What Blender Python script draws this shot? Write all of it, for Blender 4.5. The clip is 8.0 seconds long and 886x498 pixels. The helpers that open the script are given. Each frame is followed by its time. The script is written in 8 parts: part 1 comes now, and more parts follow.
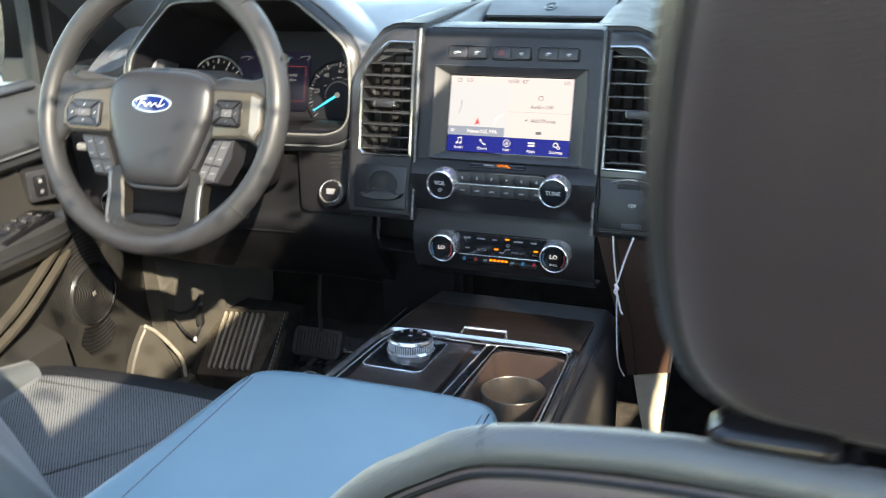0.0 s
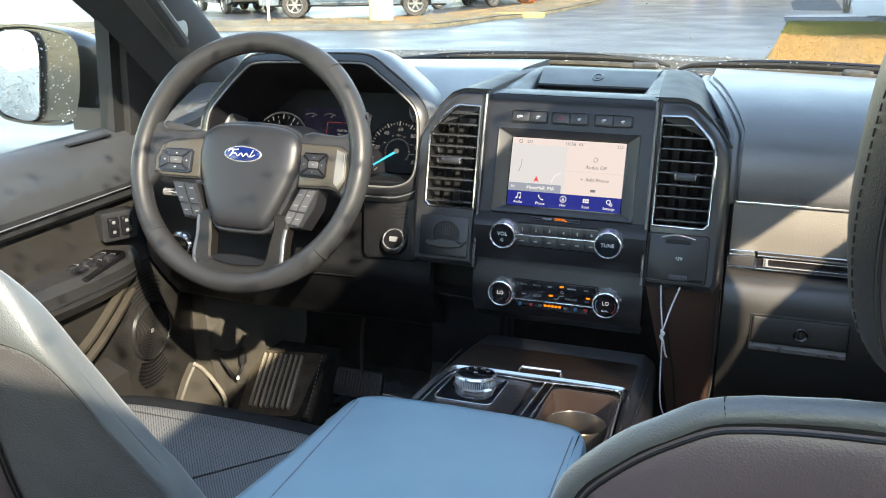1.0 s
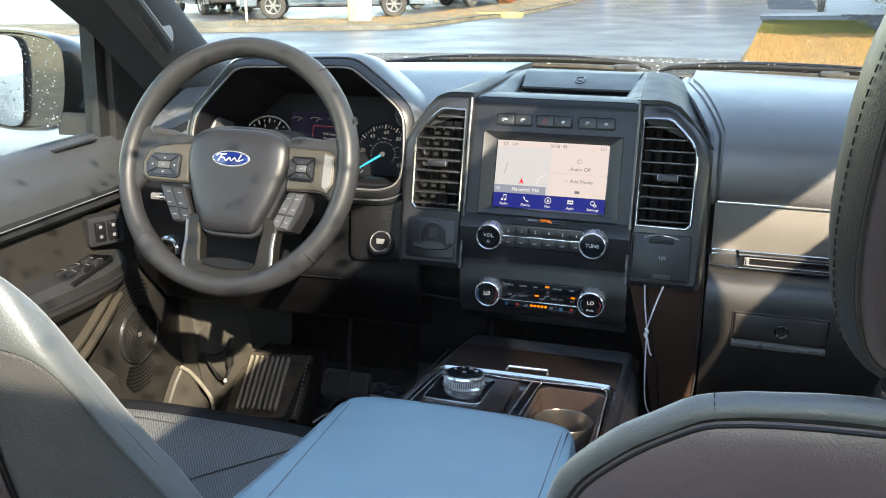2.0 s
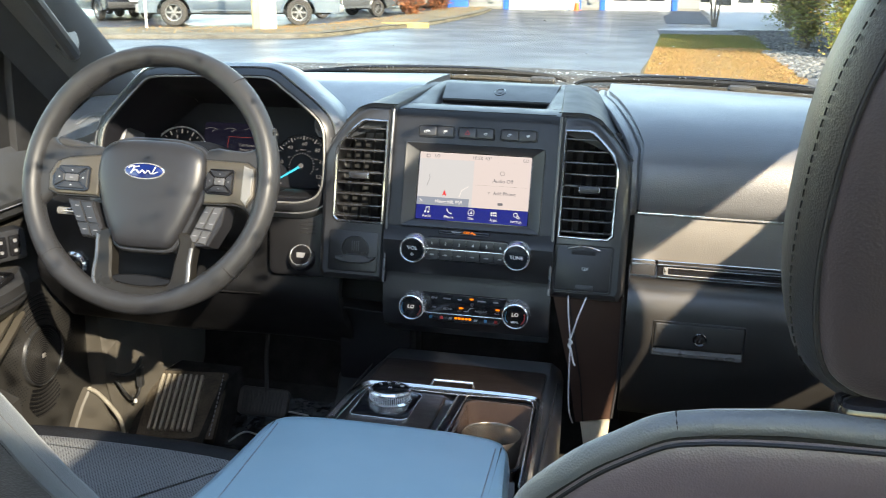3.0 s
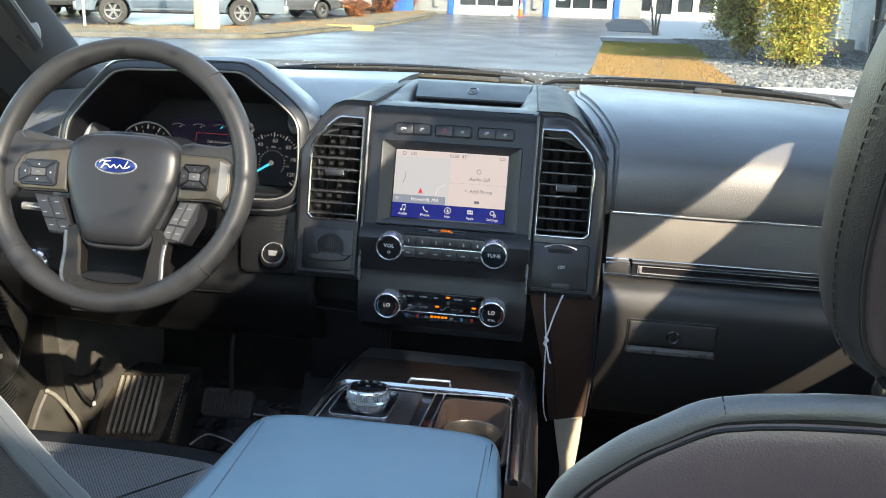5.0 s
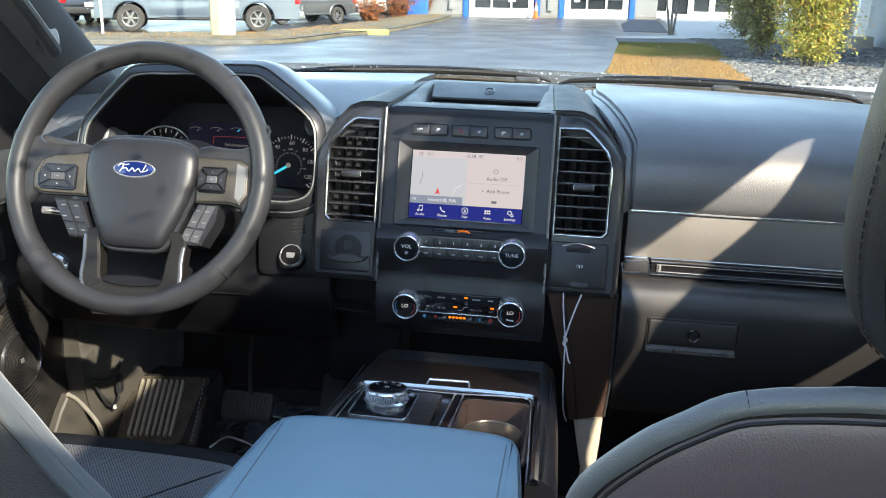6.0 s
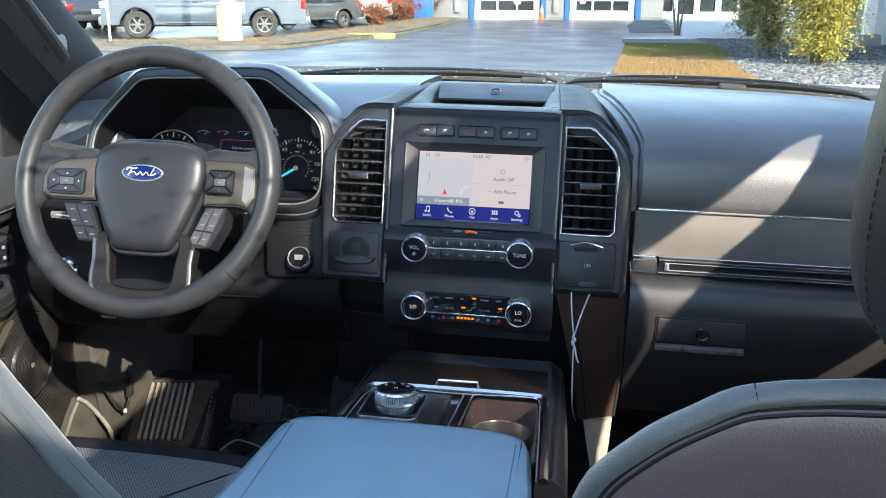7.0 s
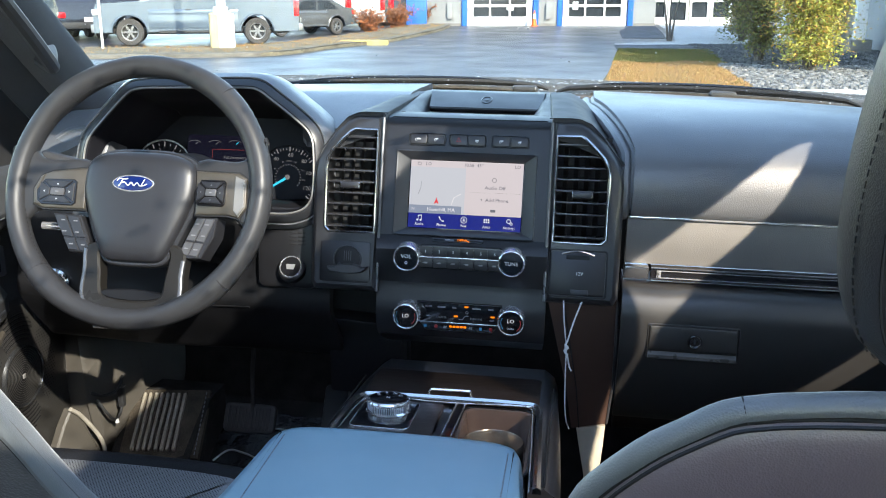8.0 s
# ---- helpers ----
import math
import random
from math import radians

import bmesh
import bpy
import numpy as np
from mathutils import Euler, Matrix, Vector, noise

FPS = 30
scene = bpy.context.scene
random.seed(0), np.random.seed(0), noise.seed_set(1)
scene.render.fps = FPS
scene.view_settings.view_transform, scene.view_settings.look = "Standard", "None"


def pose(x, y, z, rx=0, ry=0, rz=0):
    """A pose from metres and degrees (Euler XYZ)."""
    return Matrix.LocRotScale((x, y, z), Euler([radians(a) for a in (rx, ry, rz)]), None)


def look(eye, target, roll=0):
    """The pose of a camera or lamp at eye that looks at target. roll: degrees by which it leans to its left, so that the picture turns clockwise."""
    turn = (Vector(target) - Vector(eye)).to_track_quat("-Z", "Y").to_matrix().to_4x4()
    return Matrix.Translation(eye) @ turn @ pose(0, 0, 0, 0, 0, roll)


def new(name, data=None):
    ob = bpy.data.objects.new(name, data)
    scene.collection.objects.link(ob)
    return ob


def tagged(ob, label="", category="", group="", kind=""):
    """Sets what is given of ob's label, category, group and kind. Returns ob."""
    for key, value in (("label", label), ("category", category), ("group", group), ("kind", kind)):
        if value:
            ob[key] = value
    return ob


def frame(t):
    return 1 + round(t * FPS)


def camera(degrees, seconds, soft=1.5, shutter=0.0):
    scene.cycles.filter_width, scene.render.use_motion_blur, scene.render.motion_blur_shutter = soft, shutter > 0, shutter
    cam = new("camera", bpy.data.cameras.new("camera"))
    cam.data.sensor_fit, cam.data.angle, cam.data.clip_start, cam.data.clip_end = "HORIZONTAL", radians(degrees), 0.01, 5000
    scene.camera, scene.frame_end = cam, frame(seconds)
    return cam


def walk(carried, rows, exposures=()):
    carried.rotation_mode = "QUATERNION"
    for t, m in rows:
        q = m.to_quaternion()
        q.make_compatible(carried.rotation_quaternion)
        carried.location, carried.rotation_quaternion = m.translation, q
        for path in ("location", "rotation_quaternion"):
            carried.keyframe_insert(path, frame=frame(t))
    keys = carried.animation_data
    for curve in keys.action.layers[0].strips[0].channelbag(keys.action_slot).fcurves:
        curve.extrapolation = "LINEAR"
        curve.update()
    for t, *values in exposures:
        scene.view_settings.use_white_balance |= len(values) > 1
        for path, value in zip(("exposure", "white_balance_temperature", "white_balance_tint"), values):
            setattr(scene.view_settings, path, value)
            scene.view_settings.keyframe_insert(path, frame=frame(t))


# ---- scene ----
cam = camera(52.6, 8.0, soft=1.0, shutter=0.4)
PATH = [
    (0, (0.333, -1.18, 1.497), (-0.317, 0.564, 0.766), -2.0),
    (0.2, (0.286, -1.221, 1.486), (-0.328, 0.546, 0.78), 1.8),
    (0.5, (0.255, -1.284, 1.506), (-0.351, 0.503, 0.843), 2.0),
    (0.7, (0.252, -1.305, 1.514), (-0.364, 0.485, 0.878), 1.2),
    (1, (0.249, -1.329, 1.522), (-0.36, 0.477, 0.91), 0.1),
    (1.2, (0.248, -1.336, 1.527), (-0.342, 0.468, 0.909), -0.4),
    (2.3, (0.239, -1.348, 1.531), (-0.299, 0.483, 0.932), 0.6),
    (2.5, (0.231, -1.347, 1.532), (-0.263, 0.5, 0.947), 0.8),
    (3, (0.217, -1.338, 1.53), (-0.153, 0.537, 0.941), 1.2),
    (3.5, (0.193, -1.34, 1.528), (-0.083, 0.547, 0.928), 1.2),
    (4, (0.175, -1.341, 1.519), (-0.048, 0.557, 0.93), 2.2),
    (4.5, (0.168, -1.345, 1.52), (-0.061, 0.555, 0.94), 2.5),
    (6, (0.166, -1.343, 1.514), (-0.118, 0.552, 0.942), 1.6),
    (6.5, (0.166, -1.344, 1.513), (-0.126, 0.551, 0.946), 1.3),
    (7, (0.167, -1.345, 1.511), (-0.135, 0.549, 0.945), 0.9),
    (7.5, (0.17, -1.342, 1.512), (-0.126, 0.553, 0.946), 0.9),
    (8, (0.17, -1.343, 1.515), (-0.12, 0.557, 0.962), 0.7),
]
walk(cam, [(t, look(eye, target, roll)) for t, eye, target, roll in PATH],
     [(0.0, 2.55, 8300, 10), (0.6, 2.35, 8300, 10), (1.2, 2.25, 8300, 10), (2.5, 2.2, 8300, 10), (4.5, 2.1, 8200, 10), (6.0, 1.95, 7500, 10), (8.0, 1.95, 7100, 10)])

# ---- world, sun, exposure ----
SUN = Vector((0.558, -0.639, 0.53)).normalized()
GZ = -0.12   # height of the car park; the dashboard's screen is at about 1.2

world = bpy.data.worlds.new("sky")
scene.world = world
world.use_nodes = True
wn = world.node_tree.nodes
sky = wn.new("ShaderNodeTexSky")
sky.sky_type = "NISHITA"
sky.sun_disc = False
sky.sun_elevation = math.asin(SUN.z)
sky.sun_rotation = math.atan2(SUN.x, SUN.y)
sky.altitude, sky.air_density, sky.dust_density, sky.ozone_density = 50, 1.0, 0.35, 1.2
world.node_tree.links.new(sky.outputs[0], wn["Background"].inputs[0])
wn["Background"].inputs[1].default_value = 0.35

sun = new("sun", bpy.data.lights.new("sun", "SUN"))
sun.data.energy, sun.data.angle, sun.data.color = 4.2, radians(0.6), (1.0, 0.93, 0.82)
sun.matrix_world = look(SUN * 50, (0, 0, 0))


# ---- materials ----
def mat(name, color, rough=0.5, metal=0.0, var=0.15, vscale=6.0, grain=0.0, gscale=400.0, bump=0.0, bscale=400.0,
        kind="noise", spec=0.5, coat=0.0, coat_rough=0.06, emit=0.0, rvar=0.0, per_object=0.0, stretch=(1, 1, 1), sheen=0.0):
    """A procedural surface: colour varied at two scales, roughness varied, fine relief."""
    m = bpy.data.materials.new(name)
    m.use_nodes = True
    nt = m.node_tree
    n, l = nt.nodes, nt.links
    b = n["Principled BSDF"]
    b.inputs["Roughness"].default_value = rough
    b.inputs["Metallic"].default_value = metal
    b.inputs["Specular IOR Level"].default_value = spec
    b.inputs["Coat Weight"].default_value = coat
    b.inputs["Sheen Weight"].default_value = sheen
    b.inputs["Sheen Roughness"].default_value = 0.4
    b.inputs["Coat Roughness"].default_value = coat_rough
    co = n.new("ShaderNodeTexCoord")
    mp = n.new("ShaderNodeMapping")
    mp.inputs["Scale"].default_value = stretch
    l.new(co.outputs["Object"], mp.inputs[0])

    def noise_tex(scale, detail=3):
        t = n.new("ShaderNodeTexNoise")
        t.inputs["Scale"].default_value = scale
        t.inputs["Detail"].default_value = detail
        l.new(mp.outputs[0], t.inputs["Vector"])
        return t

    def scaled(value_socket, lo, hi, a=0.3, c=0.7):
        r = n.new("ShaderNodeMapRange")
        for i, v in ((1, a), (2, c), (3, lo), (4, hi)):
            r.inputs[i].default_value = v
        l.new(value_socket, r.inputs[0])
        return r.outputs[0]

    big = noise_tex(vscale)
    f = scaled(big.outputs["Fac"], 1 - var, 1 + var)
    if grain:
        g = noise_tex(gscale, 2)
        gm = n.new("ShaderNodeMath")
        gm.operation = "MULTIPLY"
        l.new(f, gm.inputs[0])
        l.new(scaled(g.outputs["Fac"], 1 - grain, 1 + grain), gm.inputs[1])
        f = gm.outputs[0]
    if per_object:
        oi = n.new("ShaderNodeObjectInfo")
        pm = n.new("ShaderNodeMath")
        pm.operation = "MULTIPLY"
        l.new(f, pm.inputs[0])
        l.new(scaled(oi.outputs["Random"], 1 - per_object, 1 + per_object, 0, 1), pm.inputs[1])
        f = pm.outputs[0]
    mul = n.new("ShaderNodeVectorMath")
    mul.operation = "SCALE"
    mul.inputs[0].default_value = color[:3]
    l.new(f, mul.inputs["Scale"])
    l.new(mul.outputs[0], b.inputs["Base Color"])
    if rvar:
        r2 = noise_tex(vscale * 2.7)
        l.new(scaled(r2.outputs["Fac"], max(0.02, rough - rvar), rough + rvar), b.inputs["Roughness"])
    if bump:
        if kind == "pebble":
            t = n.new("ShaderNodeTexVoronoi")
            t.inputs["Scale"].default_value = bscale
            l.new(mp.outputs[0], t.inputs["Vector"])
            h = t.outputs["Distance"]
        else:
            h = noise_tex(bscale, 4).outputs["Fac"]
        bp = n.new("ShaderNodeBump")
        bp.inputs["Strength"].default_value = bump
        bp.inputs["Distance"].default_value = 0.6 / bscale
        l.new(h, bp.inputs["Height"])
        l.new(bp.outputs[0], b.inputs["Normal"])
    if emit:
        b.inputs["Emission Color"].default_value = (*color[:3], 1)
        b.inputs["Emission Strength"].default_value = emit
    return m


def glow(name, color, strength):
    """A lit display element."""
    m = bpy.data.materials.new(name)
    m.use_nodes = True
    b = m.node_tree.nodes["Principled BSDF"]
    b.inputs["Base Color"].default_value = (0.004, 0.004, 0.004, 1)
    b.inputs["Specular IOR Level"].default_value = 0.2
    b.inputs["Roughness"].default_value = 0.25
    b.inputs["Emission Color"].default_value = (*color, 1)
    b.inputs["Emission Strength"].default_value = strength
    return m


def pane(name, tint, gloss=1.0):
    """Thin glass: clear, with a mirror sheen that grows at grazing angles."""
    m = bpy.data.materials.new(name)
    m.use_nodes = True
    n, l = m.node_tree.nodes, m.node_tree.links
    n.remove(n["Principled BSDF"])
    a, g, mx = n.new("ShaderNodeBsdfTransparent"), n.new("ShaderNodeBsdfGlossy"), n.new("ShaderNodeMixShader")
    a.inputs[0].default_value = (*tint, 1)
    g.inputs["Roughness"].default_value = 0.02
    lw_, pw, ml = n.new("ShaderNodeLayerWeight"), n.new("ShaderNodeMath"), n.new("ShaderNodeMath")
    lw_.inputs[0].default_value = 0.5
    pw.operation, ml.operation = "POWER", "MULTIPLY_ADD"
    pw.inputs[1].default_value = 5.0
    ml.inputs[1].default_value, ml.inputs[2].default_value = 0.6 * gloss, 0.025 * gloss
    l.new(lw_.outputs["Facing"], pw.inputs[0])
    l.new(pw.outputs[0], ml.inputs[0])
    l.new(ml.outputs[0], mx.inputs[0])
    l.new(a.outputs[0], mx.inputs[1])
    l.new(g.outputs[0], mx.inputs[2])
    l.new(mx.outputs[0], n["Material Output"].inputs[0])
    return m


LEATHER = mat("black_leather", (0.095, 0.103, 0.105), 0.46, spec=0.75, sheen=0.25, coat=0.45, coat_rough=0.45, var=0.12, vscale=9, bump=0.32, bscale=800, kind="pebble", rvar=0.06)
# blue in the base colour stands for sky reflected on black leather
LEATHER_LID = mat("black_leather_sky_tint", (0.04, 0.15, 0.22), 0.42, sheen=0.1, spec=0.9, coat=1.0, coat_rough=0.36, var=0.06, vscale=12, bump=0.12, bscale=900, kind="pebble", rvar=0.04)
LEATHER_DARK = mat("dull_black_leather", (0.016, 0.016, 0.018), 0.46, spec=0.35, var=0.12, vscale=9, bump=0.25, bscale=900, kind="pebble", rvar=0.06)
BORDER = mat("wrinkled_grey_leather", (0.085, 0.082, 0.082), 0.5, spec=0.6, sheen=0.2, coat=0.3, coat_rough=0.4, var=0.14, vscale=9, bump=0.45, bscale=420, kind="pebble", rvar=0.06)
BORDER_DARK = mat("wrinkled_black_leather", (0.048, 0.037, 0.041), 0.45, spec=0.5, sheen=0.15, var=0.14, vscale=9, bump=0.16, bscale=800, kind="pebble", rvar=0.06)
SEATBACK = mat("seatback_vinyl", (0.13, 0.097, 0.106), 0.38, coat=0.6, coat_rough=0.38, sheen=0.12, var=0.12, vscale=7, bump=0.3, bscale=850, kind="pebble", rvar=0.05)
PERF = mat("perforated_leather", (0.2, 0.205, 0.21), 0.5, var=0.1, vscale=8, bump=0.5, bscale=520, kind="pebble")
PAD = mat("dash_skin", (0.095, 0.099, 0.108), 0.42, spec=0.85, coat=0.45, coat_rough=0.35, var=0.1, vscale=5, bump=0.32, bscale=600, kind="pebble", rvar=0.06)
TRIM = mat("soft_trim_panel", (0.165, 0.158, 0.15), 0.5, var=0.1, vscale=6, bump=0.3, bscale=700, kind="pebble")
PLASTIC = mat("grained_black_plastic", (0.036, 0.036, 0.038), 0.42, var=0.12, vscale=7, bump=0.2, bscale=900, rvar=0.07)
# under-dash shade is put into this colour; bare plastic is nearer 0.03
PLASTIC_LOW = mat("shade_dark_plastic", (0.007, 0.007, 0.0082), 0.5, spec=0.3, var=0.12, vscale=7, bump=0.2, bscale=900, rvar=0.06)
SATIN = mat("satin_dark_metal_paint", (0.03, 0.031, 0.035), 0.33, spec=0.6, metal=0.1, var=0.05, vscale=9, grain=0.04, gscale=1500, rvar=0.05)
SILVER = mat("satin_silver_paint", (0.26, 0.25, 0.235), 0.34, metal=0.4, var=0.06, vscale=10, grain=0.05, gscale=1500, rvar=0.05)
RAILSKIN = mat("dull_black_rail_skin", (0.032, 0.034, 0.039), 0.5, spec=0.35, var=0.08, vscale=9, bump=0.1, bscale=1000, rvar=0.05)
SILVERDARK = mat("satin_grey_paint", (0.15, 0.155, 0.165), 0.3, metal=0.6, var=0.05, vscale=10, grain=0.05, gscale=1500, rvar=0.05)
FASCIA = mat("matt_black_fascia", (0.013, 0.013, 0.015), 0.38, spec=0.45, var=0.12, vscale=7, bump=0.15, bscale=1000, rvar=0.05)
BRIGHTMETAL = mat("polished_satin_metal", (0.82, 0.83, 0.85), 0.2, metal=1.0, var=0.04, vscale=20, rvar=0.05)
DIALMETAL = mat("satin_bright_metal", (0.72, 0.73, 0.75), 0.32, metal=0.75, var=0.05, vscale=20, rvar=0.05)
CONSIDE = mat("smooth_console_vinyl", (0.034, 0.034, 0.039), 0.33, coat=0.4, coat_rough=0.3, spec=0.8, var=0.1, vscale=8, bump=0.1, bscale=1000, rvar=0.05)
SPOKELOW = mat("dark_satin_spoke", (0.022, 0.02, 0.018), 0.32, metal=0.2, spec=0.4, var=0.05, vscale=9, rvar=0.05)
GLOVE = mat("glovebox_grained_plastic", (0.017, 0.0165, 0.0165), 0.36, spec=0.9, var=0.1, vscale=7, bump=0.2, bscale=900, rvar=0.06)
DOORPAD = mat("padded_door_vinyl", (0.05, 0.053, 0.058), 0.45, spec=0.6, var=0.1, vscale=8, bump=0.14, bscale=1000, kind="pebble", rvar=0.05)
DARKCHROME = mat("dark_chrome", (0.42, 0.43, 0.45), 0.14, metal=0.95, var=0.04, vscale=20, rvar=0.05)
GLOSS = mat("gloss_black_plastic", (0.012, 0.012, 0.014), 0.12, var=0.1, vscale=20, rvar=0.04)
BUTTON = mat("button_black_rubber", (0.022, 0.022, 0.025), 0.36, var=0.08, vscale=30, bump=0.1, bscale=1500)
BUTTON_GREY = mat("button_grey_plastic", (0.07, 0.07, 0.074), 0.4, var=0.08, vscale=30, bump=0.1, bscale=1500)
CHROME = mat("bright_chrome", (0.92, 0.93, 0.95), 0.12, metal=0.82, var=0.03, vscale=20, rvar=0.04)
RUBBER = mat("black_rubber", (0.018, 0.018, 0.019), 0.6, var=0.15, vscale=20, bump=0.2, bscale=900)
# near-black that puts the shade of gaps and hollows into colour
DARK = mat("hollow_shade_black", (0.008, 0.008, 0.009), 0.7, var=0.1)
WOOD = mat("dark_wood_veneer", (0.036, 0.026, 0.022), 0.38, var=0.25, vscale=9, grain=0.35, gscale=60, bump=0.08, bscale=90, stretch=(1, 14, 14), rvar=0.05)
BROWNTRIM = mat("brown_console_trim", (0.045, 0.026, 0.02), 0.34, var=0.15, vscale=9, bump=0.15, bscale=900)
# glovebox plastic lightened: the windscreen's sheen on the lip is in the colour
LIP = mat("glovebox_plastic_sheen", (0.085, 0.08, 0.075), 0.3, spec=0.9, var=0.1, vscale=20, rvar=0.05)
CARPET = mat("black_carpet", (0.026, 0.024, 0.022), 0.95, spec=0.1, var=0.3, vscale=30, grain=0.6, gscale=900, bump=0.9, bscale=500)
# the black carpet again, lighter and browner to carry sunlight in its colour
SUNCARPET = mat("black_carpet_sun_tint", (0.075, 0.062, 0.048), 0.95, spec=0.1, var=0.3, vscale=30, grain=0.6, gscale=900, bump=0.9, bscale=500)
FILM = mat("pale_film_glint", (0.5, 0.5, 0.49), 0.12, var=0.3, vscale=40, spec=0.9)
MATPLASTIC = mat("crinkled_mat_film", (0.02, 0.019, 0.018), 0.16, var=0.2, vscale=10, bump=0.7, bscale=28, rvar=0.08)
PEDAL = mat("pale_ribbed_footrest", (0.3, 0.265, 0.21), 0.6, var=0.25, vscale=14, grain=0.2, gscale=300, bump=0.2, bscale=500)
DOORSKIN = mat("door_panel_plastic", (0.03, 0.028, 0.026), 0.44, var=0.12, vscale=6, bump=0.25, bscale=800, rvar=0.06)
GREYCLOTH = mat("grey_pillar_trim", (0.06, 0.06, 0.063), 0.8, var=0.1, vscale=9, grain=0.15, gscale=900, bump=0.3, bscale=900)
HEADLINER = mat("headliner_cloth", (0.58, 0.58, 0.57), 0.9, var=0.1, vscale=9, grain=0.15, gscale=900, bump=0.3, bscale=900)
RIMLEATHER = mat("wheel_leather", (0.03, 0.03, 0.032), 0.44, spec=0.45, var=0.1, vscale=20, bump=0.12, bscale=1100, kind="pebble", rvar=0.05)
HUBSKIN = mat("hub_grained_plastic", (0.021, 0.021, 0.024), 0.4, spec=0.55, var=0.08, vscale=9, bump=0.15, bscale=1000, kind="pebble", rvar=0.04)
BRONZE = mat("dark_bronze_paint", (0.11, 0.096, 0.078), 0.36, metal=0.5, var=0.06, vscale=10, grain=0.05, gscale=1500, rvar=0.05)
SLAT = mat("vent_slat_plastic", (0.035, 0.035, 0.038), 0.22, spec=0.8, var=0.08, vscale=20)
THREAD = mat("grey_thread", (0.16, 0.17, 0.19), 0.7, var=0.2, vscale=90)
THREAD_DARK = mat("black_thread", (0.012, 0.012, 0.013), 0.8, var=0.2, vscale=90)
STRING = mat("white_string", (0.72, 0.72, 0.74), 0.7, var=0.12, vscale=200, bump=0.3, bscale=1500)
EMBLEM = mat("emblem_blue_enamel", (0.006, 0.018, 0.11), 0.15, var=0.05, vscale=60, coat=0.6)
LABEL = mat("printed_label_white", (0.62, 0.62, 0.62), 0.5, var=0.05)
LABEL_DIM = mat("printed_label_grey", (0.2, 0.2, 0.21), 0.5, var=0.05)
ICON_RED = mat("icon_red", (0.45, 0.02, 0.02), 0.5, var=0.05)
ICON_BLUE = mat("icon_blue", (0.02, 0.16, 0.3), 0.5, var=0.05)
SCR_MAP = glow("display_pale_blue", (0.62, 0.66, 0.76), 0.235)
SCR_CARD = glow("display_pale_pink", (0.72, 0.67, 0.73), 0.235)
SCR_BAR = glow("display_navy", (0.006, 0.01, 0.24), 0.25)
SCR_TOWN = glow("display_grey_blue", (0.3, 0.36, 0.5), 0.22)
SCR_INK = glow("display_ink", (0.2, 0.21, 0.26), 0.2)
SCR_WHITE = glow("display_white", (0.85, 0.87, 0.95), 0.25)
SCR_RED = glow("display_red", (0.75, 0.04, 0.05), 0.27)
AMBER = glow("amber_indicator", (1.0, 0.24, 0.01), 0.34)
CLU_FACE = glow("cluster_dark_blue", (0.012, 0.012, 0.03), 0.15)
CLU_RED = glow("cluster_red_line", (0.4, 0.06, 0.06), 0.15)
CLU_MARK = glow("cluster_marks", (0.55, 0.57, 0.62), 0.085)
CLU_DIM = glow("cluster_small_marks", (0.3, 0.32, 0.36), 0.1)
CLU_NEEDLE = glow("cluster_needle_blue", (0.02, 0.6, 0.9), 0.30)
GLASS = pane("clear_glass", (0.77, 0.8, 0.79))
TINT = pane("privacy_glass", (0.4, 0.4, 0.4))
ROOFGLASS = pane("roof_glass", (0.78, 0.81, 0.84))
DROP = mat("water_drop", (0.5, 0.52, 0.54), 0.05, var=0.02, spec=0.8)


# ---- building helpers ----
BASE = {}


def thing(name, at, label, category, group="", kind=""):
    """An empty at a thing's base."""
    ob = new(name)
    ob.empty_display_size = 0.05
    ob.location = at
    BASE[ob.name] = Vector(at)
    return tagged(ob, label, category, group, kind)


def part(name, bm, material, parent=None, label="", sharp=32):
    """Links a bmesh, built in world places, as one mesh under a thing or a part."""
    base = BASE.get(parent.name, Vector()) if parent else Vector()
    bmesh.ops.transform(bm, matrix=Matrix.Translation(-base), verts=bm.verts)
    me = bpy.data.meshes.new(name)
    bm.normal_update()
    bm.to_mesh(me)
    bm.free()
    me.materials.append(material)
    me.shade_smooth()
    me.set_sharp_from_angle(angle=radians(sharp))
    ob = new(name, me)
    if parent:
        ob.parent = parent
        BASE[ob.name] = base
    return tagged(ob, label) if label else ob


def solo(name, bm, material, label, category, group="", kind="", sharp=32):
    """A thing, or a piece of the setting, of one mesh."""
    return tagged(part(name, bm, material, None, "", sharp), label, category, group, kind)


def face(x, y, z, lean=0.0, turn=0.0):
    """A frame on a surface that faces the rear of the car: X right, Y up, Z outward; lean: degrees that its top lies back."""
    return pose(x, y, z, 90 - lean, 0, turn)


def box(bm, m, size, bev=0.0, seg=2):
    v = bmesh.ops.create_cube(bm, size=1.0, matrix=m @ Matrix.Diagonal((*size, 1)))["verts"]
    if bev:
        e = list({e for q in v for e in q.link_edges})
        bmesh.ops.bevel(bm, geom=e, offset=bev, segments=seg, affect="EDGES", profile=0.6)
    return bm


def boxed(m, size, bev=0.0, seg=2):
    return box(bmesh.new(), m, size, bev, seg)


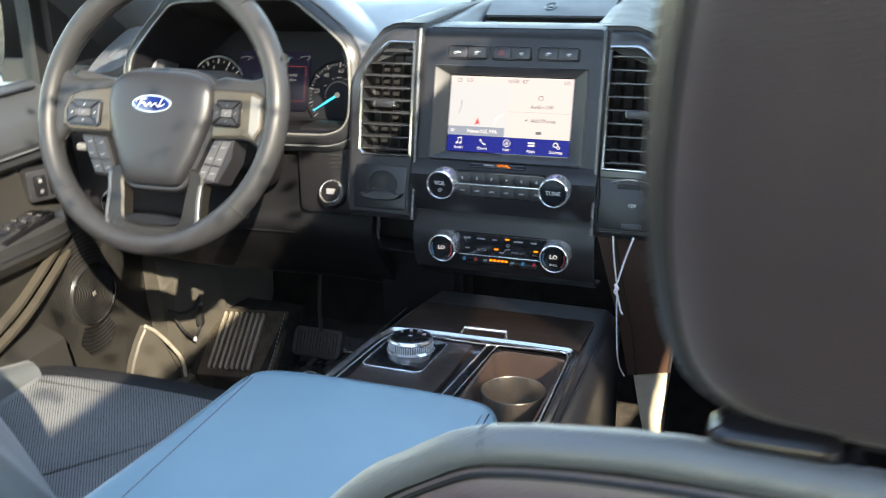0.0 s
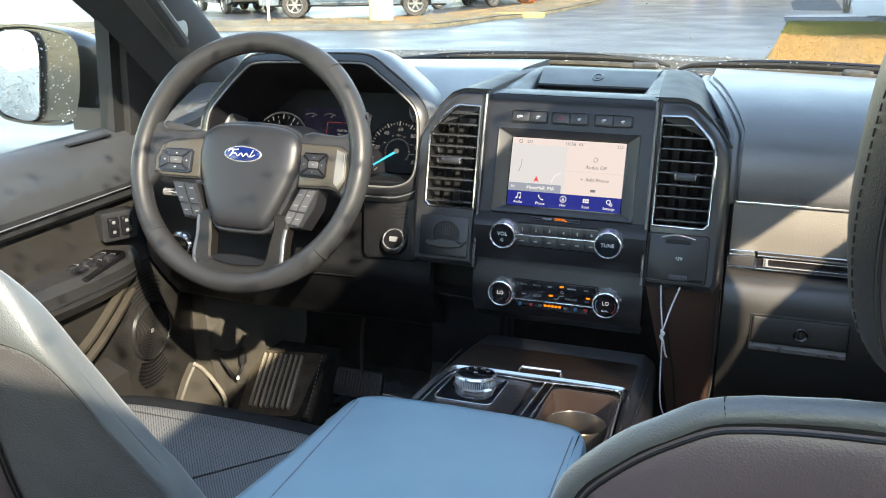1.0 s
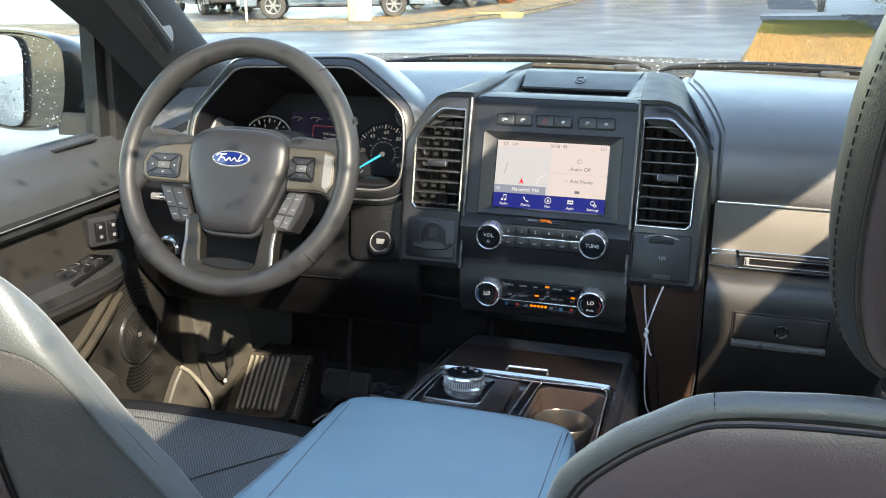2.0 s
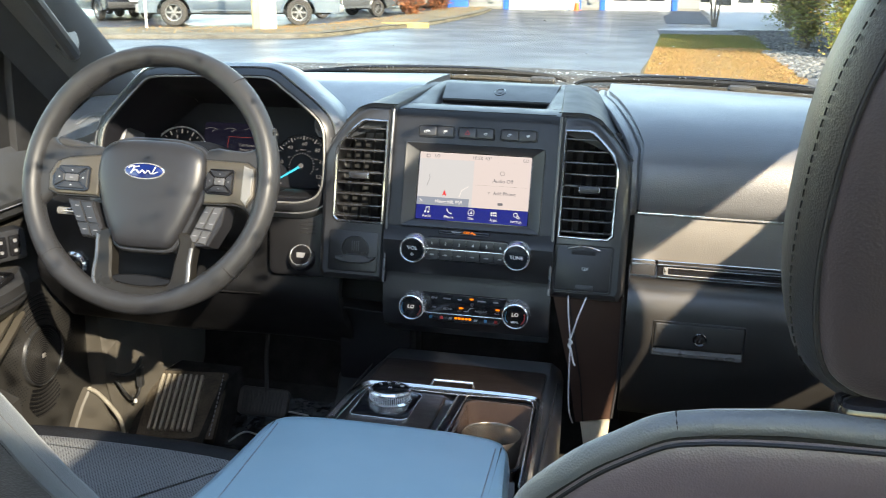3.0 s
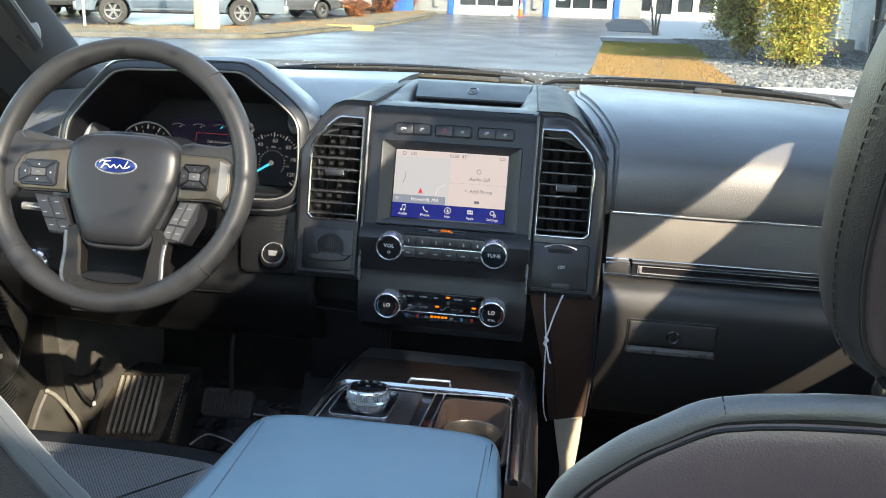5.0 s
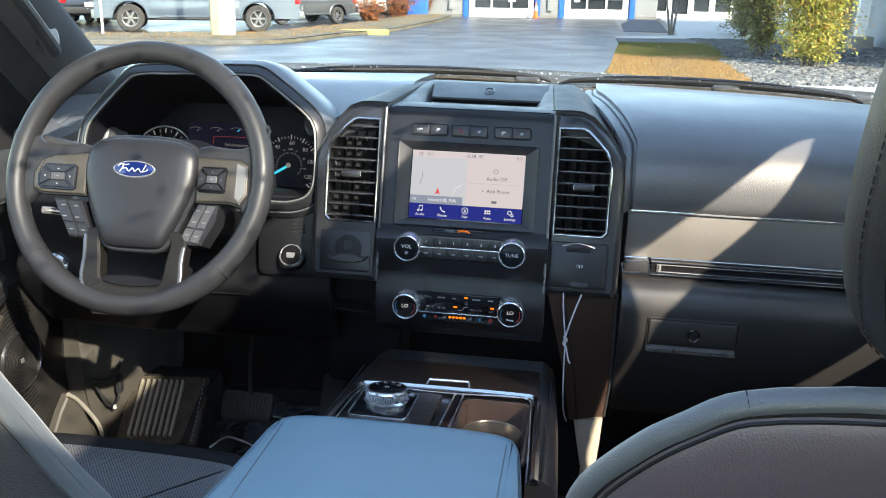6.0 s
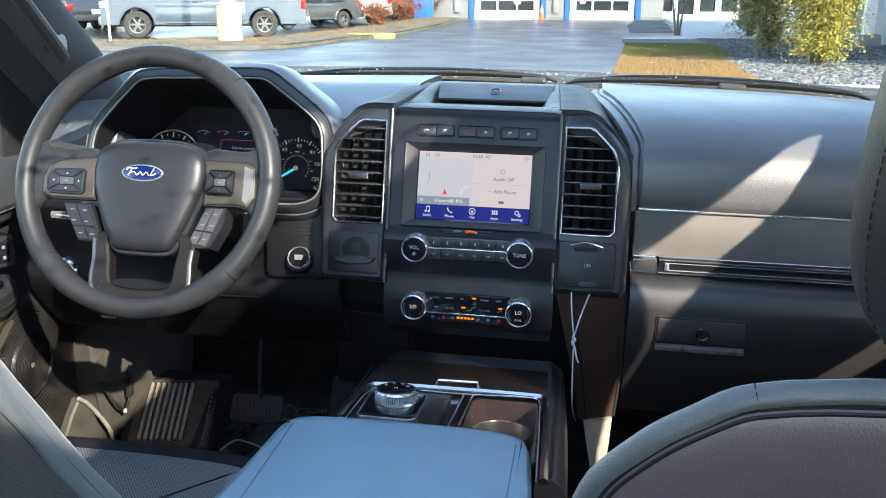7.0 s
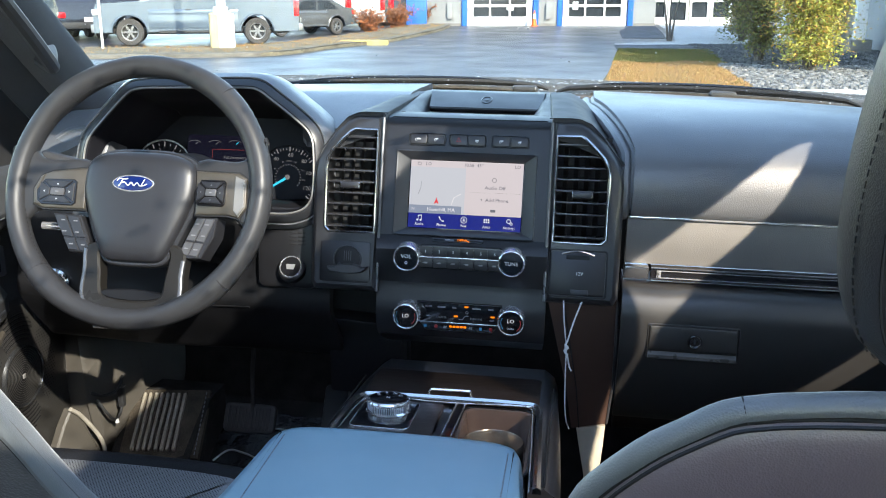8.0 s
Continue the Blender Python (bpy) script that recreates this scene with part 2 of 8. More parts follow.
def loft(bm, rings, closed=True, cap=True):
    """Skins rows of points; closed: each row is a loop."""
    rows = [[bm.verts.new(p) for p in r] for r in rings]
    n = len(rows[0])
    for a, b in zip(rows, rows[1:]):
        for i in range(n if closed else n - 1):
            j = (i + 1) % n
            bm.faces.new((a[i], a[j], b[j], b[i]))
    if closed and cap:
        bm.faces.new(rows[0][::-1])
        bm.faces.new(rows[-1])
    bmesh.ops.recalc_face_normals(bm, faces=bm.faces)
    return bm


def curve(pts, n=6, closed=False):
    """A smooth line through points, with no overshoot where their spacing changes."""
    p = [Vector(q) for q in pts]
    out, k = [], len(p)
    for i in range(k if closed else k - 1):
        a, b, c, d = (p[j % k] if closed else p[min(max(j, 0), k - 1)] for j in (i - 1, i, i + 1, i + 2))
        d0, d1, d2 = max((b - a).length, 1e-9), max((c - b).length, 1e-9), max((d - c).length, 1e-9)
        m0, m1 = (c - a) * (d1 / (d0 + d1)), (d - b) * (d1 / (d1 + d2))
        for s in range(n):
            t = s / n
            out.append(b * (2 * t ** 3 - 3 * t * t + 1) + m0 * (t ** 3 - 2 * t * t + t) + c * (3 * t * t - 2 * t ** 3) + m1 * (t ** 3 - t * t))
    if not closed:
        out.append(p[-1])
    return out


def tube(bm, pts, r, n=8, closed=False, cap=True):
    """A round bar along points; r: a number, or one for each point."""
    pts = [Vector(p) for p in pts]
    rings, side = [], None
    for i, p in enumerate(pts):
        a = pts[i - 1] if i or closed else p
        b = pts[(i + 1) % len(pts)] if i < len(pts) - 1 or closed else p
        t = (b - a).normalized()
        if side is None:
            side = t.orthogonal().normalized()
        side = (side - t * side.dot(t)).normalized()
        up = t.cross(side)
        q = r[i] if isinstance(r, (list, tuple)) else r
        rings.append([p + (side * math.cos(2 * math.pi * k / n) + up * math.sin(2 * math.pi * k / n)) * q for k in range(n)])
    if closed:
        rings.append(rings[0])
        loft(bm, rings, True, False)
        bmesh.ops.remove_doubles(bm, verts=bm.verts, dist=1e-6)
        return bm
    return loft(bm, rings, True, cap)


def tubed(pts, r, n=8, closed=False):
    return tube(bmesh.new(), pts, r, n, closed)


def rounded(w, h, r, n=5, cut=()):
    """Loop of a rectangle with round corners, centred; corners from the upper right, anticlockwise."""
    out = []
    for k, (sx, sy) in enumerate(((1, 1), (-1, 1), (-1, -1), (1, -1))):
        for i in range(n + 1):
            a = math.pi / 2 * (k + i / n)
            out.append(Vector((sx * (w / 2 - r) + r * math.cos(a), sy * (h / 2 - r) + r * math.sin(a), 0)))
    return out


def oval(w, h, n=32):
    return [Vector((w / 2 * math.cos(2 * math.pi * i / n), h / 2 * math.sin(2 * math.pi * i / n), 0)) for i in range(n)]


def poly(pts):
    return [Vector((x, y, 0)) for x, y in pts]


def inset(loop, d):
    """The loop (anticlockwise) moved inward by d."""
    out, n = [], len(loop)
    for i in range(n):
        a, b, c = loop[i - 1], loop[i], loop[(i + 1) % n]
        t1, t2 = (b - a), (c - b)
        t1 = t1.normalized() if t1.length > 1e-9 else t2.normalized()
        t2 = t2.normalized() if t2.length > 1e-9 else t1
        n1, n2 = Vector((-t1.y, t1.x, 0)), Vector((-t2.y, t2.x, 0))
        m = n1 + n2
        m = m.normalized() if m.length > 1e-6 else n1
        out.append(b + m * min(d / max(0.35, m.dot(n1)), 3 * d) if d >= 0 else b + m * d)
    return out


def puff(loop, levels, m, bm=None, dome=0.0):
    """A cushion or slab: loops of the outline, one for each (inset, height), skinned and capped; dome: rise of the rings that shrink to the middle of the front."""
    bm = bm or bmesh.new()
    flat = [[p + Vector((0, 0, h)) for p in inset(loop, d)] for d, h in levels]
    if dome:
        last = flat[-1]
        mid = sum(last, Vector()) / len(last)
        for k in (0.9, 0.75, 0.55, 0.3, 0.1, 0.01):
            flat.append([mid + (p - mid) * k + Vector((0, 0, dome * (1 - k * k))) for p in last])
    return loft(bm, [[m @ p for p in r] for r in flat])


def slab(loop, m, depth, bev=0.001, bm=None):
    """A plate with eased front edges: from depth behind the surface to the surface."""
    return puff(loop, [(0, -depth), (0, -bev), (bev * 0.3, -bev * 0.3), (bev, 0)], m, bm)


def ring(outer, inner, m, depth, bev=0.0008):
    """A frame between two loops of the same count."""
    bm = bmesh.new()
    rows = [[m @ (p + Vector((0, 0, z))) for p in lp] for lp, z in
            ((outer, -depth), (outer, -bev), (inset(outer, bev), 0), (inset(inner, -bev), 0), (inner, -bev), (inner, -depth))]
    rows.append(rows[0])
    loft(bm, rows, True, False)
    bmesh.ops.remove_doubles(bm, verts=bm.verts, dist=1e-7)
    return bm


def lathe(profile, m, n=32, bm=None):
    """A turned solid; a profile that does not start and end on the axis closes on itself as a ring."""
    bm = bm or bmesh.new()
    rings = [[m @ Vector((r * math.cos(2 * math.pi * i / n), r * math.sin(2 * math.pi * i / n), h)) for i in range(n)] for r, h in profile]
    if profile[0][0] > 0 and profile[-1][0] > 0:
        loft(bm, rings + [rings[0]], True, False)
    else:
        loft(bm, rings)
    bmesh.ops.remove_doubles(bm, verts=bm.verts, dist=1e-7)
    return bm


def sheet(fn, nu, nv, thick):
    """A surface fn(u, v), u and v from 0 to 1, given thickness."""
    bm = bmesh.new()
    loft(bm, [[fn(i / nu, j / nv) for j in range(nv + 1)] for i in range(nu + 1)], False, False)
    bmesh.ops.solidify(bm, geom=bm.faces[:], thickness=thick)
    return bm


def dashes(pts, step, length, r, up=Vector((0, 0, 0))):
    """A row of stitches along a line of points."""
    bm = bmesh.new()
    p = [Vector(q) for q in pts]
    left = 0.0
    for a, b in zip(p, p[1:]):
        d = (b - a).length
        if d < 1e-9:
            continue
        t = (b - a) / d
        s = left
        while s < d:
            c = a + t * s + up
            tube(bm, [c, c + t * length * 0.5 + up.normalized() * r * 0.6 if up.length else c + t * length * 0.5, c + t * length], r, 5)
            s += step
        left = s - d
    return bm


def words(string, size, m, material, parent, name="lettering", depth=0.0002, label=""):
    """Letters of the built-in font, centred, as a mesh."""
    c = bpy.data.curves.new(name, "FONT")
    c.body, c.size, c.extrude, c.align_x, c.align_y = string, size, depth, "CENTER", "CENTER"
    c.resolution_u = 2
    tmp = bpy.data.objects.new(name, c)
    me = bpy.data.meshes.new_from_object(tmp)
    bpy.data.objects.remove(tmp)
    bpy.data.curves.remove(c)
    base = BASE.get(parent.name, Vector())
    me.transform(Matrix.Translation(-base) @ m @ pose(0, 0, depth))
    me.materials.clear()
    me.materials.append(material)
    ob = new(name, me)
    ob.parent = parent
    BASE[ob.name] = base
    return tagged(ob, label) if label else ob


def at(m, x, y, z=0.0, rz=0.0):
    """The frame m, moved along its own axes."""
    return m @ pose(x, y, z, 0, 0, rz)


# ---- car shell ----
def screen_base(x):
    """Where the windscreen meets the dashboard."""
    return 0.445 - 0.357 * x * x


car_floor = bmesh.new()
box(car_floor, pose(0, -0.9, 0.49), (1.7, 3.0, 0.04))
loft(car_floor, [[Vector((x, y, z)) for y, z in ((0.30, 0.47), (0.30, 0.515), (0.48, 0.60), (0.60, 0.86), (0.64, 0.86), (0.52, 0.56))] for x in (-0.85, 0.85)])
solo("floor", car_floor, CARPET, "black carpeted car floor with a sloping toe board", "floor", kind="structure")

bm = bmesh.new()
box(bm, pose(0, 0.66, 0.83), (1.74, 0.04, 0.76))
solo("bulkhead", bm, DARK, "dark bulkhead behind the dashboard", "wall", kind="structure")

# roof with a glazed opening, and its rails
ROOF_Z = 1.80
bm = bmesh.new()
SR = (-0.585, 0.545, -1.62, -0.54)
for x0, x1, y0, y1 in ((-0.72, SR[0], -2.4, -0.16), (SR[1], 0.72, -2.4, -0.16), (SR[0], SR[1], -2.4, SR[2]), (SR[0], SR[1], SR[3], -0.16)):
    box(bm, pose((x0 + x1) / 2, (y0 + y1) / 2, ROOF_Z), (x1 - x0, y1 - y0, 0.05))
solo("ceiling", bm, HEADLINER, "pale grey cloth headliner with a glass roof opening", "ceiling", kind="structure")
solo("roof_window", boxed(pose(0, (SR[2] + SR[3]) / 2, ROOF_Z + 0.03), (SR[1] - SR[0] - 0.004, SR[3] - SR[2] - 0.004, 0.004)), ROOFGLASS,
     "clear glass roof panel", "window", kind="structure")
bm = bmesh.new()
rng = random.Random(41)
for i in range(420):
    k = rng.uniform(0.003, 0.007) * (1.9 if rng.random() < 0.14 else 1)
    m = Matrix.Translation((rng.uniform(SR[0], SR[1]), rng.uniform(SR[2], SR[3]), ROOF_Z + 0.0325)) @ pose(0, 0, 0, 0, 0, rng.uniform(0, 180)) @ Matrix.Diagonal((k * rng.uniform(0.9, 1.9), k, k * 0.3, 1))
    bmesh.ops.create_icosphere(bm, subdivisions=2, radius=1, matrix=m)
solo("roof_rain_drops", bm, DROP, "rain drops and small pools on the glass roof", "water", kind="stuff")
solo("rear_wall", boxed(pose(0, -2.42, 0.92), (1.6, 0.04, 0.86)), PLASTIC, "dark trimmed tailgate", "wall", kind="structure")


def side_profile(s):
    """Sill, pillars and roof rail of one side of the body; s: -1 left, 1 right."""
    b = bmesh.new()
    # roof rail
    loft(b, [[Vector((a * s, y, z)) for a, z in ((0.70, 1.78), (0.70, 1.84), (0.78, 1.80), (0.83 - up * 0.5, 1.69 + up), (0.78 - up * 0.5, 1.69 + up))] for y, up in ((-2.44, 0.045), (-1.6, 0.045), (-0.92, 0.045), (-0.80, 0.0), (-0.2, 0.0))])
    # B, C and D pillars
    for y, w in ((-1.75, 0.14), (-2.38, 0.12)):
        loft(b, [[Vector((a * s, y + q, z)) for a, q in ((x, -w / 2), (x, w / 2), (x + 0.05, w / 2), (x + 0.05, -w / 2))] for z, x in ((0.5, 0.82), (1.22, 0.84), (1.72, 0.77))])
    loft(b, [[Vector((a * s, q, z)) for a, q in ((x, -0.88), (x, y1), (x + 0.05, y1), (x + 0.05, -0.88))] for z, x, y1 in ((0.5, 0.82, -0.75), (1.22, 0.84, -0.765), (1.40, 0.815, -0.755), (1.47, 0.805, -0.72), (1.53, 0.797, -0.69), (1.72, 0.77, -0.67))])
    # rear sides under the windows
    box(b, pose(0.87 * s, -1.62, 0.86), (0.06, 1.56, 0.74))
    return b


solo("wall_left", side_profile(-1), GREYCLOTH, "grey trimmed body side with pillars and roof rail", "wall", kind="structure")
solo("wall_right", side_profile(1), GREYCLOTH, "grey trimmed body side with pillars and roof rail", "wall", kind="structure")
for s in (-1, 1):
    bm = bmesh.new()
    for y0, y1 in ((-1.67, -0.89), (-2.31, -1.83)):
        loft(bm, [[Vector((x * s, y, z)) for x, z in ((0.885, 1.23), (0.785, 1.745), (0.789, 1.747), (0.889, 1.232))] for y in (y0, y1)])
    solo("window_1" if s < 0 else "window_2", bm, TINT, "dark tinted rear side glass", "window", kind="structure")

# windscreen, its pillars and the black cowl outside
def wind(u, v):
    x = -0.78 + 1.56 * u
    yb, zb = screen_base(x) + 0.04, 1.322
    yt, zt = -0.13 - 0.10 * x * x, 1.80
    xt = x * 0.98
    return Vector((x + (xt - x) * v, yb + (yt - yb) * v, zb + (zt - zb) * v + 0.03 * math.sin(math.pi * v)))


ws = solo("windscreen", sheet(wind, 24, 8, 0.004), GLASS, "clear curved windscreen with rain drops", "window", kind="structure")
ws.visible_shadow = False

bm = bmesh.new()
rng = random.Random(5)
for i in range(260):
    u, v = rng.random(), rng.random() ** 1.4 * 0.85
    p, q, r = wind(u, v), wind(min(1, u + 0.01), v), wind(u, v + 0.01)
    nrm = (q - p).cross(r - p).normalized()
    if nrm.y < 0:
        nrm = -nrm
    k = rng.uniform(0.0005, 0.0015) * (1.5 if rng.random() < 0.1 else 1)
    m = Matrix.Translation(p + nrm * 0.003) @ nrm.to_track_quat("Z", "Y").to_matrix().to_4x4() @ Matrix.Diagonal((k * rng.uniform(0.8, 1.8), k, k * 0.5, 1))
    bmesh.ops.create_icosphere(bm, subdivisions=1, radius=1, matrix=m)
solo("rain_drops", bm, DROP, "scattered rain drops on the windscreen", "water", kind="stuff")


def a_pillar(s):
    """Front pillar trim: an inclined tapering beam with a dark inner edge and a grab handle."""
    t = thing("pillar_left" if s < 0 else "pillar_right", (0.8 * s, 0.1, 1.3), "grey cloth front pillar trim with a black grab handle", "pillar", kind="structure")
    rings, seal = [], []
    for k in range(11):
        v = (k - 2) / 8
        c = Vector((0.745 + 0.02 * v, 0.255, 1.30)).lerp(Vector((0.79, -0.24, 1.78)), v)
        back = 0.18 * max(0.0, v - 0.42)
        rings.append([Vector((s * (c.x + a), c.y + b, c.z + d)) for a, b, d in
                      ((-0.045, 0.015, 0.0), (0.0, 0.05, 0.02), (0.06, 0.03, 0.01), (0.06, -0.02, -0.02), (0.02, -0.06, -0.035), (-0.028, -0.045, -0.02))])
        seal.append([Vector((s * (c.x + a), c.y + b, c.z + d)) for a, b, d in ((0.0, -0.052, -0.028), (0.07, -0.03, -0.02), (0.085, -0.07 - back, -0.036), (0.04, -0.10 - back, -0.055))])
    part("trim", loft(bmesh.new(), [curve(r, 3, True) for r in rings]), GREYCLOTH, t)
    g = curve([Vector((s * x, y, z)) for x, y, z in ((0.745, 0.085, 1.398), (0.708, 0.06, 1.386), (0.698, 0.03, 1.405), (0.702, -0.05, 1.486), (0.712, -0.13, 1.565), (0.745, -0.15, 1.59))], 6)
    part("grab_handle", tubed(g, 0.0125, 10), PLASTIC, t, "black plastic grab handle")
    part("handle_cap", puff(oval(0.03, 0.05, 20), [(0, -0.004), (0, 0.003), (0.004, 0.006)], Matrix.Translation((s * 0.728, 0.085, 1.408)) @ pose(0, 0, 0, 70, 0, -60 * s)), SILVER, t, "bright handle cap")
    inner = loft(bmesh.new(), seal)
    part("door_seal", inner, RUBBER, t, "black rubber door seal")


a_pillar(-1)
a_pillar(1)

# cowl, bonnet edge and wipers outside
def cowl(u, v):
    x = -0.86 + 1.72 * u
    return Vector((x, screen_base(x) + 0.03 + 0.17 * v, 1.311 + 0.022 * min(1.0, v * 1.3) ** 0.8 + 0.0025 * math.sin(14 * v)))


BONNET = mat("wet_dark_car_paint", (0.05, 0.045, 0.04), 0.2, var=0.1, vscale=4, coat=0.5, bump=0.15, bscale=120)
GREYARM = mat("wet_grey_plastic", (0.07, 0.07, 0.072), 0.3, var=0.2, vscale=40)
WETBLACK = mat("wet_weathered_rubber", (0.075, 0.063, 0.048), 0.5, spec=0.25, var=0.3, vscale=30, grain=0.3, gscale=300, bump=0.4, bscale=300, rvar=0.12)
solo("cowl_panel", sheet(cowl, 24, 8, 0.01), WETBLACK, "wet black plastic cowl below the windscreen", "cowl", kind="structure")


def bonnet(u, v):
    x = -0.88 + 1.76 * u
    return Vector((x, screen_base(x * 0.9) + 0.205 + 0.9 * v, 1.278 + 0.01 * x - 0.10 * v - 0.06 * v * v - 0.05 * abs(2 * u - 1) ** 3))


solo("bonnet", sheet(bonnet, 20, 10, 0.015), BONNET, "dark wet car bonnet beaded with rain", "bonnet", kind="structure")
for x0, x1, z0, z1, rise, lab in ((-0.47, 0.10, 1.318, 1.325, 0.016, "driver"), (0.115, 0.66, 1.320, 1.326, 0.017, "passenger")):
    w = thing("windscreen_wiper", (x1 if lab == "driver" else x0, 0.5, 1.33), "black windscreen wiper with beaded rain resting on the cowl", "wiper", "windscreen wipers")
    pts = []
    for k in range(25):
        v = k / 24
        x = x0 + (x1 - x0) * v
        pts.append(Vector((x, screen_base(x) + 0.072, z0 + (z1 - z0) * v + rise * math.sin(math.pi * v) ** 0.38)))

    def bar(line, prof, taper):
        return loft(bmesh.new(), [[q + Vector((0, a, b_)) * (taper + (1 - taper) * math.sin(math.pi * min(1.0, max(0.0, k / (len(line) - 1)))) ** 0.5) for a, b_ in prof] for k, q in enumerate(line)])

    OVAL = [(0.008 * math.cos(0.7854 * j), 0.0080 * math.sin(0.7854 * j)) for j in range(8)]
    part("blade", bar(pts, OVAL, 0.35), RUBBER, w, "black rubber blade")
    part("blade_spine", bar([q + Vector((0, -0.003, 0.006)) for q in pts[4:20]], [(a * 0.5, b_ * 0.45) for a, b_ in OVAL], 0.3), GLOSS, w)
    part("arm", bar([q + Vector((0, -0.016, -0.0125)) for q in (pts[:22] if lab == "driver" else pts[3:])], [(0.008 * math.cos(0.7854 * j), 0.005 * math.sin(0.7854 * j)) for j in range(8)], 0.6), WETBLACK, w, "wet brownish wiper arm")
    e = pts[22] if lab == "driver" else pts[14]
    part("arm_end", puff(rounded(0.052, 0.014, 0.006), [(0, -0.012), (0, 0.002), (0.003, 0.006)], Matrix.Translation(e + Vector((0, -0.012, -0.008))) @ pose(0, 0, 0, 25, 0, 0)), GREYARM, w, "grey arm joint")
    for k in range(26):
        q = pts[1 + (k * 7) % 23]
        r_ = 0.0009 + 0.0011 * ((k * 37) % 10) / 10
        part("bead", lathe([(0.0, -r_ * 0.6), (r_, 0.0), (r_ * 0.6, r_ * 0.7), (0.0, r_ * 0.9)], Matrix.Translation(q + Vector((0.004 * ((k * 13) % 7 - 3), -0.006, 0.001 + 0.0045 * ((k * 29) % 5 - 3)))), 8), DROP, w)
bm = bmesh.new()
rng = random.Random(23)
for i in range(520):
    x = rng.uniform(-0.5, 0.8)
    k = rng.uniform(0.0008, 0.0019) * (1.7 if rng.random() < 0.08 else 1)
    v = rng.random()
    c = cowl((x + 0.86) / 1.72, v) + Vector((0, 0, 0.0008))
    bmesh.ops.create_icosphere(bm, subdivisions=1, radius=1, matrix=Matrix.Translation(c) @ Matrix.Diagonal((k * rng.uniform(1, 2), k, k * 0.7, 1)))
solo("water_beads", bm, DROP, "beads of rain along the base of the windscreen", "water", kind="stuff")


# ---- dashboard ----
dash = thing("dashboard", (0, 0.25, 0.5), "black soft-skinned car dashboard with grey stitched seams and chrome lines", "dashboard")

# passenger top pad: a face that rolls back into the flat top
PADP = [(0.030, 1.194), (0.008, 1.200), (0.002, 1.215), (0.004, 1.245), (0.018, 1.272), (0.050, 1.295), (0.110, 1.312), (0.2, 1.322), (0.32, 1.3225), (0.45, 1.319)]


def pad_profile(v):
    c = curve([Vector((0, y, z)) for y, z in PADP], 6)
    k = v * (len(c) - 1)
    i = min(int(k), len(c) - 2)
    return c[i].lerp(c[i + 1], k - i)


def pad_edge(v):
    """Left edge of the pad, along its profile."""
    p = pad_profile(v)
    return 0.252 if p.y < 0.03 else 0.252 - 0.062 * min(1, (p.y - 0.03) / 0.27) ** 0.8


def right_pad(u, v):
    p = pad_profile(v)
    x = pad_edge(v) + (0.80 - pad_edge(v)) * u
    back = max(0.0, (p.y - 0.06) / 0.39)
    y = p.y + back * (screen_base(x) + 0.02 - 0.45) - 0.10 * max(0, x - 0.55) ** 2 * 2
    return Vector((x, y, p.z - 0.012 * max(0, x - 0.5)))


part("upper_pad", sheet(right_pad, 24, 44, -0.012), PAD, dash, "black grained soft pad on the passenger side")
edge = [right_pad(0, k / 60) + Vector((0.0, -0.001, 0.001)) for k in range(1, 58)]
part("piping", tubed(edge, 0.0055, 8), PAD, dash)
part("edge_roll", tubed([q + Vector((-0.0125, 0.0, -0.006)) for q in edge], 0.0095, 10), PAD, dash, "rolled edge beside the pod")
part("stitching", dashes([right_pad(0.022, k / 60) + Vector((0, -0.0005, 0.0005)) for k in range(3, 34)], 0.0052, 0.0034, 0.0009), THREAD, dash, "grey stitched seam")
part("stitching", dashes([right_pad(0.034, k / 60) + Vector((0, -0.0005, 0.0005)) for k in range(3, 34)], 0.0052, 0.0034, 0.0009), THREAD, dash, "grey stitched seam")

part("pad_flank", loft(bmesh.new(), [[Vector((x, y, z)) for x, z in ((0.16, zf - 0.026), (0.30, zf - 0.020), (0.30, zf - 0.06), (0.16, zf - 0.06))]
                                     for y, zf in ((0.03, 1.285), (0.06, 1.298), (0.11, 1.312), (0.2, 1.324), (0.32, 1.328), (0.42, 1.327))]), PLASTIC_LOW, dash)

# driver side top
def left_pad(u, v):
    x = -0.735 + 0.605 * u
    k = max(0.0, min(1.0, (0.178 - abs(x + 0.44)) / 0.05))
    y0 = 0.03 + 0.15 * k * k * (3 - 2 * k)
    y1 = screen_base(x) + 0.02
    y = y0 + v * (y1 - y0)
    q = max(0.0, (y - 0.02) / (y1 - 0.02))
    z = 1.258 + 0.058 * min(1.0, q * 2.0) ** 0.65 + 0.006 * math.sin(math.pi * q) + 0.008 * u
    e = max(0.0, min(1.0, (-0.60 - x) / 0.10))
    return Vector((x, y, z - 0.034 * e * e * (3 - 2 * e)))


part("upper_pad", sheet(left_pad, 60, 16, -0.012), PAD, dash, "black grained soft pad on the driver side")

# passenger front: chrome line, trim panel, black strip, glovebox
part("chrome_line", boxed(pose(0.52, 0.009, 1.1905), (0.54, 0.02, 0.0036), 0.0012), CHROME, dash, "thin chrome line")


def trim_panel(u, v):
    return Vector((0.247 + 0.55 * u, 0.004 + 0.012 * v + 0.004 * math.cos(math.pi * (v - 0.5)) * -1, 1.1875 - 0.0735 * v))


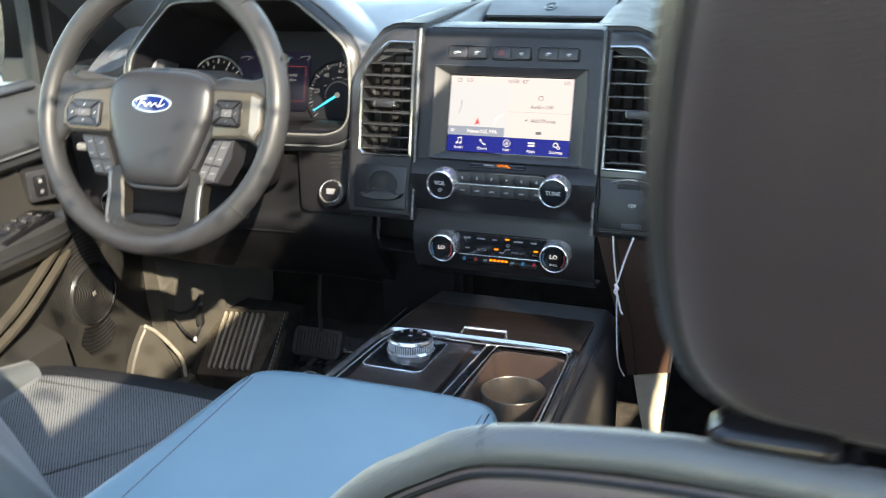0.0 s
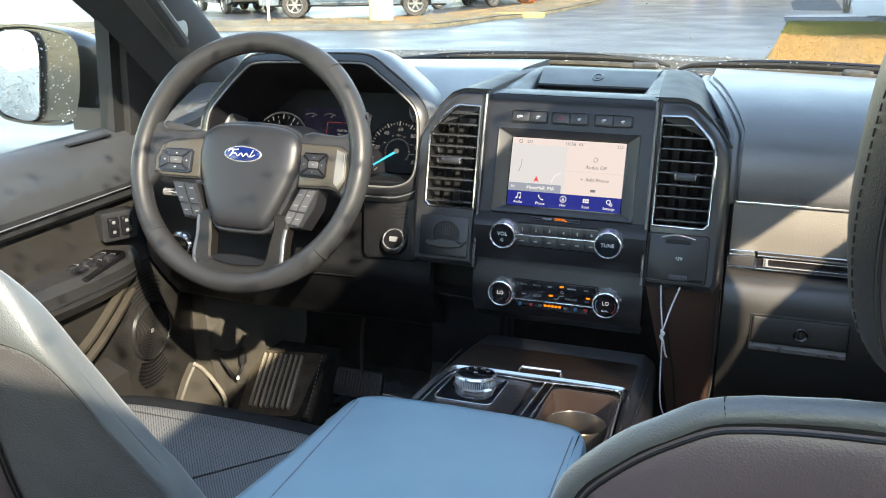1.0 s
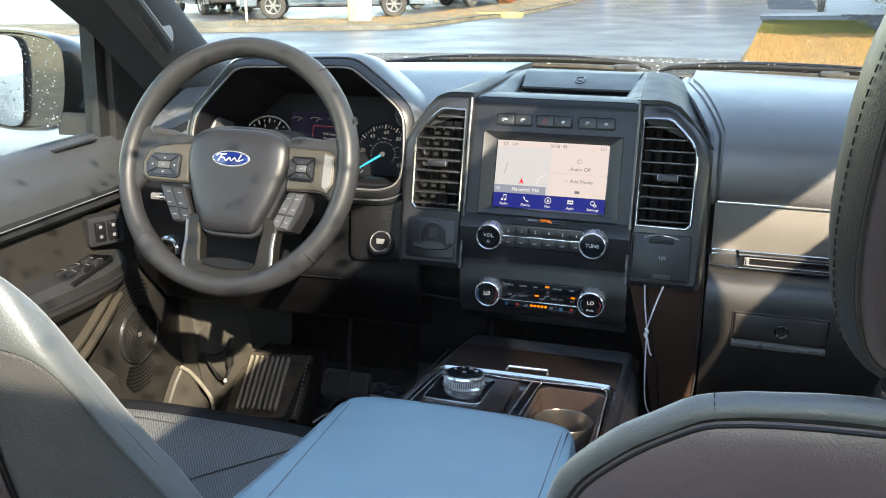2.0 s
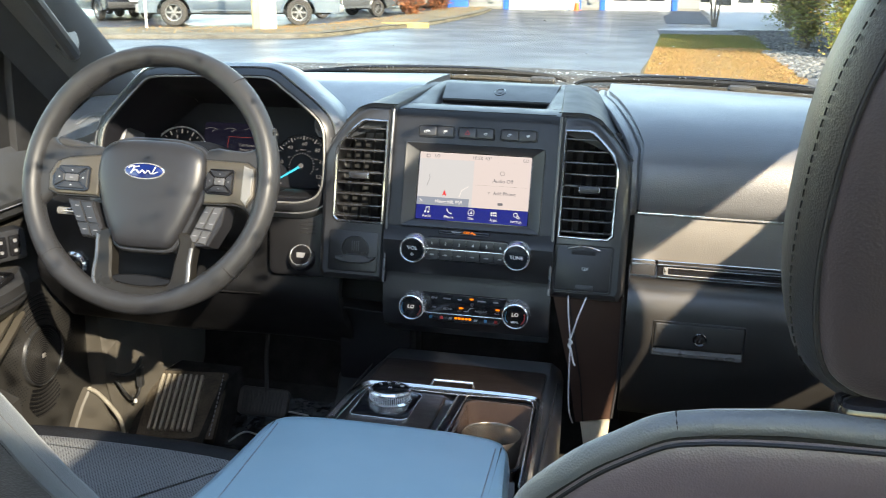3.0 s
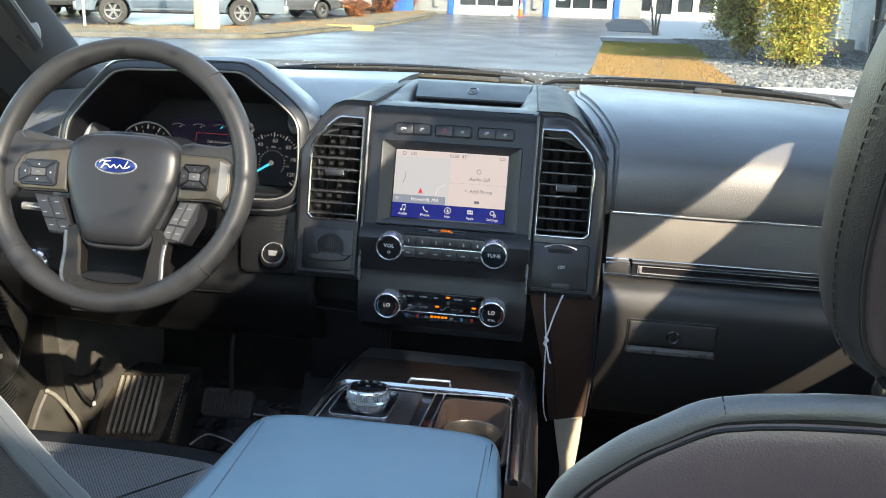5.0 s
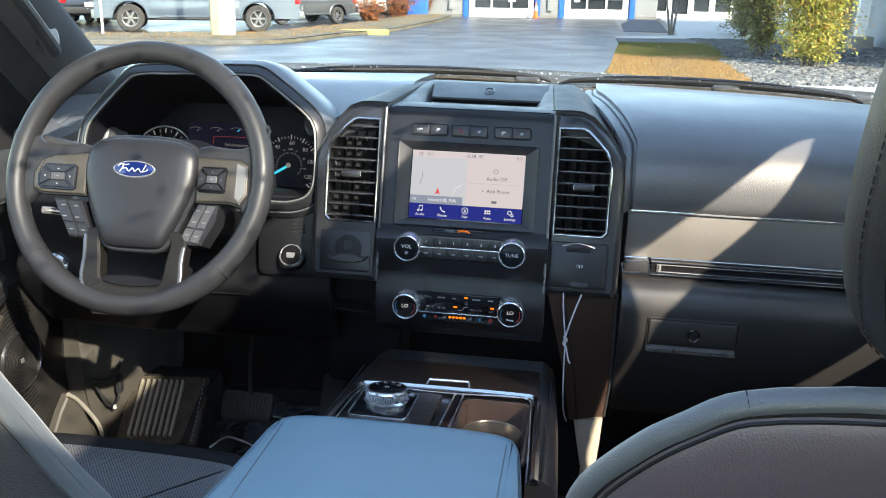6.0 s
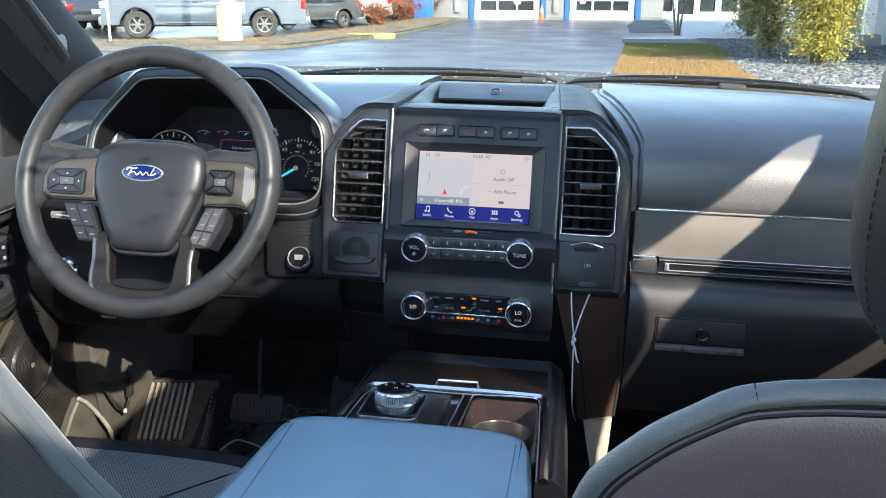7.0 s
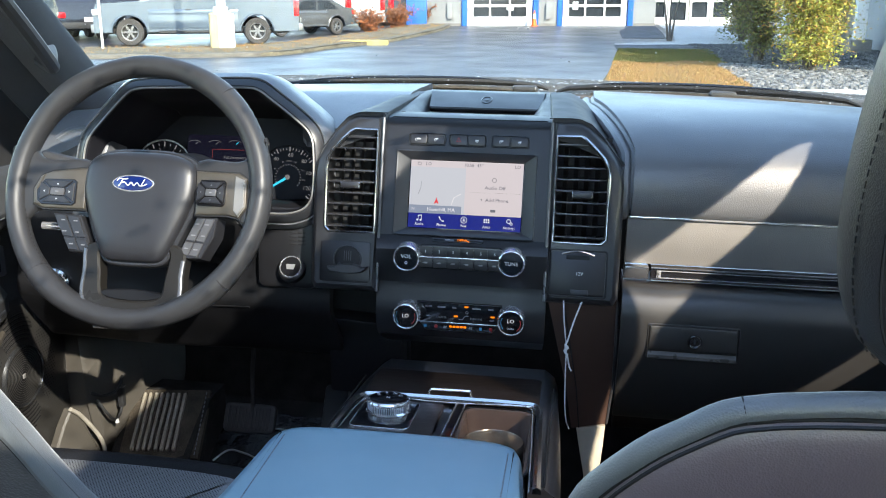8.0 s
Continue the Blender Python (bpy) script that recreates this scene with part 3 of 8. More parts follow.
part("trim_panel", sheet(trim_panel, 2, 10, 0.02), TRIM, dash, "dark grey grained trim panel")
strip = part("badge_strip", boxed(pose(0.5395, 0.016, 1.1025), (0.505, 0.03, 0.0215), 0.002), GLOSS, dash, "gloss black strip framed in chrome")
for z in (1.1125, 1.0925):
    part("chrome_line", boxed(pose(0.5395, -0.0005, z), (0.505, 0.004, 0.0022), 0.0008), DARKCHROME, strip)
part("strip_frame", ring([Vector((x, y, 0)) for x, y in ((0.247, 0.0062), (-0.247, 0.0062), (-0.247, -0.0062), (0.247, -0.0062))], [Vector((x, y, 0)) for x, y in ((0.246, 0.0050), (-0.2455, 0.0050), (-0.2455, -0.0050), (0.246, -0.0050))],
     face(0.543, -0.0012, 1.1025), 0.004, 0.0003), CHROME, strip)
part("strip_end", boxed(pose(0.3005, -0.001, 1.1025), (0.004, 0.004, 0.0105), 0.0008), CHROME, strip, "bright end piece")
cb = part("air_bag_switch", slab(rounded(0.038, 0.0195, 0.003), face(0.2655, -0.0005, 1.1028), 0.02, 0.0008), DARKCHROME, dash, "chrome framed indicator window")
part("window_insert", slab(rounded(0.0335, 0.0155, 0.002), face(0.2655, -0.0012, 1.1028), 0.004, 0.0004), SATIN, cb)
part("window_rim", ring(rounded(0.031, 0.0125, 0.003), rounded(0.027, 0.009, 0.002), face(0.2655, -0.0006, 1.1028), 0.003, 0.0008), SILVER, cb)
part("window_glass", slab(rounded(0.027, 0.009, 0.002), face(0.2655, -0.001, 1.1028), 0.002, 0.0003), GLOSS, cb)

# glovebox
gb = [(0.06, 1.0895), (0.012, 1.089), (-0.010, 1.0855), (-0.024, 1.074), (-0.033, 1.055), (-0.036, 1.036), (-0.0355, 1.0), (-0.026, 0.95), (-0.006, 0.895), (0.016, 0.858), (0.03, 0.846), (0.06, 0.842)]


def glove(u, v):
    c = curve([Vector((0, y, z)) for y, z in gb], 4)
    k = v * (len(c) - 1)
    i = min(int(k), len(c) - 2)
    p = c[i].lerp(c[i + 1], k - i)
    return Vector((0.2455 + 0.555 * u, p.y + 0.03 * max(0, u - 0.6) ** 2, p.z))


gbox = part("glovebox_door", sheet(glove, 12, 36, 0.015), GLOVE, dash, "black grained glovebox door")
m = face(0.354, -0.0365, 1.0075, 0)
part("recess", ring(rounded(0.136, 0.057, 0.004), rounded(0.131, 0.0525, 0.003), at(m, 0, 0, 0.0016), 0.012, 0.0014), GLOVE, gbox)
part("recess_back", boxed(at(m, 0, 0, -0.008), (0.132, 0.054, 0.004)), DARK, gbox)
part("recess_sill", loft(bmesh.new(), [[m @ Vector((x, y, z)) for y, z in ((-0.0262, -0.006), (-0.0262, 0.0025), (-0.0215, 0.0022), (-0.0125, -0.006))] for x in (-0.065, 0.065)]), LIP, gbox, "sloping lower lip of the recess")
latch = part("latch", slab(rounded(0.130, 0.0395, 0.003), at(m, 0, 0.0062, 0.0035), 0.012, 0.0028), GLOVE, gbox, "black glovebox latch with a lock")
part("lock", lathe([(0.0, 0.0), (0.0105, 0.0), (0.0105, 0.0022), (0.0092, 0.003), (0.0070, 0.0012), (0.0, 0.0012)], at(m, 0.002, 0.004, 0.0035), 28), GLOSS, latch)
part("lock_slot", boxed(at(m, 0.002, 0.004, 0.0052), (0.0022, 0.0085, 0.001)), DARK, latch)

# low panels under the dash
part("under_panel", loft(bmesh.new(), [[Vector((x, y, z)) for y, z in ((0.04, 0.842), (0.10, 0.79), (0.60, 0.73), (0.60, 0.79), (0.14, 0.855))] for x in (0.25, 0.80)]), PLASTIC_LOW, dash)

# driver lower panel
KNEE = [(0.05, 1.175), (0.012, 1.165), (0.004, 1.13), (0.004, 1.07), (0.0, 1.04), (-0.006, 1.02), (-0.002, 1.0), (0.03, 0.955), (0.065, 0.915), (0.085, 0.893), (0.12, 0.888), (0.3, 0.92)]


def knee(u, v):
    c = curve([Vector((0, y, z)) for y, z in KNEE], 4)
    k = v * (len(c) - 1)
    i = min(int(k), len(c) - 2)
    p = c[i].lerp(c[i + 1], k - i)
    x = -0.78 + 0.56 * u
    return Vector((x, p.y + 0.006 * math.cos(8 * u), p.z))


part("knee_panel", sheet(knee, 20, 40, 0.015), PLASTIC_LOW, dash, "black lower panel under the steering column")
part("panel_edge", tubed([knee(0.25 + 0.5 * k / 20, 0.52) + Vector((0, -0.002, 0)) for k in range(21)], 0.0016, 6), PLASTIC_LOW, dash)
part("hood_release", puff(rounded(0.03, 0.012, 0.003), [(0, -0.01), (0, 0.008), (0.002, 0.01)], face(-0.645, 0.03, 0.945, -10)), BUTTON_GREY, dash, "grey bonnet release tab")
part("hood_release", puff(rounded(0.022, 0.012, 0.003), [(0, -0.01), (0, 0.008), (0.002, 0.01)], face(-0.665, 0.01, 0.975, -5)), BUTTON_GREY, dash, "small grey tab")

# near-black fillers added to close the gap where light leaked in
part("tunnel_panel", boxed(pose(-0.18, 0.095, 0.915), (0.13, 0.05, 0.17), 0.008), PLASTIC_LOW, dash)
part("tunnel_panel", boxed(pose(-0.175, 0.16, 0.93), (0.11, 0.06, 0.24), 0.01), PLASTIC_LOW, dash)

# pod with the start button and small grille
pod = part("start_pod", slab(rounded(0.098, 0.135, 0.012), face(-0.292, -0.002, 1.112, 4), 0.06, 0.006), FASCIA, dash, "black pod with a grille and start button", sharp=40)
mp_ = face(-0.285, -0.0015, 1.112, 4)
for k in range(4):
    for j in (-1, 1):
        part("grille_slot", slab(rounded(0.0128, 0.0035, 0.001), at(mp_, 0.0125 + j * 0.0072, 0.026 - 0.0062 * k, 0.0006), 0.004, 0.0003), DARK, pod)
msb = at(mp_, 0.003, -0.030, 0.0065) @ pose(0, 0, 0, -32)
part("button_seat", lathe([(0.0, -0.012), (0.0235, -0.012), (0.0225, -0.0015), (0.0205, 0.0), (0.0, 0.0)], msb, 36), FASCIA, pod)
sb = part("start_button", lathe([(0.0168, -0.004), (0.0192, -0.004), (0.0188, 0.003), (0.0178, 0.0042), (0.0166, 0.0032)], msb, 40), CHROME, pod, "round chrome-ringed start button")
part("button_face", lathe([(0.0, -0.001), (0.0168, -0.001), (0.0164, 0.0022), (0.0, 0.0030)], msb, 32), GLOSS, sb, "dark glossy button face")
part("lettering", slab(poly([(-0.0075, 0.004), (0.0075, 0.004), (0.0058, -0.0045), (-0.0058, -0.0045)]), at(msb, 0.0, 0.0, 0.0033), 0.0004, 0.0001), LABEL_DIM, sb, "pale printed patch")

part("side_cheek", boxed(pose(-0.768, 0.24, 1.13), (0.065, 0.38, 0.25), 0.02), PLASTIC_LOW, dash)
# left air vent, behind the wheel
LV = curve(poly([(0.082, 0.052), (-0.02, 0.056), (-0.066, 0.02), (-0.08, -0.035), (-0.02, -0.056), (0.078, -0.045)]), 6, True)
mlv = face(-0.676, 0.05, 1.252, 34, -6) @ Matrix.Diagonal((0.72, 0.72, 0.8, 1))
lv = part("side_vent", puff(LV, [(0, -0.06), (0, -0.004), (0.002, 0.003), (0.006, 0.006), (0.014, 0.007), (0.0165, 0.0045), (0.019, 0.0065), (0.022, 0.0075)], mlv, None, 0.003), PAD, dash, "rounded black side air vent")

# ---- instrument cluster ----
clu = thing("instrument_cluster", (-0.44, 0.15, 1.15), "dark car instrument cluster with round dials and a blue needle", "instrument cluster")
HOOD = [(-0.184, -0.085), (-0.188, -0.03), (-0.182, 0.004), (-0.170, 0.022), (-0.126, 0.071), (-0.104, 0.0885), (-0.049, 0.093), (0.026, 0.095), (0.092, 0.0965), (0.108, 0.092),
        (0.127, 0.079), (0.156, 0.0586), (0.184, 0.036), (0.1935, 0.022), (0.197, 0.006), (0.199, -0.048), (0.195, -0.075), (0.182, -0.090), (0.15, -0.098), (-0.15, -0.098)]
hl = curve(poly(HOOD[::-1]), 4, True)
mh = face(-0.44, 0.0, 1.27, 12)


def hood_rows(levels):
    return [[mh @ (p + Vector((0, 0, h))) for p in inset(hl, d)] for d, h in levels]


CLUBLACK = mat("cluster_matt_black", (0.011, 0.011, 0.014), 0.5, var=0.05, spec=0.2)
part("hood", loft(bmesh.new(), hood_rows(((0.001, -0.012), (-0.001, -0.001), (-0.004, 0.0), (-0.014, -0.006), (-0.0155, -0.0085), (-0.0155, -0.02))), True, False), SATIN, clu, "smooth black band round the dials")
part("hood_shell", loft(bmesh.new(), hood_rows(((-0.0150, -0.016), (-0.0165, -0.0085), (-0.0185, -0.008), (-0.026, -0.022), (-0.030, -0.05), (-0.031, -0.09), (-0.024, -0.16), (-0.012, -0.23), (0.02, -0.31))), True, False), PAD, clu, "grained black hood over the dials")
part("hood_liner", loft(bmesh.new(), hood_rows(((0.05, -0.185), (0.022, -0.150), (0.012, -0.07), (0.004, -0.012), (0.001, -0.006))), True, False), CLUBLACK, clu, "matt black inside of the hood")
part("lip", tubed([mh @ (p + Vector((0, 0, 0.0002))) for p in inset(hl, -0.0005)], 0.0017, 6, True), SILVER, clu, "thin satin rim line")
mc = face(-0.44, 0.148, 1.235, 20)
part("dial_plate", puff(rounded(0.366, 0.17, 0.03), [(0, -0.02), (0, 0.0)], at(mc, 0, -0.02, 0)), CLUBLACK, clu)
for x, y, lab in ((-0.121, -0.036, "tach"), (0.1105, -0.0385, "speed")):
    md = at(mc, x, y, 0.003)
    dial = part("dial", lathe([(0.0, -0.002), (0.0575, -0.002), (0.0575, 0.002), (0.0565, 0.0025), (0.056, 0.0005), (0.0, 0.0005)], md, 48), CLUBLACK, clu, "round dark dial with white marks")
    if lab == "tach":
        part("rim", lathe([(0.0535, 0.001), (0.0550, 0.004), (0.0568, 0.001), (0.0550, 0.0)], md, 64), LABEL, dial, "bright ring")
    R = 0.0475 if lab == "tach" else 0.0500
    for k in range(0, 41, 2 if lab == "tach" else 1):
        a = radians(222 - 264 * k / 40)
        big = k % 4 == 0
        red = lab == "tach" and k > 29
        part("mark", boxed(at(md, R * math.cos(a), R * math.sin(a), 0.0012, math.degrees(a)), (0.008 if big else 0.004, (0.0022 if big else 0.0011) * (2.2 if red else 1), 0.0006)),
             CLU_RED if red else CLU_MARK, dial)
    if lab == "speed":
        for v, dg in ((20, 172), (40, 127), (60, 87), (80, 47), (100, 12), (120, -27)):
            a = radians(dg)
            words(str(v), 0.0098, at(md, 0.0395 * math.cos(a), 0.0395 * math.sin(a), 0.001), CLU_MARK, dial, "number")
        words("MPH", 0.0045, at(md, 0.0, 0.0285, 0.001), CLU_MARK, dial)
        for k in range(21):
            a = radians(215 - 250 * k / 20)
            part("mark", boxed(at(md, 0.0225 * math.cos(a), 0.0225 * math.sin(a), 0.0012, math.degrees(a)), (0.003, 0.0012, 0.0006)), CLU_DIM, dial)
        for v, dg in ((40, 150), (80, 112), (120, 68), (160, 28), (200, -8)):
            words(str(v), 0.0042, at(md, 0.0285 * math.cos(radians(dg)), 0.0285 * math.sin(radians(dg)), 0.001), CLU_DIM, dial, "number")
        a = radians(213)
        nd = [(0.0, 0.0022), (0.050, 0.0013), (0.050, -0.0013), (0.0, -0.0022)]
        part("needle", puff([Vector((x_ * math.cos(a) - y_ * math.sin(a), x_ * math.sin(a) + y_ * math.cos(a), 0)) for x_, y_ in nd][::-1], [(0, 0.003), (0, 0.0045)], md), CLU_NEEDLE, dial, "blue needle")
        part("needle_hub", lathe([(0.0, 0.003), (0.0045, 0.003), (0.004, 0.0065), (0.0, 0.007)], md, 20), CLU_MARK, dial)
    else:
        for v, k in ((0, 0), (1, 3), (2, 6), (3, 9), (4, 12), (5, 15), (6, 18)):
            a = radians(222 - 264 * k / 20)
            words(str(v), 0.0088, at(md, 0.037 * math.cos(a), 0.037 * math.sin(a), 0.001), CLU_MARK, dial, "number")
mm = at(mc, 0.0, 0.0, 0.0044)
mid = part("centre_display", slab(rounded(0.132, 0.098, 0.006), at(mm, -0.012, -0.018, -0.0002), 0.004, 0.0006), CLU_FACE, clu, "dark blue message display")
part("message_frame", ring(rounded(0.080, 0.058, 0.002), rounded(0.0786, 0.0566, 0.0015), at(mm, 0.009, -0.0225, 0.0004), 0.0006, 0.0001), CLU_RED, mid)
words("Full Accessory", 0.0072, at(mm, 0.012, -0.008, 0.0002), CLU_MARK, mid)
words("Power Active", 0.0072, at(mm, 0.012, -0.0162, 0.0002), CLU_MARK, mid)
for k in range(4):
    gm_ = at(mc, -0.0646 + 0.0374 * k, 0.0135 + 0.001 * k, 0.0052)
    arc = [gm_ @ Vector((0.013 * math.cos(radians(a)), 0.007 * math.sin(radians(a)), 0)) for a in range(30, 151, 12)]
    part("gauge_arc", tubed(arc, 0.00045, 5), CLU_DIM, clu)
    part("gauge_tick", boxed(at(gm_, 0.004, 0.002, 0, 40), (0.006, 0.0011, 0.0006)), CLU_NEEDLE if k == 2 else CLU_DIM, clu)

# ---- centre stack ----
stack = thing("centre_stack", (0, 0.1, 0.92), "black centre stack with satin frames, chrome-ringed knobs and amber lights", "control panel")
TILT_S = 17.7


def stack_y(z):
    return 0.012 + (z - 1.316) * 0.319


SP = [(0.075, 1.3285), (0.031, 1.3283), (0.0215, 1.3260), (0.0150, 1.3205), (0.0115, 1.3135), (0.0, 1.279), (-0.0395, 1.155), (-0.048, 1.148), (-0.0545, 1.136), (-0.0555, 1.115), (-0.0525, 1.097), (-0.0465, 1.082), (-0.0475, 1.07),
      (-0.0545, 1.056), (-0.0565, 1.035), (-0.055, 1.012), (-0.046, 0.994), (-0.022, 0.978), (0.0, 0.965), (0.04, 0.955)]
bm = bmesh.new()
XS = (-0.131, -0.107, 0.107, 0.131)
grid = [[bm.verts.new((x * (1.0 if z > 1.0 else 1 - (1.0 - z) * 0.9), y, z)) for x in XS] for y, z in SP]
for i in range(len(SP) - 1):
    for j in range(3):
        if j == 1 and i == 5:
            continue
        bm.faces.new((grid[i][j], grid[i + 1][j], grid[i + 1][j + 1], grid[i][j + 1]))
bmesh.ops.recalc_face_normals(bm, faces=bm.faces)
bmesh.ops.solidify(bm, geom=bm.faces[:], thickness=0.006)
part("fascia", bm, FASCIA, stack, "matt black centre fascia", sharp=24)
part("top_seam", tubed([Vector((-0.12 + 0.24 * k / 6, 0.0235, 1.3268)) for k in range(7)], 0.0008, 5), THREAD_DARK, stack)

# screen and its bezel
ms = face(0, stack_y(1.2175) - 0.001, 1.2175, TILT_S)
outer, inner = rounded(0.216, 0.131, 0.004), rounded(0.1765, 0.1065, 0.002)
bm = bmesh.new()
rows = [[ms @ (p + Vector((0, 0, z))) for p in lp] for lp, z in ((outer, -0.004), (outer, 0.0012), (inset(outer, 0.0012), 0.002), (inset(outer, 0.003), 0.0012), (inset(inner, -0.0005), -0.011), (inner, -0.015))]
loft(bm, rows, True, False)
part("screen_bezel", bm, SATIN, stack, "satin grey bezel that funnels in to the screen", sharp=25)
scr = part("screen", slab(inset(inner, -0.002), at(ms, 0, 0, -0.0125), 0.006, 0.0004), GLOSS, stack, "lit touch screen with map, tiles and a navy icon bar")


def tile(x0, x1, y0, y1, material, name="screen_tile", z=0.0, parent=None):
    """A lit rectangle of the screen, in fractions of its width and height from the lower left."""
    w, h = 0.174, 0.1045
    return part(name, boxed(at(ms, ((x0 + x1) / 2 - 0.5) * w, ((y0 + y1) / 2 - 0.5) * h, -0.0122 + z), ((x1 - x0) * w, (y1 - y0) * h, 0.0004)), material, parent or scr)


def on_screen(fx, fy, z=0.0005):
    return at(ms, (fx - 0.5) * 0.174, (fy - 0.5) * 0.1045, -0.0122 + z)


tile(0, 1, 0, 0.215, SCR_BAR, "icon_bar")
tile(0, 0.4945, 0.215, 0.903, SCR_MAP, "map_area")
tile(0.0, 0.47, 0.215, 0.335, SCR_TOWN, "town_bar", 0.0004)
tile(0.4945, 1, 0.5535, 0.903, SCR_CARD, "audio_tile")
tile(0.4945, 1, 0.215, 0.552, SCR_CARD, "phone_tile")
tile(0, 1, 0.9035, 1, SCR_CARD, "status_bar")
words("10:58  43°", 0.0072, on_screen(0.56, 0.945), SCR_INK, scr)
words("Audio Off", 0.0078, on_screen(0.76, 0.625), SCR_INK, scr)
words("Add Phone", 0.0078, on_screen(0.78, 0.445), SCR_INK, scr)
words("+", 0.0075, on_screen(0.645, 0.445), SCR_INK, scr)
words("LO", 0.0068, on_screen(0.16, 0.945), SCR_INK, scr)
words("LO", 0.0068, on_screen(0.95, 0.945), SCR_INK, scr)
words("Haverhill, MA", 0.0078, on_screen(0.29, 0.275, 0.001), SCR_WHITE, scr)
words("N", 0.0065, on_screen(0.04, 0.275, 0.001), SCR_WHITE, scr)
for k, s_ in enumerate(("Audio", "Phone", "Nav", "Apps", "Settings")):
    fx = 0.1 + 0.2 * k
    words(s_, 0.0058, on_screen(fx, 0.052, 0.0006), SCR_WHITE, scr)
    mi = on_screen(fx, 0.14, 0.0004)
    if k == 0:
        for dx in (-0.0028, 0.0022):
            part("icon", lathe([(0, 0), (0.0016, 0), (0.0016, 0.0004), (0, 0.0004)], at(mi, dx, -0.003), 10), SCR_WHITE, scr)
            part("icon", boxed(at(mi, dx + 0.0013, 0.001, 0.0002), (0.0007, 0.0075, 0.0003)), SCR_WHITE, scr)
        part("icon", boxed(at(mi, 0.001, 0.0043, 0.0002, 8), (0.0056, 0.0013, 0.0003)), SCR_WHITE, scr)
    elif k == 1:
        part("icon", tubed([mi @ Vector(p) for p in ((-0.0035, 0.0035, 0.0003), (-0.002, -0.0005, 0.0003), (0.0005, -0.0028, 0.0003), (0.004, -0.0035, 0.0003))], [0.0012, 0.0007, 0.0007, 0.0012], 6), SCR_WHITE, scr)
    elif k == 2:
        part("icon", tubed([mi @ Vector((0.0047 * math.cos(a / 8 * math.pi), 0.0047 * math.sin(a / 8 * math.pi), 0.0003)) for a in range(16)], 0.0005, 5, True), SCR_WHITE, scr)
        part("icon", puff(poly([(-0.002, -0.002), (0.002, -0.002), (0, 0.003)]), [(0, 0), (0, 0.0004)], mi), SCR_WHITE, scr)
    elif k == 3:
        for a in range(3):
            for b_ in range(2):
                part("icon", boxed(at(mi, (a - 1) * 0.0032, (b_ - 0.5) * 0.0034, 0.0003), (0.0024, 0.0026, 0.0003)), SCR_WHITE, scr)
    else:
        for dx, dy, rr in ((-0.001, 0.001, 0.003), (0.0028, -0.0026, 0.0018)):
            part("icon", tubed([mi @ Vector((dx + rr * math.cos(a / 6 * math.pi), dy + rr * math.sin(a / 6 * math.pi), 0.0003)) for a in range(12)], 0.0006, 5, True), SCR_WHITE, scr)
part("position_arrow", puff(poly([(-0.0038, -0.0045), (0.0, -0.0022), (0.0038, -0.0045), (0.0, 0.0055)]), [(0, 0), (0, 0.0005)], on_screen(0.245, 0.40)), SCR_RED, scr, "red position arrow")
part("road_line", tubed([on_screen(fx, fy) @ Vector((0, 0, 0)) for fx, fy in ((0.08, 0.5), (0.1, 0.6), (0.1, 0.68))], 0.0004, 4), SCR_INK, scr)
part("road_line", tubed([on_screen(fx, fy) @ Vector((0, 0, 0)) for fx, fy in ((0.38, 0.36), (0.40, 0.46), (0.46, 0.52))], 0.0006, 4), SCR_WHITE, scr)
part("icon", tubed([on_screen(0.75, 0.74) @ Vector((0.0032 * math.cos(a / 6 * math.pi), 0.0032 * math.sin(a / 6 * math.pi), 0)) for a in range(12)], 0.0004, 5, True), SCR_INK, scr)
part("icon", slab(rounded(0.008, 0.004, 0.001), on_screen(0.75, 0.29), 0.0003, 0.0001), SCR_INK, scr)
part("icon", ring(rounded(0.0055, 0.005, 0.001), rounded(0.004, 0.0035, 0.0006), on_screen(0.075, 0.945), 0.0004, 0.0001), SCR_INK, scr)

# switch row over the screen
for gx in (-0.0615, 0.0005, 0.0655):
    mb = face(gx, stack_y(1.2965) - 0.0005, 1.2965, TILT_S)
    sw = part("switch_frame", ring(rounded(0.058, 0.0195, 0.005), rounded(0.055, 0.0165, 0.004), at(mb, 0, 0, 0.0022), 0.006, 0.0007), SATIN, stack, "pair of black switches in a satin frame")
    for dx in (-0.0137, 0.0137):
        b_ = part("switch", slab(rounded(0.0262, 0.0158, 0.003), at(mb, dx, 0, 0.0022), 0.006, 0.001), BUTTON, sw)
        ic = ICON_RED if gx == 0.0005 and dx < 0 else LABEL
        mi = at(mb, dx, 0, 0.0024)
        if ic is ICON_RED:
            part("icon", ring(inset(poly([(-0.0042, -0.003), (0.0042, -0.003), (0, 0.0042)]), 0), inset(poly([(-0.0042, -0.003), (0.0042, -0.003), (0, 0.0042)]), 0.0009), mi, 0.0003, 0.0001), ic, b_)
        else:
            k = int((gx + 0.07) * 100) + (dx > 0)
            part("icon", slab(rounded(0.0055, 0.0022, 0.001), at(mi, 0.0005, 0.0008 * (k % 2), 0, 12 * (k % 3 - 1)), 0.0003, 0.0001), ic, b_)
            part("icon", tubed([at(mi, -0.0035 + 0.002 * (k % 3), -0.001, 0) @ Vector((0.0018 * math.cos(a), 0.0018 * math.sin(a), 0)) for a in (0, 1, 2, 3, 4, 5)], 0.0004, 4, True), ic, b_)

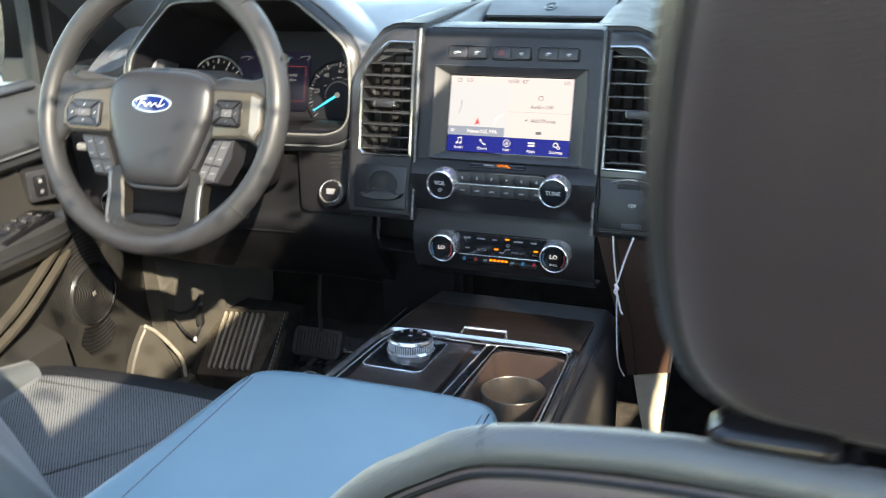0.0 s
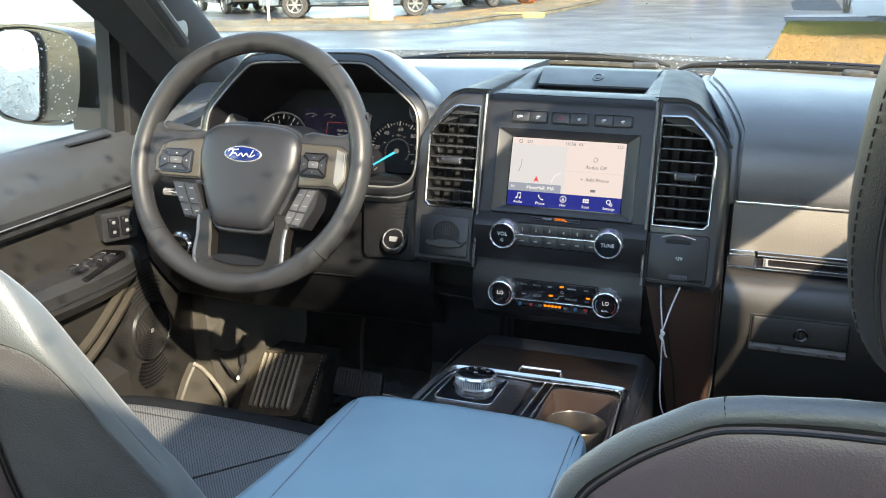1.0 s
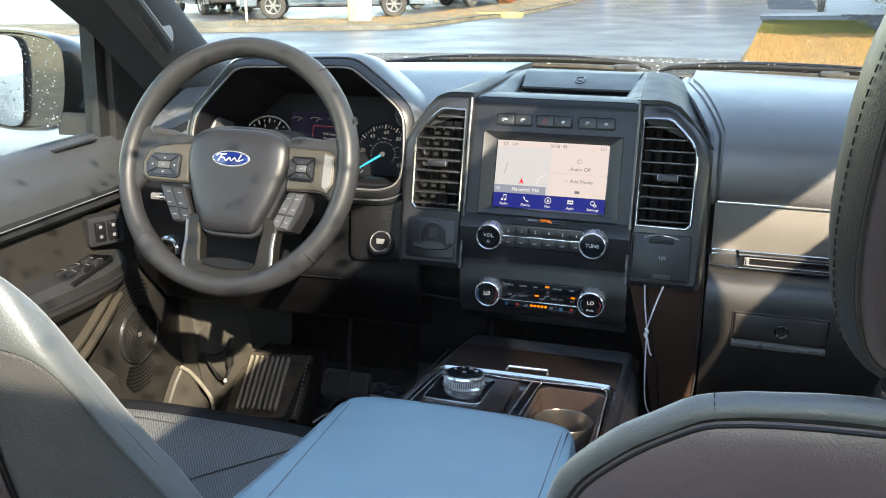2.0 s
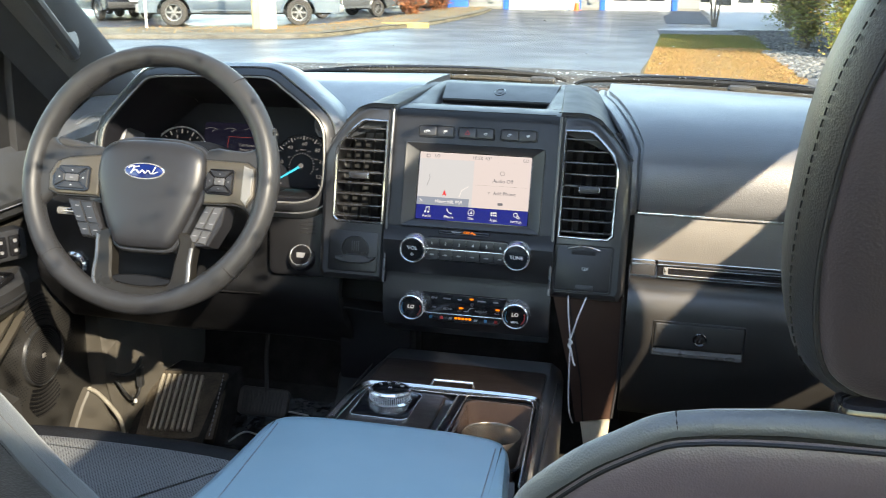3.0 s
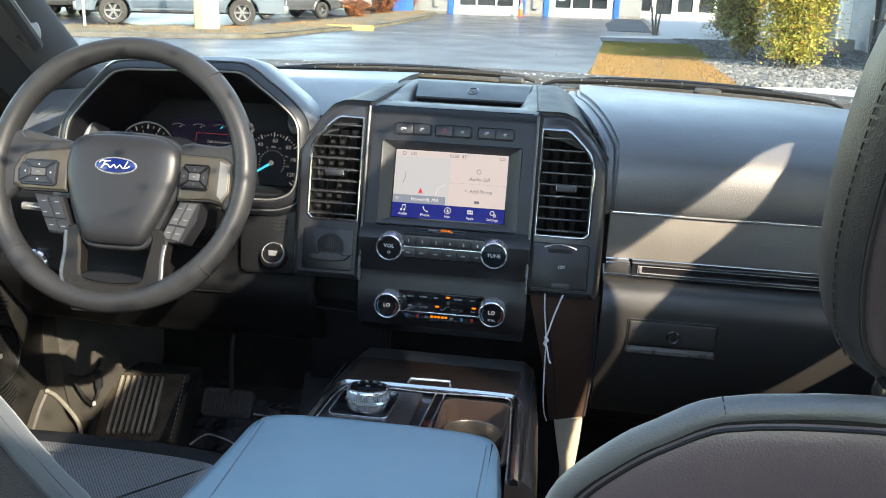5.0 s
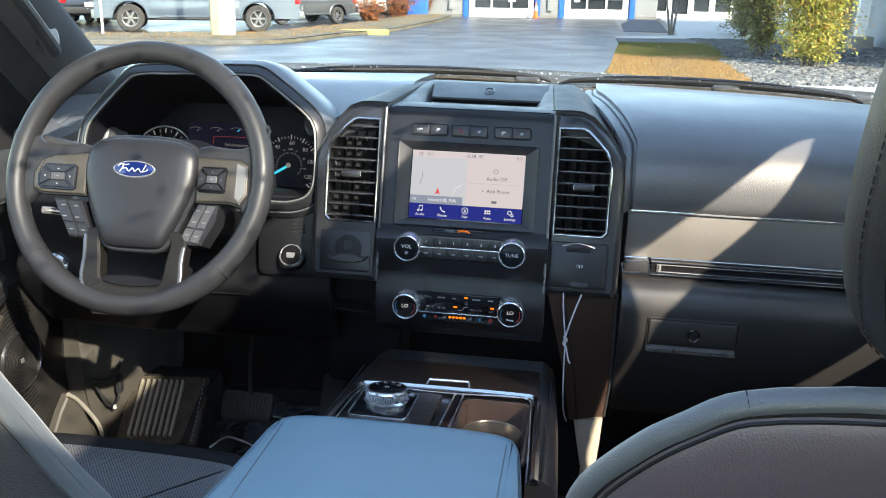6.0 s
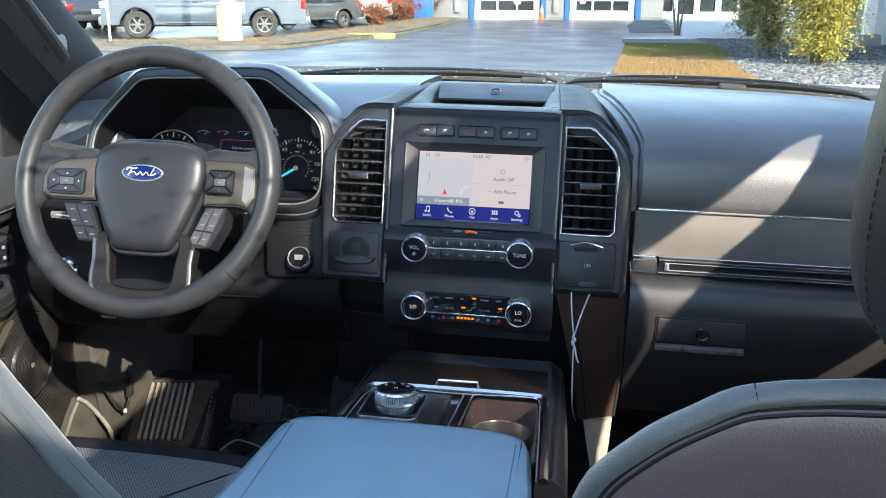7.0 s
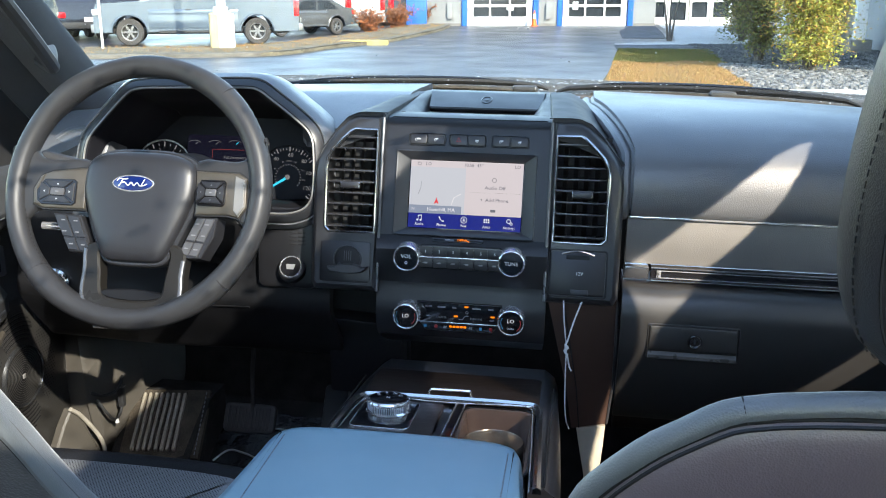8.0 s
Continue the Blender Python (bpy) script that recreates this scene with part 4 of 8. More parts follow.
# disc slot with its amber light
mslot = face(-0.006, -0.046, 1.1515, 45)
sl = part("indicator_slot", slab(rounded(0.079, 0.0065, 0.003), at(mslot, 0, 0, 0.0012), 0.006, 0.0008), GLOSS, stack, "narrow black indicator bar")
words("OFF", 0.0058, at(mslot, 0.0045, 0, 0.0015), AMBER, sl, "amber_light")
part("amber_light", tubed([at(mslot, 0.014, 0, 0.0016) @ Vector(p) for p in ((-0.0035, -0.001, 0), (-0.001, 0.0015, 0), (0.001, -0.001, 0), (0.004, -0.002, 0))], 0.001, 5), AMBER, sl)
part("icon", boxed(at(mslot, -0.012, 0.0, 0.0014), (0.014, 0.0022, 0.0004)), LABEL_DIM, sl)


def knob(x, y, z, lines, parent, red=False):
    """A black knob in a chrome ring, with letters on its face."""
    mk = face(x, y, z, 2)
    k = part("knob", lathe([(0.0, -0.02), (0.0175, -0.02), (0.0175, 0.0), (0.0168, 0.0012), (0.0, 0.0016)], mk, 40), GLOSS, parent, "round black knob with a chrome ring")
    part("knob_ring", lathe([(0.0172, -0.022), (0.0212, -0.022), (0.0210, -0.004), (0.0198, 0.0012), (0.0186, 0.002), (0.0174, 0.0004)], mk, 48), CHROME, k)
    for s_, size, dy, mt in lines:
        words(s_, size, at(mk, 0, dy, 0.0017), mt, k)
    if red:
        for a0, a1, mt in ((-50, 30, ICON_RED), (150, 230, ICON_BLUE)):
            part("arc_mark", tubed([mk @ Vector((0.0148 * math.cos(radians(a)), 0.0148 * math.sin(radians(a)), 0.0016)) for a in range(a0, a1, 8)], 0.0005, 4), mt, k)
    return k


rad = part("radio_panel", slab(rounded(0.128, 0.036, 0.006), face(0, -0.0585, 1.1275, 2), 0.012, 0.001), GLOSS, stack, "gloss black radio panel with two rows of keys")
part("chrome_line", boxed(face(0, -0.0595, 1.1278, 2), (0.126, 0.0018, 0.0012), 0.0005), CHROME, rad)
for k in range(6):
    x = -0.0525 + 0.021 * k
    for row, z in ((0, 1.1365), (1, 1.1185)):
        mk = face(x, -0.0592, z, 2)
        b_ = part("key", slab(rounded(0.0203, 0.0148, 0.0008), at(mk, 0, 0, 0.0002), 0.002, 0.0001), BUTTON, rad)
        if row == 0:
            words(str(k + 1), 0.0062, at(mk, 0, 0, 0.0006), LABEL, b_)
        else:
            part("icon", slab(rounded(0.0058 - 0.001 * (k % 2), 0.0024, 0.0008), at(mk, 0, 0, 0.0006), 0.0002, 0.0001), LABEL_DIM, b_)
            part("icon", boxed(at(mk, -0.003, 0.0, 0.0006, 30 * (k % 3)), (0.003, 0.0008, 0.0003)), LABEL_DIM, b_)
knob(-0.079, -0.0765, 1.129, (("VOL", 0.0082, 0.003, LABEL),), stack)
part("icon", tubed([face(-0.079, -0.0785, 1.129, 2) @ Vector((0.002 * math.cos(a), -0.0065 + 0.002 * math.sin(a), 0)) for a in (0, 1, 2, 3, 4, 5)], 0.0004, 4, True), LABEL, stack)
knob(0.079, -0.0765, 1.129, (("TUNE", 0.0078, 0.0, LABEL),), stack)

cl = part("climate_panel", slab(curve(poly([(0.066, 0.022), (0.066, -0.004), (0.052, -0.0235), (-0.052, -0.0235), (-0.066, -0.004), (-0.066, 0.022)][::-1]), 1, True), face(0, -0.0602, 1.034, 2), 0.012, 0.001), GLOSS, stack, "gloss black climate panel with small white icons")
mcl = face(0, -0.0606, 1.034, 2)
part("chrome_line", boxed(at(mcl, 0, -0.0095, 0.0006), (0.122, 0.0016, 0.0012), 0.0005), CHROME, cl)
words("REAR", 0.0044, at(mcl, -0.047, 0.0152, 0.0006), LABEL_DIM, cl)
words("AUTO", 0.0048, at(mcl, -0.026, -0.0012, 0.0006), LABEL_DIM, cl)
words("MAX A/C", 0.0046, at(mcl, 0.027, -0.0012, 0.0006), LABEL_DIM, cl)
words("A/C", 0.0046, at(mcl, 0.051, -0.002, 0.0006), LABEL_DIM, cl)
for x, y, w in ((-0.027, 0.0152, 0.012), (-0.007, 0.015, 0.006), (0.027, 0.0152, 0.013), (0.049, 0.0152, 0.008), (-0.047, 0.0, 0.006)):
    part("icon", slab(rounded(w, 0.0022, 0.0008), at(mcl, x, y, 0.0006), 0.0002, 0.0001), LABEL_DIM, cl)
part("icon", tubed([mcl @ Vector(p) for p in ((0.0, -0.003, 0.0008), (0.006, -0.003, 0.0008), (0.009, 0.002, 0.0008), (0.015, 0.003, 0.0008))], 0.0007, 5), LABEL_DIM, cl)
part("icon", tubed([mcl @ Vector((0.0125 + 0.0022 * math.cos(a), 0.0085 + 0.0022 * math.sin(a), 0.0008)) for a in (0, 1, 2, 3, 4, 5)], 0.0005, 4, True), LABEL_DIM, cl)
for x, y in ((0.0115, 0.0172), (-0.0045, 0.0015), (0.052, 0.0035)):
    part("amber_light", slab(rounded(0.0062, 0.0026, 0.0008), at(mcl, x, y, 0.0008), 0.0004, 0.0001), AMBER, cl)
for k in range(5):
    part("amber_light", slab(rounded(0.0042, 0.0034, 0.001), at(mcl, -0.0125 + 0.0056 * k, -0.0155, 0.0008), 0.0004, 0.0001), AMBER, cl)
for x, mt in ((-0.052, ICON_BLUE), (-0.035, ICON_RED), (0.034, ICON_BLUE), (0.050, ICON_RED)):
    part("icon", slab(rounded(0.0045, 0.005, 0.001), at(mcl, x, -0.0165, 0.0006), 0.0002, 0.0001), mt, cl)
for x in (-0.021, 0.0185):
    part("icon", boxed(at(mcl, x, -0.0165, 0.0006, 25), (0.006, 0.0018, 0.0003)), LABEL_DIM, cl)
    part("icon", boxed(at(mcl, x, -0.0165, 0.0006, -45), (0.005, 0.0014, 0.0003)), LABEL_DIM, cl)
knob(-0.080, -0.0765, 1.036, (("LO", 0.0082, 0.0015, SCR_WHITE),), stack, True)
knob(0.081, -0.0765, 1.036, (("LO", 0.0082, 0.003, SCR_WHITE), ("DUAL", 0.0042, -0.0085, LABEL)), stack, True)

# tray on the dash top, and the sloping lid behind it with its sensor
TRAY = bmesh.new()
loft(TRAY, [[Vector((x * k, y, z)) for x, z in ((-0.133, 1.318), (-0.122, 1.3288 + r), (-0.110, 1.3290 + r), (-0.105, 1.3265 + r), (-0.092, f), (0.092, f), (0.105, 1.3265 + r), (0.110, 1.3290 + r), (0.122, 1.3288 + r), (0.133, 1.318))]
            for y, k, f, r in ((0.0745, 1.0, 1.3283, 0.0), (0.080, 0.998, 1.3165, 0.0), (0.14, 0.98, 1.3155, 0.003), (0.22, 0.955, 1.3165, 0.008), (0.30, 0.93, 1.318, 0.010), (0.36, 0.92, 1.32, 0.006))], False, False)
bmesh.ops.solidify(TRAY, geom=TRAY.faces[:], thickness=0.004)
part("top_tray", TRAY, PLASTIC, stack, "shallow tray in the dash top", sharp=40)
lid = part("top_lid", loft(bmesh.new(), [[Vector((xa, y, z)), Vector((xb, y, z)), Vector((xb, y + 0.004, z - 0.006)), Vector((xa, y + 0.004, z - 0.006))]
                                        for xa, xb, y, z in ((-0.086, 0.1005, 0.168, 1.3235), (-0.0865, 0.1005, 0.169, 1.3265), (-0.096, 0.1045, 0.250, 1.3425), (-0.097, 0.1045, 0.258, 1.3432), (-0.098, 0.104, 0.33, 1.338))]),
           FASCIA, stack, "black sloping lid with a round sensor", sharp=20)
mls = pose(0.0065, 0.210, 1.3347, 11.2)
sens = part("sensor", lathe([(0.0, -0.002), (0.0098, -0.002), (0.0098, 0.0006), (0.0088, 0.001), (0.0080, 0.0004), (0.0076, -0.0004), (0.0, 0.0002)], mls @ Matrix.Diagonal((1, 1.9, 1, 1)), 36), GLOSS, lid, "flush round black sensor")
part("sensor_mark", slab(oval(0.008, 0.010, 20), at(mls, 0, 0, 0.0006), 0.0006, 0.0001), BUTTON_GREY, sens)

# side pods with the vents


def pod_side(s):
    """One pod beside the stack: body, vent frame, slats, lower flap; s: -1 left, 1 right."""
    t = thing("vent_pod", (0.18 * s, 0.05, 1.06), "black pod with a tall chrome-framed air vent", "air vent", "vent pods")
    mv = face(0, -0.021, 1.229, 14)

    def mir(pts):
        q = [Vector((s * x, y, 0)) for x, y in pts]
        return q if s > 0 else q[::-1]

    body = [(0.127, -0.168), (0.231, -0.168), (0.238, -0.155), (0.239, 0.012), (0.236, 0.034), (0.2275, 0.052), (0.208, 0.078), (0.186, 0.1005), (0.170, 0.1085), (0.127, 0.109)]
    hole = [(0.1375, -0.0745), (0.208, -0.0745), (0.214, -0.0685), (0.2145, 0.02), (0.213, 0.036), (0.206, 0.050), (0.192, 0.065), (0.178, 0.0785), (0.171, 0.0815), (0.1375, 0.0815)]
    ro, ri = mir(body), mir(hole)
    rows = [[mv @ (p + Vector((0, 0, z))) for p in lp] for lp, z in ((inset(ro, -0.002), -0.11), (inset(ro, 0.0), -0.020), (inset(ro, 0.0015), -0.009), (inset(ro, 0.005), -0.002), (inset(ro, 0.010), 0.002), (inset(ri, -0.004), 0.0035), (inset(ri, -0.0028), 0.0022), (ri, -0.001), (ri, -0.05))]
    part("pod_body", loft(bmesh.new(), rows, True, False), SATIN, t, "dark satin pod surround", sharp=30)
    part("vent_frame", ring(inset(ri, -0.0034), inset(ri, 0.0008), at(mv, 0, 0, 0.0055), 0.007, 0.0016), DARKCHROME, t, "dark chrome vent frame")
    part("pod_edge", tubed([at(mv, s * 0.1285, v_, 0.0035 if v_ < 0.08 else 0.001) @ Vector((0, 0, 0)) for v_ in (-0.165, -0.12, -0.06, 0.0, 0.06, 0.102)], 0.0022, 8), SILVERDARK, t, "satin edge beside the fascia")
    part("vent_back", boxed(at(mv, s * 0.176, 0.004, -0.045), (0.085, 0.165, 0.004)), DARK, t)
    for k in range(9):
        v = -0.066 + 0.0172 * k
        w = 0.076 if v < 0.043 else 0.076 - (v - 0.043) * 1.0
        part("slat", boxed(at(mv, s * (0.138 + w / 2), v, -0.009) @ pose(0, 0, 0, 10), (w, 0.0026, 0.016), 0.0009, 2), SLAT, t)
    for k in range(4):
        part("vane", boxed(at(mv, s * (0.151 + 0.016 * k), -0.002, -0.034) @ pose(0, 0, 0, 0, 30), (0.0018, 0.14, 0.014)), PLASTIC_LOW, t)
    tab = part("vent_tab", boxed(at(mv, s * 0.177, -0.0035, 0.0), (0.030, 0.0105, 0.016), 0.0035), BUTTON, t, "black vent tab with chrome ends")
    for dx in (-0.0128, 0.0128):
        part("tab_end", boxed(at(mv, s * 0.177 + dx * 1.12, -0.0035, 0.0008), (0.0016, 0.0075, 0.012), 0.0006), DARKCHROME, tab)
    if s > 0:
        # 12 volt flap
        mf = at(mv, 0.176, -0.121, 0.004)
        fl = part("socket_flap", slab(rounded(0.082, 0.066, 0.004), mf, 0.008, 0.0016), FASCIA, t, "black power socket flap marked 12V")
        part("flap_gap", ring(rounded(0.088, 0.072, 0.005), rounded(0.0835, 0.0675, 0.004), at(mf, 0, 0, 0.0004), 0.006, 0.0004), DARK, t)
        part("finger_lip", tubed([mf @ Vector((-0.024 + 0.048 * k / 8, 0.029 + 0.005 * math.sin(math.pi * k / 8), 0.0015)) for k in range(9)], 0.0014, 6), CHROME, fl)
        part("finger_notch", slab(rounded(0.036, 0.007, 0.002), at(mf, 0.0, 0.0245, 0.0006), 0.004, 0.0006), DARK, fl)
        part("tab", slab(rounded(0.026, 0.008, 0.0015), at(mf, 0.004, -0.028, 0.0012), 0.003, 0.0008), BUTTON, fl)
        words("12V", 0.0068, at(mf, 0.003, 0.0, 0.0003), LABEL, fl)
    else:
        mf = at(mv, -0.180, -0.122, 0.004)
        fl = part("knob_plate", slab(rounded(0.080, 0.064, 0.005), mf, 0.008, 0.0016), FASCIA, t, "black plate with a recessed thumb hook")
        # flat disc, no hole: the recess's shade is its colour
        part("recess", slab(oval(0.042, 0.040, 32), at(mf, 0.004, 0.004, 0.0012), 0.003, 0.0006), DARK, fl, "round black disc for the recess's shade")
        part("hook_basket", puff(curve(poly([(-0.030, -0.006), (-0.026, -0.013), (0.0, -0.016), (0.026, -0.013), (0.034, -0.004), (0.024, -0.006), (0.018, -0.002), (-0.012, -0.002), (-0.018, -0.006)]), 2, True), [(0, 0.0), (0, 0.008), (0.0015, 0.011)], at(mf, 0.004, -0.002, 0)), PLASTIC, fl, "projecting black hook basket")
        part("recess_lip", tubed([mf @ Vector((0.004 + 0.0215 * math.cos(radians(a)), 0.004 + 0.0205 * math.sin(radians(a)), 0.0014)) for a in range(0, 360, 12)], 0.0013, 6, True), PLASTIC, fl)
        part("hook", tubed([mf @ Vector((0.004 + 0.013 * math.cos(radians(a)), 0.001 + 0.012 * math.sin(radians(a)), 0.003)) for a in range(190, 351, 16)], [0.0012] + [0.0026] * 9 + [0.0012], 8), PLASTIC, fl)
        for k in range(4):
            part("rib", boxed(at(mf, -0.001 + 0.0034 * k, 0.009, 0.0016), (0.0011, 0.015, 0.0016), 0.0004), BUTTON_GREY, fl)
    # rail on the dash top
    rail = []
    front = [(0.156, 1.3350), (0.169, 1.3338), (0.186, 1.3268), (0.207, 1.3050), (0.2265, 1.2800), (0.245, 1.262)]
    rear = [(0.140, 1.3425), (0.148, 1.3412), (0.157, 1.3380), (0.172, 1.3290), (0.188, 1.3215), (0.205, 1.305)]
    for k in range(17):
        v = k / 16
        y = 0.006 + 0.374 * v
        e = min(1.0, v / 0.55)
        e = e * e * (3 - 2 * e) * 0.5 + e * 0.5
        drop = 0.012 * max(0, v - 0.7) * max(0, v - 0.7) * 11 + (0.0 if s > 0 else 0.006 * v)
        xi = 0.1275 - 0.021 * v
        z = 1.335 + 0.0075 * e
        sec = [(xi, z - 0.028), (xi, z - 0.0045), (xi + 0.0012, z - 0.0015), (xi + 0.0045, z)] + [(a[0] + (b_[0] - a[0]) * e, a[1] + (b_[1] - a[1]) * e) for a, b_ in zip(front, rear)]
        rail.append([Vector((s * x, y, q - drop)) for x, q in sec])
    part("top_rail", loft(bmesh.new(), rail), RAILSKIN, t, "smooth dark rail that runs over the dash top", sharp=35)
    part("pod_seam", tubed([Vector((s * x, 0.0055, z)) for x, z in ((0.1235, 1.3345), (0.156, 1.3350), (0.169, 1.3338), (0.186, 1.3268), (0.207, 1.3050))], 0.0008, 5), THREAD_DARK, t)
    return t


pod_side(-1)
pod_side(1)

# lower side pillars of the stack
bm = loft(bmesh.new(), [[Vector((x, y, z)) for x, y in ((xa, -0.045 + dy), (xb, -0.02 + dy), (xb + 0.002, 0.08), (xa, 0.08))] for z, xa, xb, dy in ((1.066, 0.135, 0.239, -0.008), (1.0, 0.150, 0.240, 0.0), (0.92, 0.168, 0.241, 0.012), (0.845, 0.180, 0.236, 0.02))])
low = thing("stack_leg", (0.2, 0.02, 0.845), "dark brown plastic leg under the vent pod", "trim panel")
part("panel", bm, BROWNTRIM, low)
part("front_seam", tubed([Vector((x, y, z)) for x, y, z in ((0.158, -0.0498, 1.064), (0.170, -0.0424, 1.0), (0.184, -0.031, 0.92), (0.192, -0.023, 0.846))], 0.0012, 5), DARK, low)
part("side_edge", tubed([Vector((x, y, z)) for x, y, z in ((0.2392, -0.0285, 1.064), (0.2402, -0.0205, 1.0), (0.2412, -0.0085, 0.92), (0.2362, -0.0005, 0.846))], 0.002, 6), PLASTIC, low, "black edge strip")
bm = loft(bmesh.new(), [[Vector((x, y, z)) for x, y in ((xa, -0.02), (xb, -0.005), (xb, 0.08), (xa, 0.08))] for z, xa, xb in ((0.843, 0.188, 0.234), (0.80, 0.196, 0.232), (0.75, 0.206, 0.228), (0.55, 0.208, 0.226))])
solo("metal_bracket", bm, mat("bare_bracket_metal", (0.5, 0.46, 0.38), 0.45, metal=0.4, var=0.15, vscale=20), "bare pale metal bracket below the brown leg", "bracket")
cub = thing("open_cubby", (-0.19, 0.05, 0.96), "cubby under the vent pod, its dark hollow a black block", "cubby")
# solid block coloured with the shade inside the cubby
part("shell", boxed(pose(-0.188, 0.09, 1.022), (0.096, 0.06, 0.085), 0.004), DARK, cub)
part("shelf_lip", boxed(pose(-0.188, 0.040, 0.986, 0, 3), (0.092, 0.05, 0.004), 0.001), PLASTIC_LOW, cub)

# string tied through the flap
mst = [(0.158, -0.066, 1.073), (0.160, -0.066, 1.045), (0.164, -0.064, 1.012), (0.166, -0.064, 0.995), (0.166, -0.063, 0.97), (0.168, -0.056, 0.90), (0.171, -0.045, 0.868), (0.176, -0.03, 0.846)]
st = thing("tied_string", (0.166, -0.064, 0.846), "white string knotted through the socket flap", "string")
part("strand", tubed(curve(mst, 5), 0.0011, 6), STRING, st)
part("strand", tubed(curve([(0.185, -0.066, 1.073), (0.176, -0.066, 1.045), (0.167, -0.066, 1.01), (0.164, -0.067, 0.998), (0.168, -0.067, 0.985), (0.172, -0.068, 0.968), (0.175, -0.068, 0.962)], 5), 0.0013, 6), STRING, st)
part("knot", tubed(curve([(0.163, -0.068, 1.005), (0.168, -0.070, 1.0), (0.163, -0.067, 0.994), (0.168, -0.069, 0.988)], 4), 0.0018, 6), STRING, st)

# ---- steering wheel ----
wheel = thing("steering_wheel", (-0.449, 0.0, 1.0), "black leather steering wheel with satin spokes and a blue oval emblem", "steering wheel")
WT = 23
mw = face(-0.450, -0.172, 1.236, WT)
RIM = []
for k in range(96):
    a = 2 * math.pi * k / 96
    grip = 0.0020 * max(0, math.cos(2 * (a - radians(50)))) ** 6 + 0.0020 * max(0, math.cos(2 * (a - radians(130)))) ** 6
    r = 0.0158 + grip
    c = Vector((0.1845 * math.cos(a) - 0.0015, 0.1835 * math.sin(a), 0))
    e = Vector((math.cos(a), math.sin(a), 0))
    RIM.append([mw @ (c + e * r * 0.98 * math.cos(t) + Vector((0, 0, 1.12 * r * math.sin(t)))) for t in [2 * math.pi * j / 16 for j in range(16)]])
RIM.append(RIM[0])
bm = loft(bmesh.new(), RIM, True, False)
bmesh.ops.remove_doubles(bm, verts=bm.verts, dist=1e-6)
rim = part("rim", bm, RIMLEATHER, wheel, "black leather rim", sharp=80)
for deg in (50, 130, 222, 318):
    a = radians(deg)
    c, e = Vector((0.1865 * math.cos(a), 0.1835 * math.sin(a), 0)), Vector((math.cos(a), math.sin(a), 0))
    part("rim_seam", tubed([mw @ (c + e * 0.0168 * math.cos(t) + Vector((0, 0, 0.0188 * math.sin(t)))) for t in [2 * math.pi * j / 20 for j in range(20)]], 0.0008, 5, True), THREAD_DARK, rim)
for d0, d1 in ((96, 148), (192, 236)):
    part("stitching", dashes([mw @ Vector((0.1700 * math.cos(radians(a)), 0.1672 * math.sin(radians(a)), 0.0055)) for a in range(d0, d1, 2)], 0.0062, 0.0036, 0.0005), THREAD_DARK, rim, "dark thread along the inside of the rim")

# hub pad
HUB = [(0.0, 0.0545), (-0.04, 0.053), (-0.066, 0.046), (-0.079, 0.035), (-0.083, 0.015), (-0.0815, -0.008), (-0.0745, -0.031), (-0.0655, -0.055), (-0.055, -0.078), (-0.044, -0.097), (-0.034, -0.102), (0.0, -0.103),
       (0.034, -0.102), (0.044, -0.097), (0.055, -0.078), (0.0655, -0.055), (0.0745, -0.031), (0.0815, -0.008), (0.083, 0.015), (0.079, 0.035), (0.066, 0.046), (0.04, 0.053)]
mhub = at(mw, 0.0065, 0.0, 0.0)
hubl = curve(poly(HUB), 4, True)
cen = Vector((0, -0.018, 0))


def hub_ring(k, h):
    return [mhub @ (cen + (p - cen) * k + Vector((0, 0, h))) for p in hubl]


hb = bmesh.new()
levels = [(0.95, -0.035), (1.0, -0.01), (1.0, 0.006), (0.988, 0.0105), (0.965, 0.0135), (0.92, 0.0165), (0.84, 0.0192), (0.7, 0.0213), (0.5, 0.0226), (0.25, 0.0232), (0.02, 0.0234)]
loft(hb, [hub_ring(k, h) for k, h in levels])
hub = part("hub_pad", hb, HUBSKIN, wheel, "matt black hub pad", sharp=50)
part("hub_surround", puff(inset(hubl, -0.006), [(0.004, -0.03), (0.0, -0.006), (0.001, 0.002), (0.003, 0.004), (0.008, 0.004)], mhub), SATIN, wheel, "dark satin frame round the hub")
me_ = at(mw, 0.0036, 0.0062, 0.0)
em = part("emblem", puff(oval(0.0625, 0.0245, 40), [(0, 0.016), (0, 0.0232), (0.0008, 0.0242)], me_), CHROME, hub, "chrome rimmed oval emblem")
part("enamel", puff(oval(0.0578, 0.0203, 40), [(0, 0.02), (0, 0.0245), (0.001, 0.025)], me_), EMBLEM, em, "blue enamel oval")
STROKES = [[(-0.0225, 0.0030), (-0.019, 0.0062), (-0.012, 0.0056), (-0.007, 0.0066)], [(-0.0145, 0.0058), (-0.0165, 0.0), (-0.0195, -0.0048)],
           [(-0.0175, -0.0005), (-0.011, 0.0008), (-0.0065, -0.0036), (-0.002, 0.0010), (0.002, -0.0036), (0.0065, 0.0010), (0.0105, -0.0036), (0.016, -0.0030), (0.0205, -0.0005)], [(0.0172, 0.0066), (0.0145, 0.0010), (0.0125, -0.0040)]]
for pts_ in STROKES:
    part("emblem_stroke", tubed(curve([at(me_, 0, 0, 0.0252) @ Vector((x * 1.04, y * 0.98, 0)) for x, y in pts_], 4), 0.00085, 6), LABEL, em)
